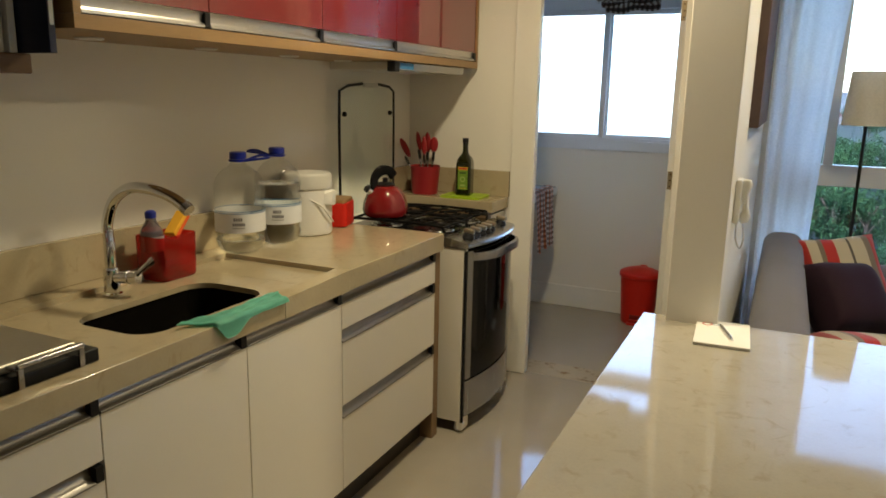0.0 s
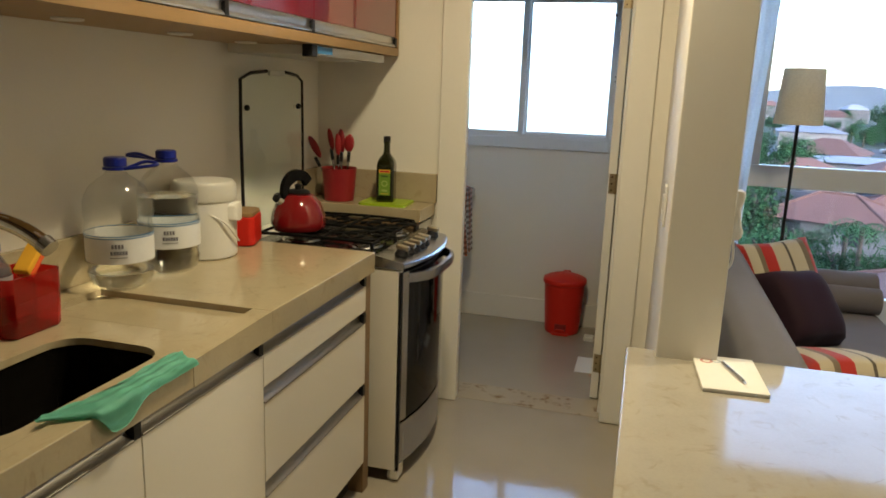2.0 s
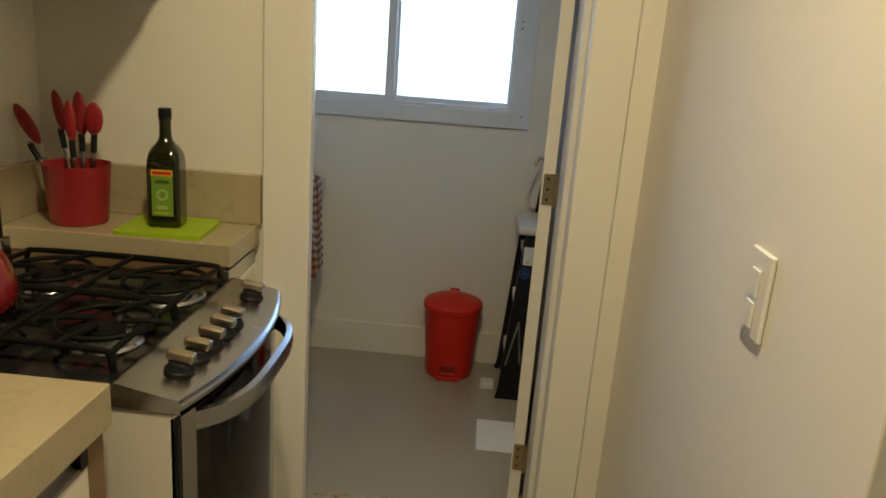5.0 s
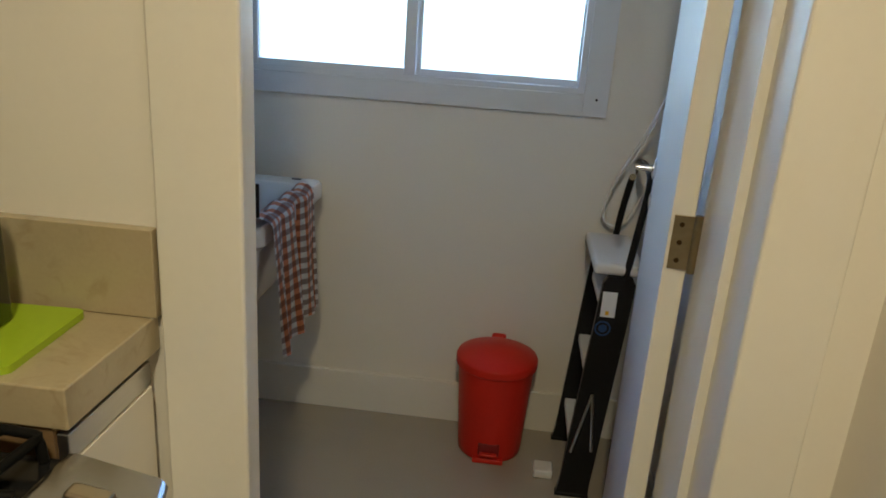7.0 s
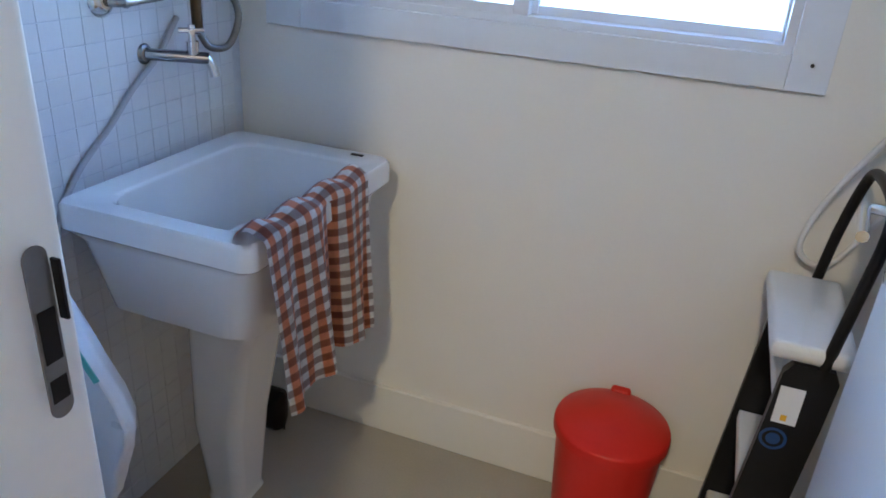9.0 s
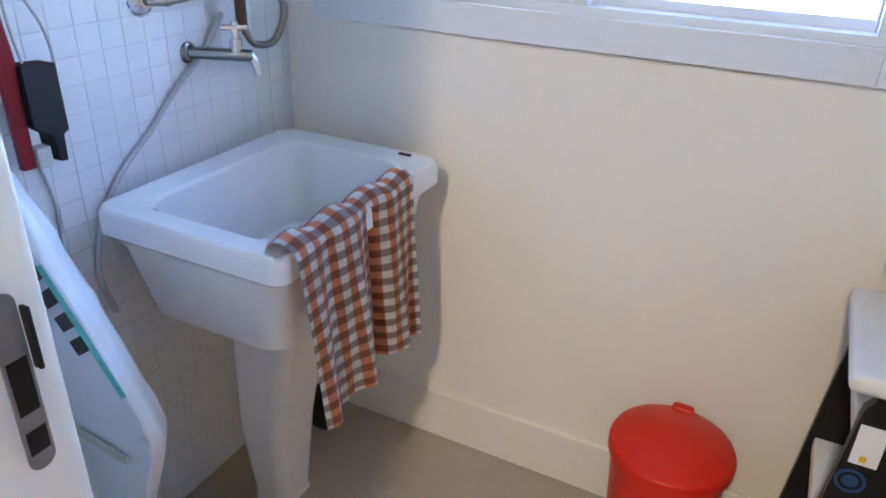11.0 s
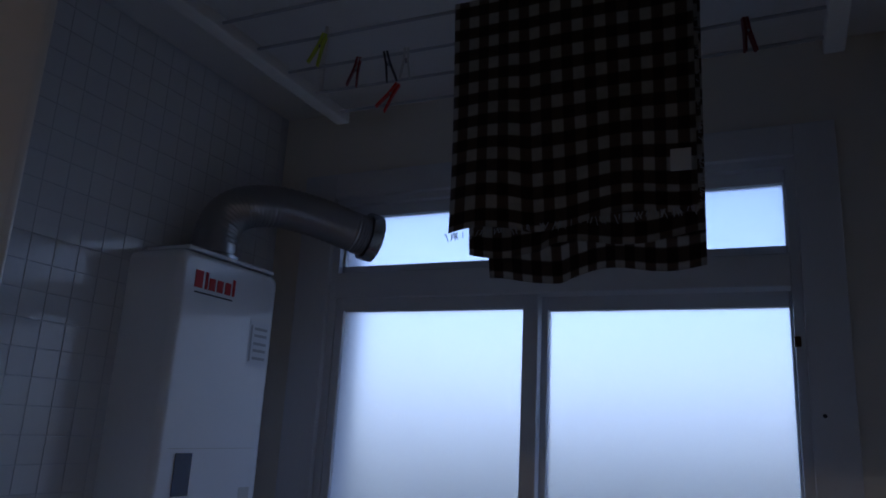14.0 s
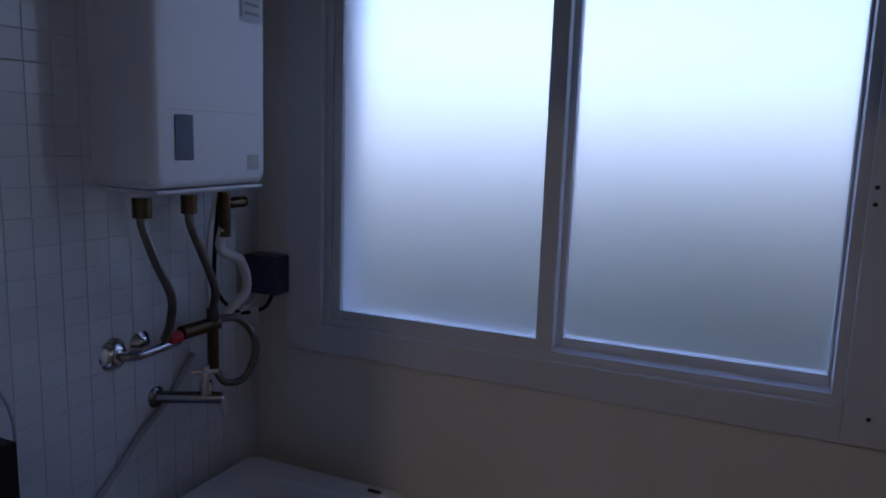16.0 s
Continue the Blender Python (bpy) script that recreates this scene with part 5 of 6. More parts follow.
# laundry tub
tb = thing("laundry_tub", (-1.31, 4.635, 0), "white ceramic laundry tub on a tapered pedestal", "laundry tub")
TX0, TX1, TY0, TY1 = -1.505 + 1.31, -1.075 + 1.31, 4.315 - 4.635, 4.885 - 4.635
b = bmesh.new()
R = lambda i, z, r: [(x, y, z) for x, y in rrect(TX0 + i[0], TX1 - i[1], TY0 + i[2], TY1 - i[3], r, 6)]
loft(b, [R((0.06, 0.10, 0.11, 0.05), 0.58, 0.05), R((0.03, 0.05, 0.05, 0.02), 0.62, 0.06), R((0.012, 0.03, 0.025, 0.01), 0.77, 0.05), R((0.0, 0.012, 0.012, 0.0), 0.79, 0.03),
         R((0, 0.0, 0.0, 0), 0.80, 0.03), R((0, 0.0, 0.0, 0), 0.842, 0.03), R((0.006, 0.006, 0.006, 0.006), 0.85, 0.03), R((0.06, 0.045, 0.05, 0.06), 0.848, 0.05),
         R((0.07, 0.055, 0.06, 0.07), 0.84, 0.05), R((0.09, 0.075, 0.09, 0.09), 0.66, 0.06), R((0.14, 0.13, 0.14, 0.14), 0.63, 0.05)])
part("basin", b, M_CERAM, tb)
b = bmesh.new()
loft(b, [[(x, y, z) for x, y in rrect(ax - w_, ax + w_, ay - d, ay + d, 0.03, 4)] for ax, ay, w_, d, z in
         ((-0.04, -0.05, 0.055, 0.06, 0.0), (-0.04, -0.05, 0.052, 0.058, 0.02), (-0.03, -0.06, 0.065, 0.075, 0.25), (-0.005, -0.055, 0.078, 0.085, 0.48), (0.025, -0.05, 0.095, 0.10, 0.60))])
part("pedestal", b, M_CERAM, tb, "tapered ceramic pedestal")
part("overflow", nb(0.14, 0.17, TY1 - 0.035, TY1 - 0.025, 0.8505, 0.8535, b=0.001), M_INK, tb, "small dark overflow slot")

# checked towel over the tub's rim
def towel(u, v):
    # u runs along the rim, v from inside the tub over the rim and down
    y = 4.335 + 0.39 * u
    s = v * 0.54 - 0.10
    edge = -1.070
    wob = 0.016 * math.sin(17 * u + 1.0) + 0.012 * math.sin(7 * u) + 0.004 * math.sin(41 * u + 5 * v)
    if s < 0:
        return (edge - 0.035 + s * (0.55 + 0.25 * math.sin(23 * u)), y + 0.012 * math.sin(19 * u + 9 * s), 0.866 + s * 0.6 + 0.006 * (1 + math.sin(21 * u + 30 * s)))
    if s < 0.05:
        a = s / 0.05 * math.pi / 2
        return (edge - 0.035 + 0.045 * math.sin(a) + 0.3 * wob * math.sin(a), y, 0.862 - 0.012 + 0.016 * math.cos(a) + 0.006 * (1 + math.sin(21 * u)) * math.cos(a))
    d = s - 0.05
    gap = 0.5 + 0.5 * math.tanh((u - 0.62) * 40)
    return (edge + 0.010 + 0.02 * d + wob * (0.3 + d * 2.0) - 0.02 * math.exp(-((u - 0.62) / 0.03) ** 2), y + d * 0.10 * (1 - gap) + d * 0.08 * gap, 0.850 - d * (0.95 - 0.0 * gap - 0.03 * math.sin(4 * u)))


solid("towel", sheet(bmesh.new(), towel, 60, 40, 0.003), M_TOWEL, "orange and brown checked kitchen towel over the tub rim", "towel", sharp=180)
solid("floor_sack", pillow(bmesh.new(), 0.09, 0.13, 0.08, 10), M_BLACK, "small black bag on the floor behind the tub", "bag", (-1.405, 4.83, 0.066))

# water heater
wh = thing("water_heater", (-1.48, 4.66, 1.498), "white wall-hung gas water heater", "water heater")
b = bmesh.new()
loft(b, [[(x, y, z) for y, z in rrect(-0.155 + i, 0.155 - i, 0.0 + i, 0.53 - i, 0.02, 4)] for x, i in ((-0.065, 0.0), (0.062, 0.0), (0.075, 0.006), (0.08, 0.016))])
part("cover", b, M_HEAT, wh)
part("bottom_lip", nb(-0.055, 0.072, -0.14, 0.15, -0.008, -0.0005, b=0.003), M_HEAT, wh)
part("top_lip", nb(-0.055, 0.07, -0.13, 0.145, 0.5305, 0.540, b=0.003), M_HEAT, wh)
part("seam", nb(0.0802, 0.0806, -0.125, 0.125, 0.140, 0.1412), M_GPLAS, wh)
part("display", nb(0.0802, 0.0822, -0.105, -0.060, 0.052, 0.132, b=0.001), mat("display_blue", (0.05, 0.07, 0.13), 0.2, bump=0.0), wh, "dark blue display panel")
# black sheet added to draw the shaded gap between cover and wall
part("back_plate", nb(-0.0688, -0.0655, -0.158, 0.158, -0.004, 0.534), M_BLACK, wh, "added black plate for the shaded gap behind the cover")
for k, (a, w_) in enumerate(((-0.115, 0.026), (-0.086, 0.009), (-0.074, 0.021), (-0.050, 0.021), (-0.026, 0.021), (-0.003, 0.009))):
    part("maker_mark", nb(0.0802, 0.0812, a, a + w_ * 0.85, 0.455, 0.490 if k in (0, 1, 5) else 0.480), M_INKR, wh, "red maker's mark")
part("maker_mark", nb(0.0802, 0.0808, -0.113, 0.0, 0.444, 0.447), M_INK, wh)
part("sticker", nb(0.0802, 0.0806, 0.068, 0.135, 0.315, 0.415), M_LABW, wh, "white paper sticker with print")
for z in (0.33, 0.347, 0.362, 0.38, 0.395):
    part("sticker_print", nb(0.0807, 0.081, 0.085, 0.128, z, z + 0.006), M_CORD, wh)
part("sticker_print", nb(0.0807, 0.081, 0.072, 0.078, 0.325, 0.405), M_CORD, wh)
part("sticker", nb(0.0802, 0.0806, 0.09, 0.125, 0.03, 0.06), M_GPLAS, wh)
part("wall_bracket", nb(-0.0705, -0.069, -0.10, 0.10, 0.1, 0.42), M_GPLAS, wh)

# flue duct to the transom
du = thing("flue_duct", (0, 0, 0), "corrugated aluminium flue from the heater to the window", "duct")
pts = smooth_path([(-1.47, 4.66, 2.03), (-1.468, 4.665, 2.11), (-1.452, 4.70, 2.163), (-1.41, 4.77, 2.189), (-1.345, 4.855, 2.183), (-1.285, 4.925, 2.162), (-1.262, 4.958, 2.155)], 14)
part("pipe", tube(bmesh.new(), [tuple(p) for p in pts], 0.048, 22, 0, 0.05), M_DUCT, du)
part("collar", tube(bmesh.new(), [(-1.262, 4.952, 2.156), (-1.245, 4.975, 2.152)], 0.060, 26), M_STEEL, du, "steel end collar")
part("base_ring", lathe(bmesh.new(), [(0.058, 0), (0.058, 0.014), (0.05, 0.018)], 26), M_STEEL, du).matrix_local = pose(-1.47, 4.66, 2.0305)

# pipes and taps
pi = thing("water_connections", (0, 0, 0), "flexible hoses, valves and brass fittings under the heater", "plumbing")
part("flange", lathe(bmesh.new(), [(0.033, 0), (0.033, 0.006), (0.022, 0.018), (0.012, 0.022)], 22), M_CHROME, pi).matrix_local = pose(XW + 0.002, 4.535, 1.18, 0, 90)
part("flange", lathe(bmesh.new(), [(0.026, 0), (0.026, 0.006), (0.016, 0.014), (0.01, 0.018)], 22), M_CHROME, pi).matrix_local = pose(XW + 0.002, 4.60, 1.185, 0, 90)
part("pipe", tube(bmesh.new(), [(-1.525, 4.535, 1.178), (-1.505, 4.56, 1.178), (-1.505, 4.66, 1.182)], 0.009, 10, 4), M_STEEL, pi)
part("valve", tube(bmesh.new(), [(-1.505, 4.635, 1.19), (-1.505, 4.665, 1.19)], 0.013, 12), M_INKR, pi, "red valve handle")
part("fitting", tube(bmesh.new(), [(-1.505, 4.67, 1.195), (-1.49, 4.76, 1.20)], 0.015, 12), M_BRASS, pi, "brass fitting")
part("fitting", tube(bmesh.new(), [(-1.49, 4.745, 1.10), (-1.49, 4.745, 1.235)], 0.012, 12), M_BRASS, pi, "brass fitting")
part("fitting", tube(bmesh.new(), [(-1.46, 4.535, 1.446), (-1.46, 4.535, 1.4815)], 0.017, 8), M_BRASS, pi, "brass nut")
part("fitting", tube(bmesh.new(), [(-1.45, 4.64, 1.446), (-1.45, 4.64, 1.4815)], 0.015, 8), M_BRASS, pi, "brass nut")
part("fitting", tube(bmesh.new(), [(-1.45, 4.74, 1.39), (-1.45, 4.74, 1.4815)], 0.012, 8), M_BRASS, pi, "brass gas fitting")
part("fitting", tube(bmesh.new(), [(-1.45, 4.745, 1.458), (-1.45, 4.80, 1.458)], 0.012, 8), M_BRASS, pi)
part("hose", tube(bmesh.new(), [(-1.46, 4.535, 1.45), (-1.46, 4.535, 1.43), (-1.455, 4.56, 1.36), (-1.46, 4.60, 1.29), (-1.48, 4.615, 1.23), (-1.5, 4.62, 1.195)], 0.0085, 10, 6), M_HOSE, pi, "braided steel hose")
part("hose", tube(bmesh.new(), [(-1.45, 4.64, 1.45), (-1.45, 4.645, 1.42), (-1.45, 4.685, 1.34), (-1.46, 4.72, 1.28), (-1.48, 4.735, 1.235), (-1.488, 4.742, 1.20)], 0.0085, 10, 6), M_HOSE, pi, "braided steel hose")
part("hose", tube(bmesh.new(), [(-1.49, 4.75, 1.21), (-1.46, 4.80, 1.20), (-1.44, 4.825, 1.14), (-1.45, 4.80, 1.075), (-1.47, 4.76, 1.07), (-1.485, 4.745, 1.10)], 0.008, 10, 6), M_HOSE, pi, "grey looped hose")
part("gas_hose", tube(bmesh.new(), [(-1.45, 4.735, 1.41), (-1.47, 4.75, 1.36), (-1.46, 4.80, 1.33), (-1.47, 4.83, 1.26), (-1.5, 4.80, 1.21)], 0.010, 10, 6), M_WPLAS, pi, "white plastic hose")
tp = thing("tub_tap", (XW, 4.635, 1.065), "worn chrome laundry tap above the tub", "tap")
part("flange", lathe(bmesh.new(), [(0.022, 0), (0.022, 0.006), (0.014, 0.014)], 18), M_WORN, tp).matrix_local = pose(0.002, 0, 0, 0, 90)
part("body", tube(bmesh.new(), [(0.01, 0, 0), (0.075, 0.05, -0.005), (0.112, 0.076, -0.008)], 0.0125, 14), M_WORN, tp)
part("nose", tube(bmesh.new(), [(0.106, 0.072, -0.006), (0.114, 0.079, -0.022), (0.119, 0.083, -0.046)], 0.0105, 12, 4), M_CHROME, tp, "bright chrome nose")
part("collar", tube(bmesh.new(), [(0.085, 0.058, 0.0), (0.085, 0.058, 0.028)], 0.0135, 8), M_CHROME, tp)
part("stem", tube(bmesh.new(), [(0.085, 0.058, 0.028), (0.085, 0.058, 0.062)], 0.008, 12), M_CHROME, tp)
for q in (0, 90):
    part("cross_handle", tube(bmesh.new(), [(-0.026, 0, 0), (-0.024, 0, 0), (0.024, 0, 0), (0.026, 0, 0)], 0.0058, 10), M_CHROME, tp).matrix_local = pose(0.085, 0.058, 0.05, 0, 0, q + 42)

ou = thing("outlet_box", (-1.487, 4.93, 1.28), "white outlet with a black plug and cable", "outlet")
part("plate", nb(-0.065, 0.03, 0.022, 0.034, -0.06, 0.05, b=0.003), M_WPLAS, ou)
part("plug", nb(-0.045, 0.045, -0.03, 0.0215, -0.045, 0.045, b=0.004), mat("dark_blue_plug", (0.03, 0.05, 0.09), 0.35, bump=0.0), ou, "dark square plug")
part("plug_side", nb(-0.047, -0.0455, -0.028, 0.02, -0.043, 0.043), M_BLACK, ou)
part("cable", tube(bmesh.new(), [(0.02, -0.01, -0.045), (0.0, -0.02, -0.08), (-0.04, -0.06, -0.085), (-0.03, -0.14, -0.02), (0.01, -0.19, 0.08), (0.025, -0.19, 0.20)], 0.0045, 8, 6), M_BLACK, ou, "black cable")
part("white_cable", tube(bmesh.new(), [(-0.02, -0.01, -0.045), (-0.03, -0.03, -0.075), (-0.05, -0.13, -0.10), (0.0, -0.2, -0.02), (0.02, -0.22, 0.10), (0.025, -0.2, 0.20)], 0.004, 8, 6), M_WPLAS, ou, "white cable")
part("paper_tag", nb(-0.05, 0.0, -0.04, -0.037, -0.115, -0.075), M_WPLAS, ou)
solid("drain_hose", tube(bmesh.new(), [(-1.535, 4.735, 1.13), (-1.53, 4.66, 1.06), (-1.535, 4.58, 1.00), (-1.535, 4.51, 0.94), (-1.535, 4.42, 0.875), (-1.535, 4.36, 0.80), (-1.535, 4.33, 0.70),
                                       (-1.535, 4.35, 0.60)], 0.0065, 10, 6), M_CORD, "thin grey hose hanging along the tiled wall", "hose")

# brush and dustpan on a wall hook
hk = thing("wall_hook", (XW + 0.006, 4.255, 1.27), "small white double wall hook", "hook")
part("plate", lathe(bmesh.new(), [(0.018, 0), (0.018, 0.005), (0.01, 0.008)], 16), M_STEEL, hk).matrix_local = pose(0, 0, 0, 0, 90)
part("peg", tube(bmesh.new(), [(0.006, -0.02, 0.012), (0.035, 0.02, -0.008)], 0.006, 8), M_WPLAS, hk)
part("peg", tube(bmesh.new(), [(0.006, 0.015, 0.02), (0.04, -0.01, -0.012)], 0.006, 8), M_WPLAS, hk)
solid("red_bottle", lathe(bmesh.new(), [(0.03, 0), (0.033, 0.005), (0.033, 0.16), (0.015, 0.20), (0.014, 0.225)], 20), M_REDP, "red plastic bottle standing on the floor", "bottle", (-1.40, 4.06, 0))
hb = thing("hand_brush", (XW + 0.05, 4.218, 0.955), "wine-red hand brush with black bristles on a hook", "brush")
b = bmesh.new()
loft(b, [[(q, y + dy, z) for q, y in rrect(-0.009, 0.009, -w_, w_, 0.006, 3)] for z, w_, dy in ((0.0, 0.012, 0.0), (0.12, 0.013, 0.0), (0.17, 0.017, 0.0), (0.21, 0.013, 0.0), (0.29, 0.011, -0.006), (0.315, 0.008, -0.006))])
part("handle", b, M_WINE, hb)
b = bmesh.new()
prism(b, [(0.0135, 0.165), (0.072, 0.16), (0.073, 0.05), (0.062, 0.045), (0.060, 0.0), (0.047, 0.002), (0.044, 0.045), (0.0135, 0.07)], -0.02, 0.02, "x")
part("bristles", b, M_BRISTLE, hb, "black bristles")
part("scraper", nb(-0.012, 0.012, 0.014, 0.04, -0.005, 0.03, b=0.003), M_GPLAS, hb)
part("hanging_loop", tube(bmesh.new(), [(0.012, 0.012, 0.31), (0.012, 0.03, 0.29), (0.014, 0.066, 0.22), (0.014, 0.075, 0.16), (0.012, 0.07, 0.1)], 0.0025, 6, 6), M_CORD, hb, "grey hanging cord")
part("hanging_loop", tube(bmesh.new(), [(0.0, 0.018, 0.31), (0.0, 0.022, 0.22), (0.0, 0.03, 0.165)], 0.0025, 6, 4), M_CORD, hb, "grey hanging cord")
solid("hanging_cord", tube(bmesh.new(), [(XW + 0.012, 4.26, 0.95), (XW + 0.012, 4.275, 0.86), (XW + 0.012, 4.27, 0.76), (XW + 0.012, 4.29, 0.68)], 0.003, 6, 5), M_CORD, "thin grey cord against the tiles", "cord")

# plastic sack standing by the doorway
bg = thing("plastic_sack", (-1.32, 4.10, 0), "white printed plastic sack hanging from a wall peg", "sack")
OUT = [(-0.15, 1.02), (-0.085, 0.99), (-0.02, 0.905), (0.045, 0.81), (0.10, 0.72), (0.145, 0.645), (0.162, 0.60), (0.155, 0.56), (0.125, 0.50), (0.115, 0.45), (0.085, 0.40),
       (0.02, 0.385), (-0.08, 0.39), (-0.18, 0.41), (-0.205, 0.6), (-0.20, 0.98)]


def ring(y, k, dx):
    cxs, czs = -0.03, 0.65
    return [(cxs + (a - cxs) * k + dx, y, czs + (c - czs) * k) for a, c in OUT]


b = bmesh.new()
loft(b, [ring(0.0, 0.86, 0), ring(-0.004, 0.95, 0), ring(0.02, 1.0, -0.01), ring(0.05, 0.97, -0.03), ring(0.07, 0.85, -0.05)])
bmesh.ops.subdivide_edges(b, edges=list(b.edges), cuts=3, use_grid_fill=True)
for v in b.verts:
    if v.co.y > -0.003:
        k = noise.noise(v.co * 9) * 0.012 + noise.noise(v.co * 22) * 0.005
        v.co += Vector((k, abs(k), 0.5 * k))
part("sack", b, M_BAG, bg, sharp=180)
part("hanging_strap", tube(bmesh.new(), [(-0.14, 0.02, 1.0), (-0.17, 0.02, 1.05), (-0.217, 0.02, 1.08)], 0.006, 8, 4), M_BAG, bg)
part("wall_peg", tube(bmesh.new(), [(-0.229, 0.02, 1.075), (-0.20, 0.02, 1.085)], 0.006, 8), M_STEEL, bg)
part("teal_stripe", nb(-0.115, 0.115, -0.0075, -0.0058, -0.007, 0.007), mat("teal_print", (0.12, 0.45, 0.42), 0.5, bump=0.0), bg, "pale teal stripe").matrix_local = pose(0.050, 0.0, 0.782, 0, 56)
part("grey_band", nb(-0.07, 0.07, -0.0075, -0.0058, -0.010, 0.010), M_GPLAS, bg, "grey printed band").matrix_local = pose(0.02, 0.0, 0.56, 0, 8)
for i in range(5):
    o = part("print_mark", nb(-0.013, 0.013, -0.0075, -0.0058, -0.019, 0.019, b=0.0005), M_INK, bg, "dark print bar")
    o.matrix_local = pose(0.038 - 0.0235 * i, 0.0, 0.755 + 0.0345 * i, 0, 55)
bl = thing("crumpled_bag", (-1.33, 4.24, 0), "crumpled grey plastic bag on the floor", "bag")
b = bmesh.new()
bmesh.ops.create_icosphere(b, subdivisions=4, radius=1)
for v in b.verts:
    k = 1 + 0.28 * noise.noise(v.co * 2.4) + 0.16 * noise.noise(v.co * 7)
    v.co = Vector((v.co.x * 0.11 * k, v.co.y * 0.09 * k, max(0.0, 0.085 + v.co.z * 0.10 * k)))
part("film", b, M_GREYBAG, bl, sharp=60)

# pedal bin
pb = thing("pedal_bin", (-0.477, 4.822, 0), "red plastic pedal bin with a domed lid", "waste bin")
part("body", lathe(bmesh.new(), [(0.098, 0), (0.104, 0.006), (0.106, 0.03), (0.123, 0.307), (0.125, 0.312)], 36), M_REDP, pb)
part("lid", lathe(bmesh.new(), [(0.129, 0.3125), (0.132, 0.315), (0.132, 0.334), (0.128, 0.343), (0.095, 0.358), (0.05, 0.371), (0.012, 0.377)], 36), M_REDP, pb, "red domed lid")
part("lid_hinge", nb(-0.024, 0.024, 0.098, 0.124, 0.335, 0.363, b=0.008), M_REDP, pb)
# darker red box paints the shade inside the pedal recess
b = nb(-0.034, 0.034, -0.110, -0.085, 0.030, 0.074, b=0.004)
part("pedal_recess", b, mat("recess_shade_red", (0.22, 0.01, 0.01), 0.5, bump=0.0), pb, "pedal recess, its shade painted dark red")
part("pedal", nb(-0.028, 0.028, -0.124, -0.1085, 0.034, 0.044, b=0.003), M_REDP, pb)
part("foot_ring", nb(-0.05, 0.05, -0.110, -0.085, 0.0, 0.018, b=0.004), M_REDP, pb)

# step ladder, folded, leaning on the side wall
ld = thing("step_ladder", (0, 0, 0), "folded black step ladder with white steps", "ladder")


def rail(y0, y1, name="side_rail"):
    bb = bmesh.new()
    loft(bb, [[(xa, y0, z), (xb, y0, z), (xb, y1, z), (xa, y1, z)] for xa, xb, z in
              ((-0.262, -0.165, 0.012), (-0.255, -0.165, 0.05), (-0.215, -0.125, 0.60), (-0.208, -0.12, 0.70), (-0.195, -0.13, 0.72))])
    part(name, bb, M_BLACK, ld)
    part("rubber_foot", nb(-0.265, -0.163, y0 - 0.002, y1 + 0.002, 0.0, 0.0118, b=0.002), M_BLACK, ld)


rail(4.598, 4.618)
rail(4.905, 4.922)
for z, dx in ((0.14, 0.0), (0.38, 0.018), (0.60, 0.034)):
    part("step", nb(-0.236 + dx, -0.17 + dx, 4.6185, 4.9045, z, z + 0.028, b=0.004), M_STEP, ld, "white ribbed step")
part("top_step", nb(-0.238, -0.10, 4.60, 4.915, 0.7205, 0.755, b=0.012), M_STEP, ld, "white top step")
part("hand_rail", tube(bmesh.new(), [(-0.15, 4.607, 0.70), (-0.135, 4.607, 0.85), (-0.12, 4.625, 0.96), (-0.115, 4.68, 1.0), (-0.115, 4.84, 1.0), (-0.12, 4.895, 0.96), (-0.135, 4.913, 0.85), (-0.15, 4.913, 0.70)], 0.010, 10, 5), M_BLACK, ld, "black tubular hand rail")
part("sticker", nb(-0.205, -0.165, 4.5965, 4.5975, 0.60, 0.675), M_LABW, ld, "white warning sticker")
part("sticker_mark", nb(-0.192, -0.182, 4.596, 4.5964, 0.606, 0.618), M_LABY, ld)
M_MARK = mat("navy_print", (0.02, 0.06, 0.17), 0.5, bump=0.0)
b = lathe(bmesh.new(), [(0.023, 0), (0.023, 0.001), (0.018, 0.0012), (0.018, 0.0002)], 22, close=False)
part("round_mark", b, M_MARK, ld, "round blue mark").matrix_local = pose(-0.193, 4.597, 0.565, 90)
part("round_mark", lathe(bmesh.new(), [(0.012, 0), (0.012, 0.001)], 16), M_MARK, ld, "round blue mark").matrix_local = pose(-0.193, 4.597, 0.565, 90)
part("brace", tube(bmesh.new(), [(-0.195, 4.592, 0.36), (-0.235, 4.592, 0.16)], 0.006, 8), M_STEEL, ld, "steel brace")
part("brace", tube(bmesh.new(), [(-0.195, 4.592, 0.36), (-0.175, 4.592, 0.17)], 0.006, 8), M_STEEL, ld, "steel brace")

solid("paper_sheet", nb(-0.335, -0.188, 4.168, 4.398, 0.0005, 0.0025), M_PAPER, "white sheet of paper lying on the laundry floor", "paper")
solid("white_block", nb(-0.03, 0.03, -0.03, 0.03, 0, 0.03, b=0.006), M_WPLAS, "small white plastic block on the floor by the ladder", "block", (-0.30, 4.70, 0))
solid("hanging_cord", tube(bmesh.new(), [(-0.012, 4.55, 1.75), (-0.03, 4.62, 1.45), (-0.10, 4.78, 1.14), (-0.135, 4.86, 1.02), (-0.18, 4.90, 0.90), (-0.19, 4.92, 0.80), (-0.13, 4.93, 0.78), (-0.06, 4.935, 0.9)], 0.006, 8, 6), M_WPLAS,
      "white plastic cord hanging against the wall", "cord")

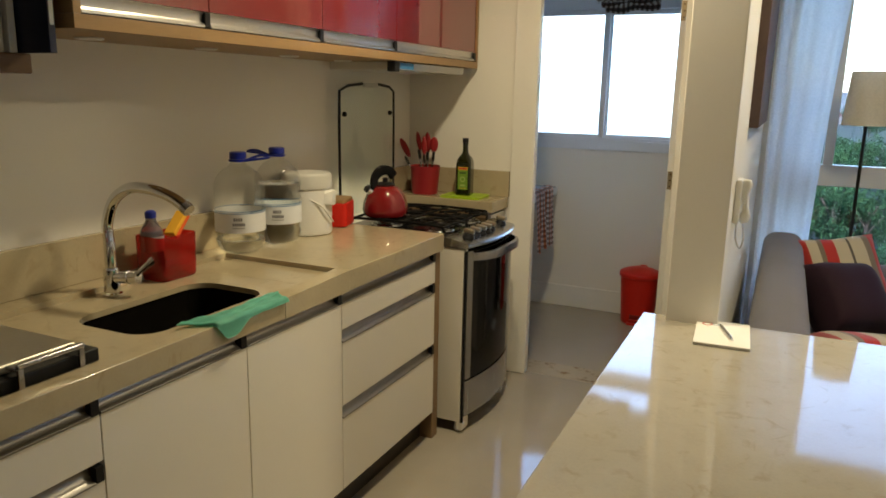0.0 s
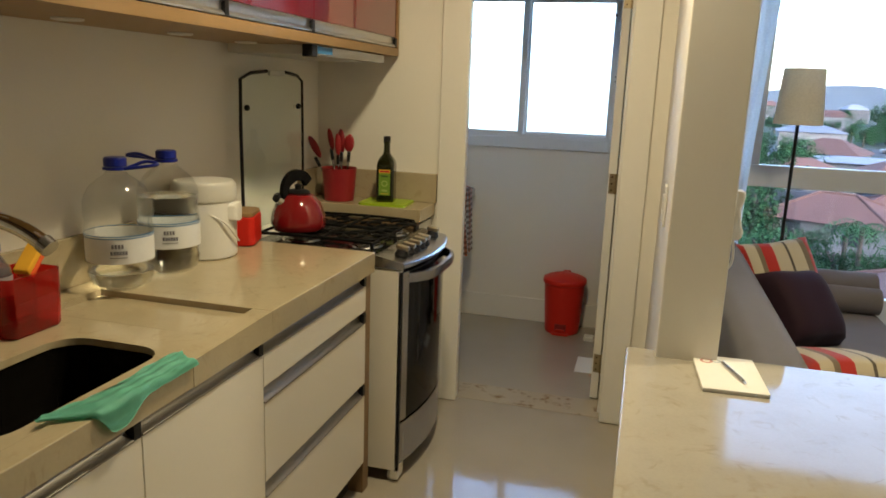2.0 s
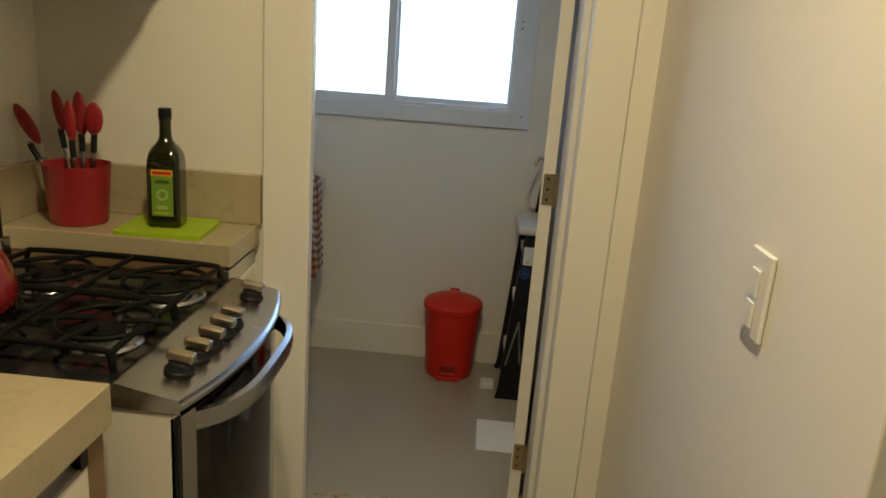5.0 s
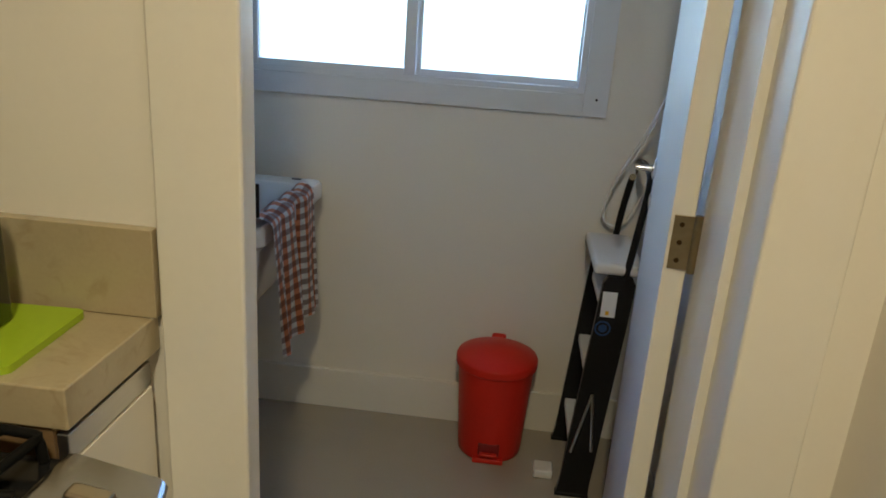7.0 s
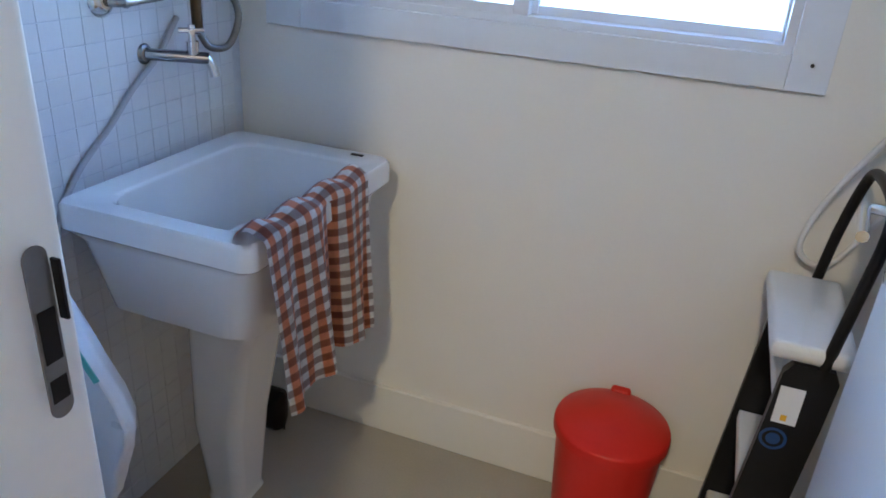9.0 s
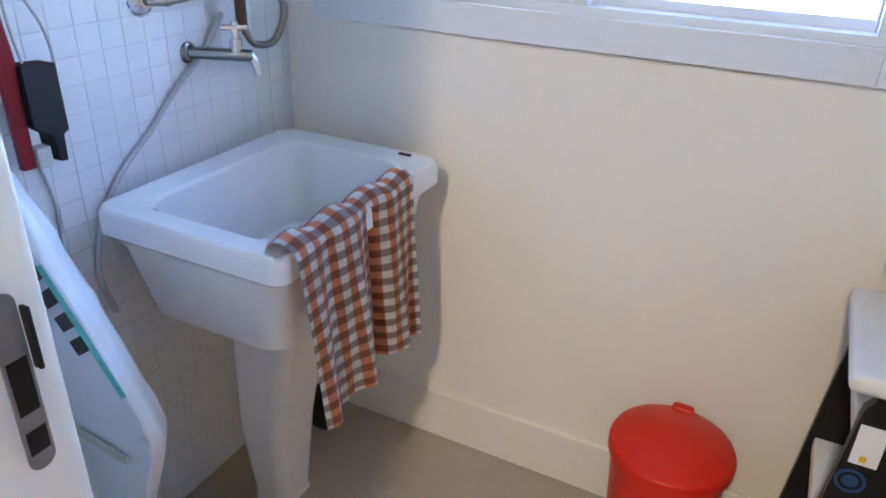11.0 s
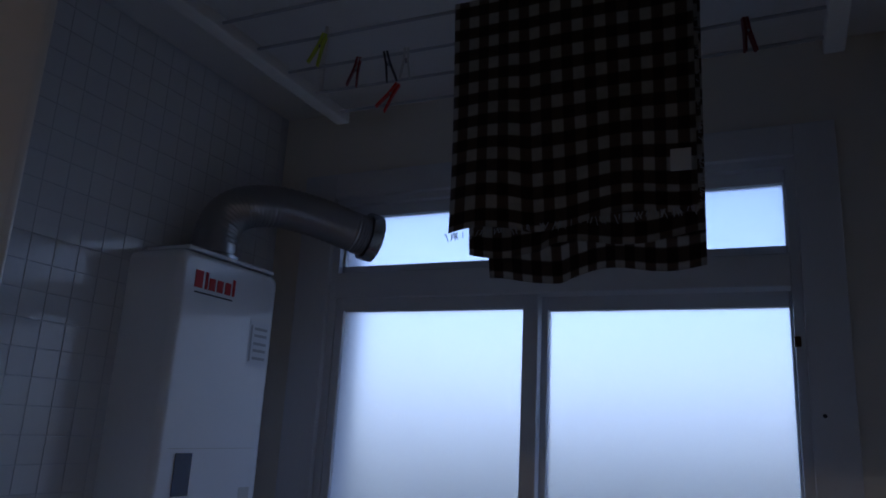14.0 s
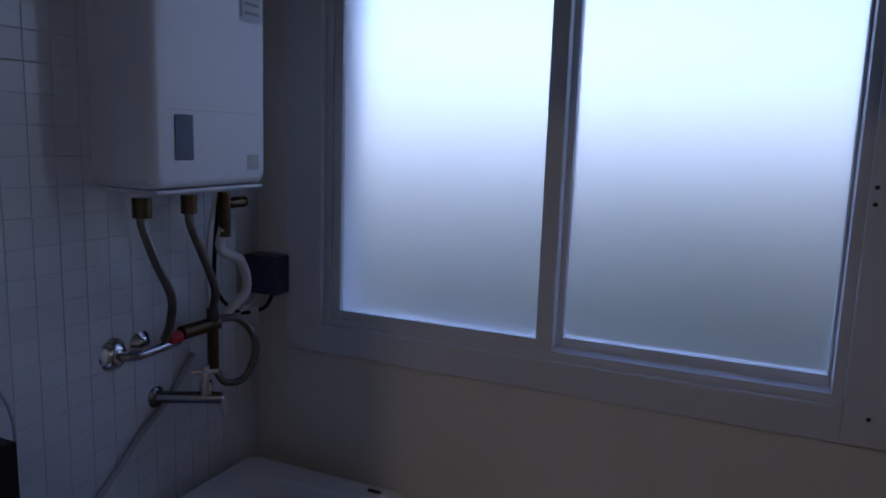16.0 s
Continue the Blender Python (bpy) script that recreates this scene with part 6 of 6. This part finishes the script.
# ceiling drying rack with pegs and a checked cloth
rk = thing("drying_rack", (0, 0, 0), "white ceiling clothes rack with thin lines", "drying rack")
RZ = 2.335
for x in (-1.165, -0.235):
    part("end_bar", nb(x - 0.016, x + 0.016, 3.98, 4.67, RZ - 0.012, RZ + 0.012, b=0.003), M_WPLAS, rk, "white end bar")
for i in range(8):
    y = 4.0 + 0.0905 * i
    part("line", tube(bmesh.new(), [(-1.151, y, RZ), (-0.70, y, RZ - 0.006), (-0.251, y, RZ)], 0.0028, 6), M_CORD, rk, "thin drying line")
    part("line_knot", nb(-1.187, -1.1815, y - 0.008, y + 0.008, RZ - 0.006, RZ + 0.006, b=0.002), M_INK, rk)
for x in (-1.165, -0.235):
    for y in (4.10, 4.58):
        part("hanger", tube(bmesh.new(), [(x, y, RZ + 0.012), (x, y, 2.5045)], 0.004, 6), M_WPLAS, rk)


def peg(x, y, z, material, rx, ry, label, hang=0.0):
    p = thing("clothes_peg", (x, y, z), label, "clothes peg", "clothes pegs")
    p.scale = (0.78, 0.78, 0.78)
    m = pose(0, 0, 0, rx, ry, 25)
    for s in (-1, 1):
        bb = bmesh.new()
        prism(bb, [(s * 0.001, 0.03), (s * 0.006, 0.03), (s * 0.007, 0.0), (s * 0.013, -0.042), (s * 0.009, -0.042), (s * 0.002, 0.0)], -0.006, 0.006, "y")
        part("arm", bb, material, p).matrix_local = m
    part("spring", tube(bmesh.new(), [(0, -0.007, 0.0), (0, 0.007, 0.0)], 0.003, 8), M_STEEL, p).matrix_local = m


peg(-1.016, 4.362, RZ - 0.02, M_PEGG, 10, 20, "lime plastic clothes peg on the line")
peg(-1.0, 4.452, RZ - 0.02, M_WINE, 0, 10, "wine-red clothes peg on the line")
peg(-0.935, 4.452, RZ - 0.02, M_INK, 0, -15, "dark clothes peg on the line")
peg(-0.930, 4.46, RZ - 0.075, M_REDP, 0, 30, "red clothes peg clipped to a dark one")
peg(-0.900, 4.452, RZ - 0.02, M_GPLAS, 0, 0, "grey clothes peg on the line")
peg(-0.36, 4.542, RZ - 0.02, M_WINE, 0, -8, "wine-red clothes peg on the line")


def hanging(y_line, drop, x0, x1, lean, seed):
    def fn(u, v):
        z = RZ + 0.004 - drop * v
        x = x0 + (x1 - x0) * u + 0.010 * v * math.sin(3 * u + seed)
        y = y_line + lean * v + 0.006 * math.sin(9 * u + seed + 3 * v) * (0.25 + v) + 0.012 * math.exp(-((u - 0.33) / 0.05) ** 2) * v
        return (x, y, z + 0.006 * math.sin(11 * u + seed) * v + (0.016 * (u - 0.3) if v > 0.9 else 0) * v)
    return fn


cl = thing("checked_cloth", (0, 0, 0), "brown and cream checked cloth folded over the drying line", "cloth")
part("front_fall", sheet(bmesh.new(), hanging(4.357, 0.362, -0.767, -0.420, 0.012, 0.4), 48, 48, 0.003), M_GING, cl, "", 180)
part("back_fall", sheet(bmesh.new(), hanging(4.367, 0.416, -0.737, -0.412, 0.085, 1.7), 48, 48, 0.003), M_GING, cl, "", 180)
part("inner_fall", sheet(bmesh.new(), hanging(4.362, 0.385, -0.747, -0.416, 0.045, 2.9), 48, 48, 0.003), M_GING, cl, "", 180)
part("sewn_tag", nb(-0.453, -0.428, 4.352, 4.354, 2.033, 2.062), M_GPLAS, cl, "small white sewn tag")
random.seed(4)
b = bmesh.new()
for i in range(90):
    s = random.random()
    x = -0.767 + 0.347 * s
    z = RZ - 0.362 + 0.016 * (s - 0.3)
    tube(b, [(x, 4.360, z + 0.004), (x + random.uniform(-0.006, 0.006), 4.360, z - random.uniform(0.002, 0.009))], 0.0006, 4)
for i in range(60):
    z = RZ - 0.35 * random.random()
    tube(b, [(-0.42, 4.362, z), (-0.42 + random.uniform(0.002, 0.007), 4.362, z - random.uniform(-0.004, 0.006))], 0.0006, 4)
part("fringe", b, M_CORD, cl, "frayed threads")["kind"] = "stuff"

# ---- tiles of the laundry wall ----
tw = setting("wall_tiles_bed", nb(XW, XW + 0.0062, YD1, YF - 0.0005, 0, CEIL), M_GROUT, "grouted bed of the laundry wall tiles", "wall")
TS = 0.05
tile_me = mesh_of("tile", nb(0, 0.0014, 0.0, TS - 0.0018, 0.0, TS - 0.0018, b=0.0005, seg=1), M_TILE)
count = 0
rest = bmesh.new()
ny = int((YF - YD1) / TS)
for iy in range(ny + 1):
    for iz in range(int(CEIL / TS)):
        y, z = YD1 + 0.004 + iy * TS, 0.004 + iz * TS
        if y + TS > YF - 0.001:
            continue
        if 4.20 < y < 4.75 and 0.95 < z < 2.2 and count < 290:
            o = new("tile", tile_me)
            o.parent = tw
            o.location = (XW + 0.0062, y, z)
            count += 1
        else:
            box(rest, XW + 0.0062, XW + 0.0076, y, y + TS - 0.0018, z, z + TS - 0.0018)
o = part("tile_field", rest, M_TILE, tw)
o["kind"] = "stuff"

# ---- outside ----
M_GROUND = mat("grass_ground", (0.040, 0.055, 0.035), 0.95, vary=0.35, scale=0.05, fine=1.5, bump=0.0)
M_ROAD = mat("asphalt", (0.075, 0.075, 0.08), 0.9, vary=0.2, scale=0.3, fine=8, bump=0.0)
M_ROOF = mat("terracotta_roof", (0.14, 0.07, 0.055), 0.85, vary=0.3, scale=0.8, fine=8, bump=0.2, rnd=0.2)
M_ROOFW = mat("pale_roof", (0.22, 0.23, 0.25), 0.7, vary=0.1, scale=1.0, bump=0.0, rnd=0.2)
M_HOUSE = mat("house_wall", (0.16, 0.155, 0.16), 0.85, vary=0.12, scale=0.6, bump=0.0, rnd=0.3)
M_HWIN = mat("house_window", (0.03, 0.035, 0.04), 0.2, bump=0.0)
M_LEAF = mat("leaves", (0.030, 0.078, 0.034), 1.0, spec=0.1, vary=0.5, scale=1.2, fine=6, bump=0.0, rnd=0.25)
M_BARK = mat("bark", (0.07, 0.055, 0.045), 0.9, vary=0.3, bump=0.2)
# blue-grey base colour carries the distance haze over the hills
M_HILL = mat("hazed_far_hill", (0.12, 0.15, 0.19), 1.0, vary=0.3, scale=0.02, fine=0.3, bump=0.0)
GZ = -9.0
setting("ground", nb(-3000, 3000, YF + 6, 4000, GZ - 1, GZ), M_GROUND, "green ground far below the window", "ground")
setting("road", nb(20, 260, 166, 192, GZ, GZ + 0.05), M_ROAD, "grey asphalt road in the distance", "road")
setting("road", nb(22, 31, 100, 165.9, GZ, GZ + 0.05), M_ROAD, "grey asphalt side street", "road")


def leaf_crown(rad, height, seed, n=2300):
    """A crown of many small bent leaf sprays round a dozen boughs."""
    rnd = random.Random(seed)
    b = bmesh.new()
    boughs = [(rnd.uniform(-0.6, 0.6) * rad, rnd.uniform(-0.6, 0.6) * rad, rnd.uniform(0.15, 0.85) * height, rnd.uniform(0.22, 0.45) * rad) for _ in range(16)]
    any_way = lambda: Vector((rnd.gauss(0, 1), rnd.gauss(0, 1), rnd.gauss(0, 1))).normalized()
    for i in range(n):
        bx, by, bz, brr = rnd.choice(boughs)
        c0 = Vector((bx, by, bz)) + any_way() * brr * rnd.uniform(0.55, 1.12)
        s = rad * rnd.uniform(0.030, 0.062)
        a = any_way()
        e = a.cross(any_way()).normalized() * 0.6
        vs = [b.verts.new(c0 + s * q) for q in (a, e, -a, -e)]
        b.faces.new((vs[0], vs[1], vs[2]))
        b.faces.new((vs[0], vs[2], vs[3]))
    return mesh_of("crown", b, M_LEAF, 180)


CROWNS = [leaf_crown(2.6, 3.6, 11), leaf_crown(2.6, 4.4, 12), leaf_crown(2.6, 3.2, 13), leaf_crown(2.3, 4.8, 14)]
b = lathe(bmesh.new(), [(0.26, 0), (0.2, 0.6), (0.15, 2.2), (0.1, 3.6)], 8)
for a in range(4):
    tube(b, [(0, 0, 1.8 + 0.2 * a), (0.9 * math.cos(a * 1.7), 0.9 * math.sin(a * 1.7), 3.2 + 0.2 * a)], 0.07, 6)
TRUNK = mesh_of("trunk", b, M_BARK)


def tree(x, y, s, k, hs=1.0):
    t = thing("tree", (x, y, GZ), "leafy green tree with a full uneven crown", "tree", "trees outside", turn=37 * k)
    t.scale = (s, s, s * hs)
    for nm, me, z in (("trunk", TRUNK, 0), ("crown", CROWNS[k % 4], 0.55)):
        o_ = new(nm, me)
        o_.parent = t
        o_.location = (0, 0, z)


def at(az, d):
    return d * math.sin(radians(az)), d * math.cos(radians(az))


rt = random.Random(21)
# the wood beside the houses
for i in range(46):
    tree(*at(rt.uniform(-7, 10.8), rt.uniform(52, 140)), rt.uniform(0.95, 1.35), i)
# gardens among the near houses
for az, d, s in ((15.5, 46, 0.55), (16.8, 44, 0.6), (17.7, 47, 0.62), (18.7, 45, 0.62), (19.6, 43, 0.68), (20.4, 45, 0.7), (21.0, 44, 0.6), (13.4, 47, 0.55), (11.4, 48, 0.8), (22.5, 47, 0.6),
                 (12.4, 43, 0.45), (24.5, 52, 0.9), (10.2, 45, 0.85), (8.8, 44, 0.8)):
    tree(*at(az, d), s, int(az * 10))
# tall trees behind the road
for i in range(20):
    tree(*at(15.6 + 0.5 * i + rt.uniform(-0.2, 0.2), rt.uniform(212, 260)), rt.uniform(1.9, 2.8), i, rt.uniform(0.9, 1.1))
# trees among the far houses
for i in range(46):
    tree(*at(rt.uniform(0, 27), rt.uniform(195, 430)), rt.uniform(0.9, 1.7), i)
for i in range(12):
    tree(*at(rt.uniform(11, 26), rt.uniform(70, 150)), rt.uniform(0.4, 0.75), i)
for i in range(7):
    tree(-6 + 1.9 * i + rt.uniform(-0.5, 0.5), 14 + rt.uniform(0, 5), rt.uniform(0.8, 1.0), i)


def palm(x, y, h, seed):
    t = thing("palm_tree", (x, y, GZ), "small palm with a thin trunk and arching fronds", "palm", "palms outside")
    part("trunk", tube(bmesh.new(), [(0, 0, 0), (0.1, 0.05, h * 0.5), (0.05, 0, h)], 0.13, 8, 5), M_BARK, t)
    rnd = random.Random(seed)
    for i in range(15):
        bb = bmesh.new()
        az, up, ln = 2 * math.pi * i / 15 + rnd.uniform(-0.2, 0.2), rnd.uniform(0.1, 0.9), rnd.uniform(1.5, 2.0)
        ax = Vector((math.cos(az), math.sin(az), 0))
        side = Vector((-math.sin(az), math.cos(az), 0))
        pts = [Vector((0.05, 0, h)) + ax * ln * u * 0.9 + Vector((0, 0, ln * (up * u - 0.95 * u * u))) for u in [k / 9 for k in range(10)]]
        for k in range(1, 9):
            for sg in (-1, 1):
                wd = 0.42 * math.sin(math.pi * (k + 0.6) / 10)
                q = [pts[k], pts[k] + (pts[k + 1] - pts[k]) * 0.55, pts[k] + side * sg * wd + (pts[k + 1] - pts[k]) * 0.9 - Vector((0, 0, 0.14))]
                bb.faces.new([bb.verts.new(p) for p in q])
        part("frond", bb, M_LEAF, t, sharp=180)


for az, d, h in ((14.8, 45, 4.0), (13.9, 48, 3.4), (20.3, 42, 3.6), (19.2, 47, 3.9)):
    palm(*at(az, d), h, int(az * 10))


def house(x, y, w, d, h, turn, roof, label, pitch=0.28, near=False):
    t = thing("house", (x, y, GZ), label, "house", "houses outside", turn)
    part("wall", nb(-w / 2, w / 2, -d / 2, d / 2, 0, h), M_HOUSE, t)
    bb = bmesh.new()
    e = 0.5
    lo = [(-w / 2 - e, -d / 2 - e, h), (w / 2 + e, -d / 2 - e, h), (w / 2 + e, d / 2 + e, h), (-w / 2 - e, d / 2 + e, h)]
    hi = [(-w / 2 + d * 0.4, 0, h + d * pitch), (w / 2 - d * 0.4, 0, h + d * pitch)]
    v = [bb.verts.new(q) for q in lo + hi]
    for q in ((0, 1, 5, 4), (1, 2, 5), (2, 3, 4, 5), (3, 0, 4), (3, 2, 1, 0)):
        bb.faces.new([v[i_] for i_ in q])
    rf = part("roof", bb, roof, t, "", 20)
    if near:
        cap = tube(bmesh.new(), [hi[0], hi[1]], 0.12, 6)
        for a, c in ((0, 0), (3, 0), (1, 1), (2, 1)):
            tube(cap, [lo[a], hi[c]], 0.12, 6)
        part("ridge", cap, roof, rf)
    n = max(2, int(w / 3))
    for st_ in range(max(1, int(h / 3))):
        for k in range(n):
            xx = (k + 0.5) / n * w - w / 2
            part("window", nb(xx - 0.6, xx + 0.6, -d / 2 - 0.05, -d / 2 + 0.02, 0.9 + 3 * st_, 2.1 + 3 * st_), M_HWIN, t)


TC, PA = "low house with a terracotta tiled roof", "low house with a pale flat-hipped roof"
for az, d, w, dp, h, turn, roof, label, pitch in ((22.6, 35, 10, 8, 2.4, 18, M_ROOF, TC, 0.24), (13.2, 60, 8, 7, 2.3, -12, M_ROOF, TC, 0.24), (17.6, 63, 9, 7, 2.3, 8, M_ROOF, TC, 0.24),
                                                  (21.8, 66, 9, 7, 2.4, -5, M_ROOF, TC, 0.22), (25.5, 60, 9, 7, 2.6, 12, M_ROOFW, PA, 0.2), (14.6, 104, 13, 9, 3.4, 4, M_ROOFW, PA, 0.06),
                                                  (12.3, 118, 9, 8, 3.4, -15, M_ROOF, TC, 0.25), (16.8, 96, 7, 6, 3.0, 20, M_ROOF, TC, 0.25), (11.0, 165, 12, 9, 4.5, 5, M_ROOFW, PA, 0.15),
                                                  (10.6, 84, 8, 7, 3.0, 30, M_ROOF, TC, 0.25)):
    house(*at(az, d), w, dp, h, turn - az, roof, label, pitch, d < 70)
for i in range(34):
    house(*at(rt.uniform(0, 27), rt.uniform(270, 620)), rt.uniform(8, 16), rt.uniform(7, 11), rt.uniform(3, 9.5), rt.uniform(-30, 30), rt.choice((M_ROOF, M_ROOFW, M_ROOF)), "distant house among trees")
solid("boundary_wall", nb(8, 40, 74, 74.3, GZ, GZ + 2.2), mat("dark_wall", (0.03, 0.035, 0.05), 0.8, vary=0.2, scale=1, bump=0.0), "long dark boundary wall behind the houses", "wall")


def parked_car(az, d, turn, colour, label):
    c = thing("parked_car", (*at(az, d), GZ + 0.05), label, "car", "cars outside", turn)
    bb = bmesh.new()
    prism(bb, [(-2.0, 0.3), (-2.05, 0.7), (-1.9, 0.95), (-1.2, 1.0), (-0.6, 1.42), (0.7, 1.42), (1.3, 1.0), (1.95, 0.85), (2.05, 0.5), (2.0, 0.3)], -0.85, 0.85, "y")
    part("body", bb, colour, c)
    for s in (-1, 1):
        bb = bmesh.new()
        prism(bb, [(-1.05, 1.02), (-0.55, 1.36), (0.64, 1.36), (1.12, 1.02)], s * 0.87 - 0.01, s * 0.87 + 0.01, "y")
        part("side_window", bb, M_HWIN, c)
        for x in (-1.25, 1.25):
            part("wheel", tube(bmesh.new(), [(x, s * 0.72, 0.32), (x, s * 0.9, 0.32)], 0.32, 14), M_BLACK, c)


parked_car(21.5, 152, 8, mat("car_red", (0.12, 0.02, 0.03), 0.3, bump=0.0), "dark red car parked by the road")
parked_car(17.4, 178, -5, mat("car_white", (0.4, 0.4, 0.42), 0.3, bump=0.0), "white car standing on the road")
parked_car(16.0, 182, 0, mat("car_grey", (0.08, 0.08, 0.09), 0.3, bump=0.0), "dark grey car standing on the road")
# three hill ridges; their haze is in the material's colour
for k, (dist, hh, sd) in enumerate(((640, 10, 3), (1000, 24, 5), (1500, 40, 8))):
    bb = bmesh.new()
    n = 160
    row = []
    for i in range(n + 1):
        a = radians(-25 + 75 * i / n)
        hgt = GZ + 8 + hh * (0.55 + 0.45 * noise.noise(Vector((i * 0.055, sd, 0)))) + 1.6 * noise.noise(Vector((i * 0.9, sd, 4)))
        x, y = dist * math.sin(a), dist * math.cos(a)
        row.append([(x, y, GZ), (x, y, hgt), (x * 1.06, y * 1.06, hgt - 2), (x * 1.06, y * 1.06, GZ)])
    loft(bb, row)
    setting("backdrop", bb, M_HILL, "far wooded hills on the horizon, haze put into their colour", "hills")
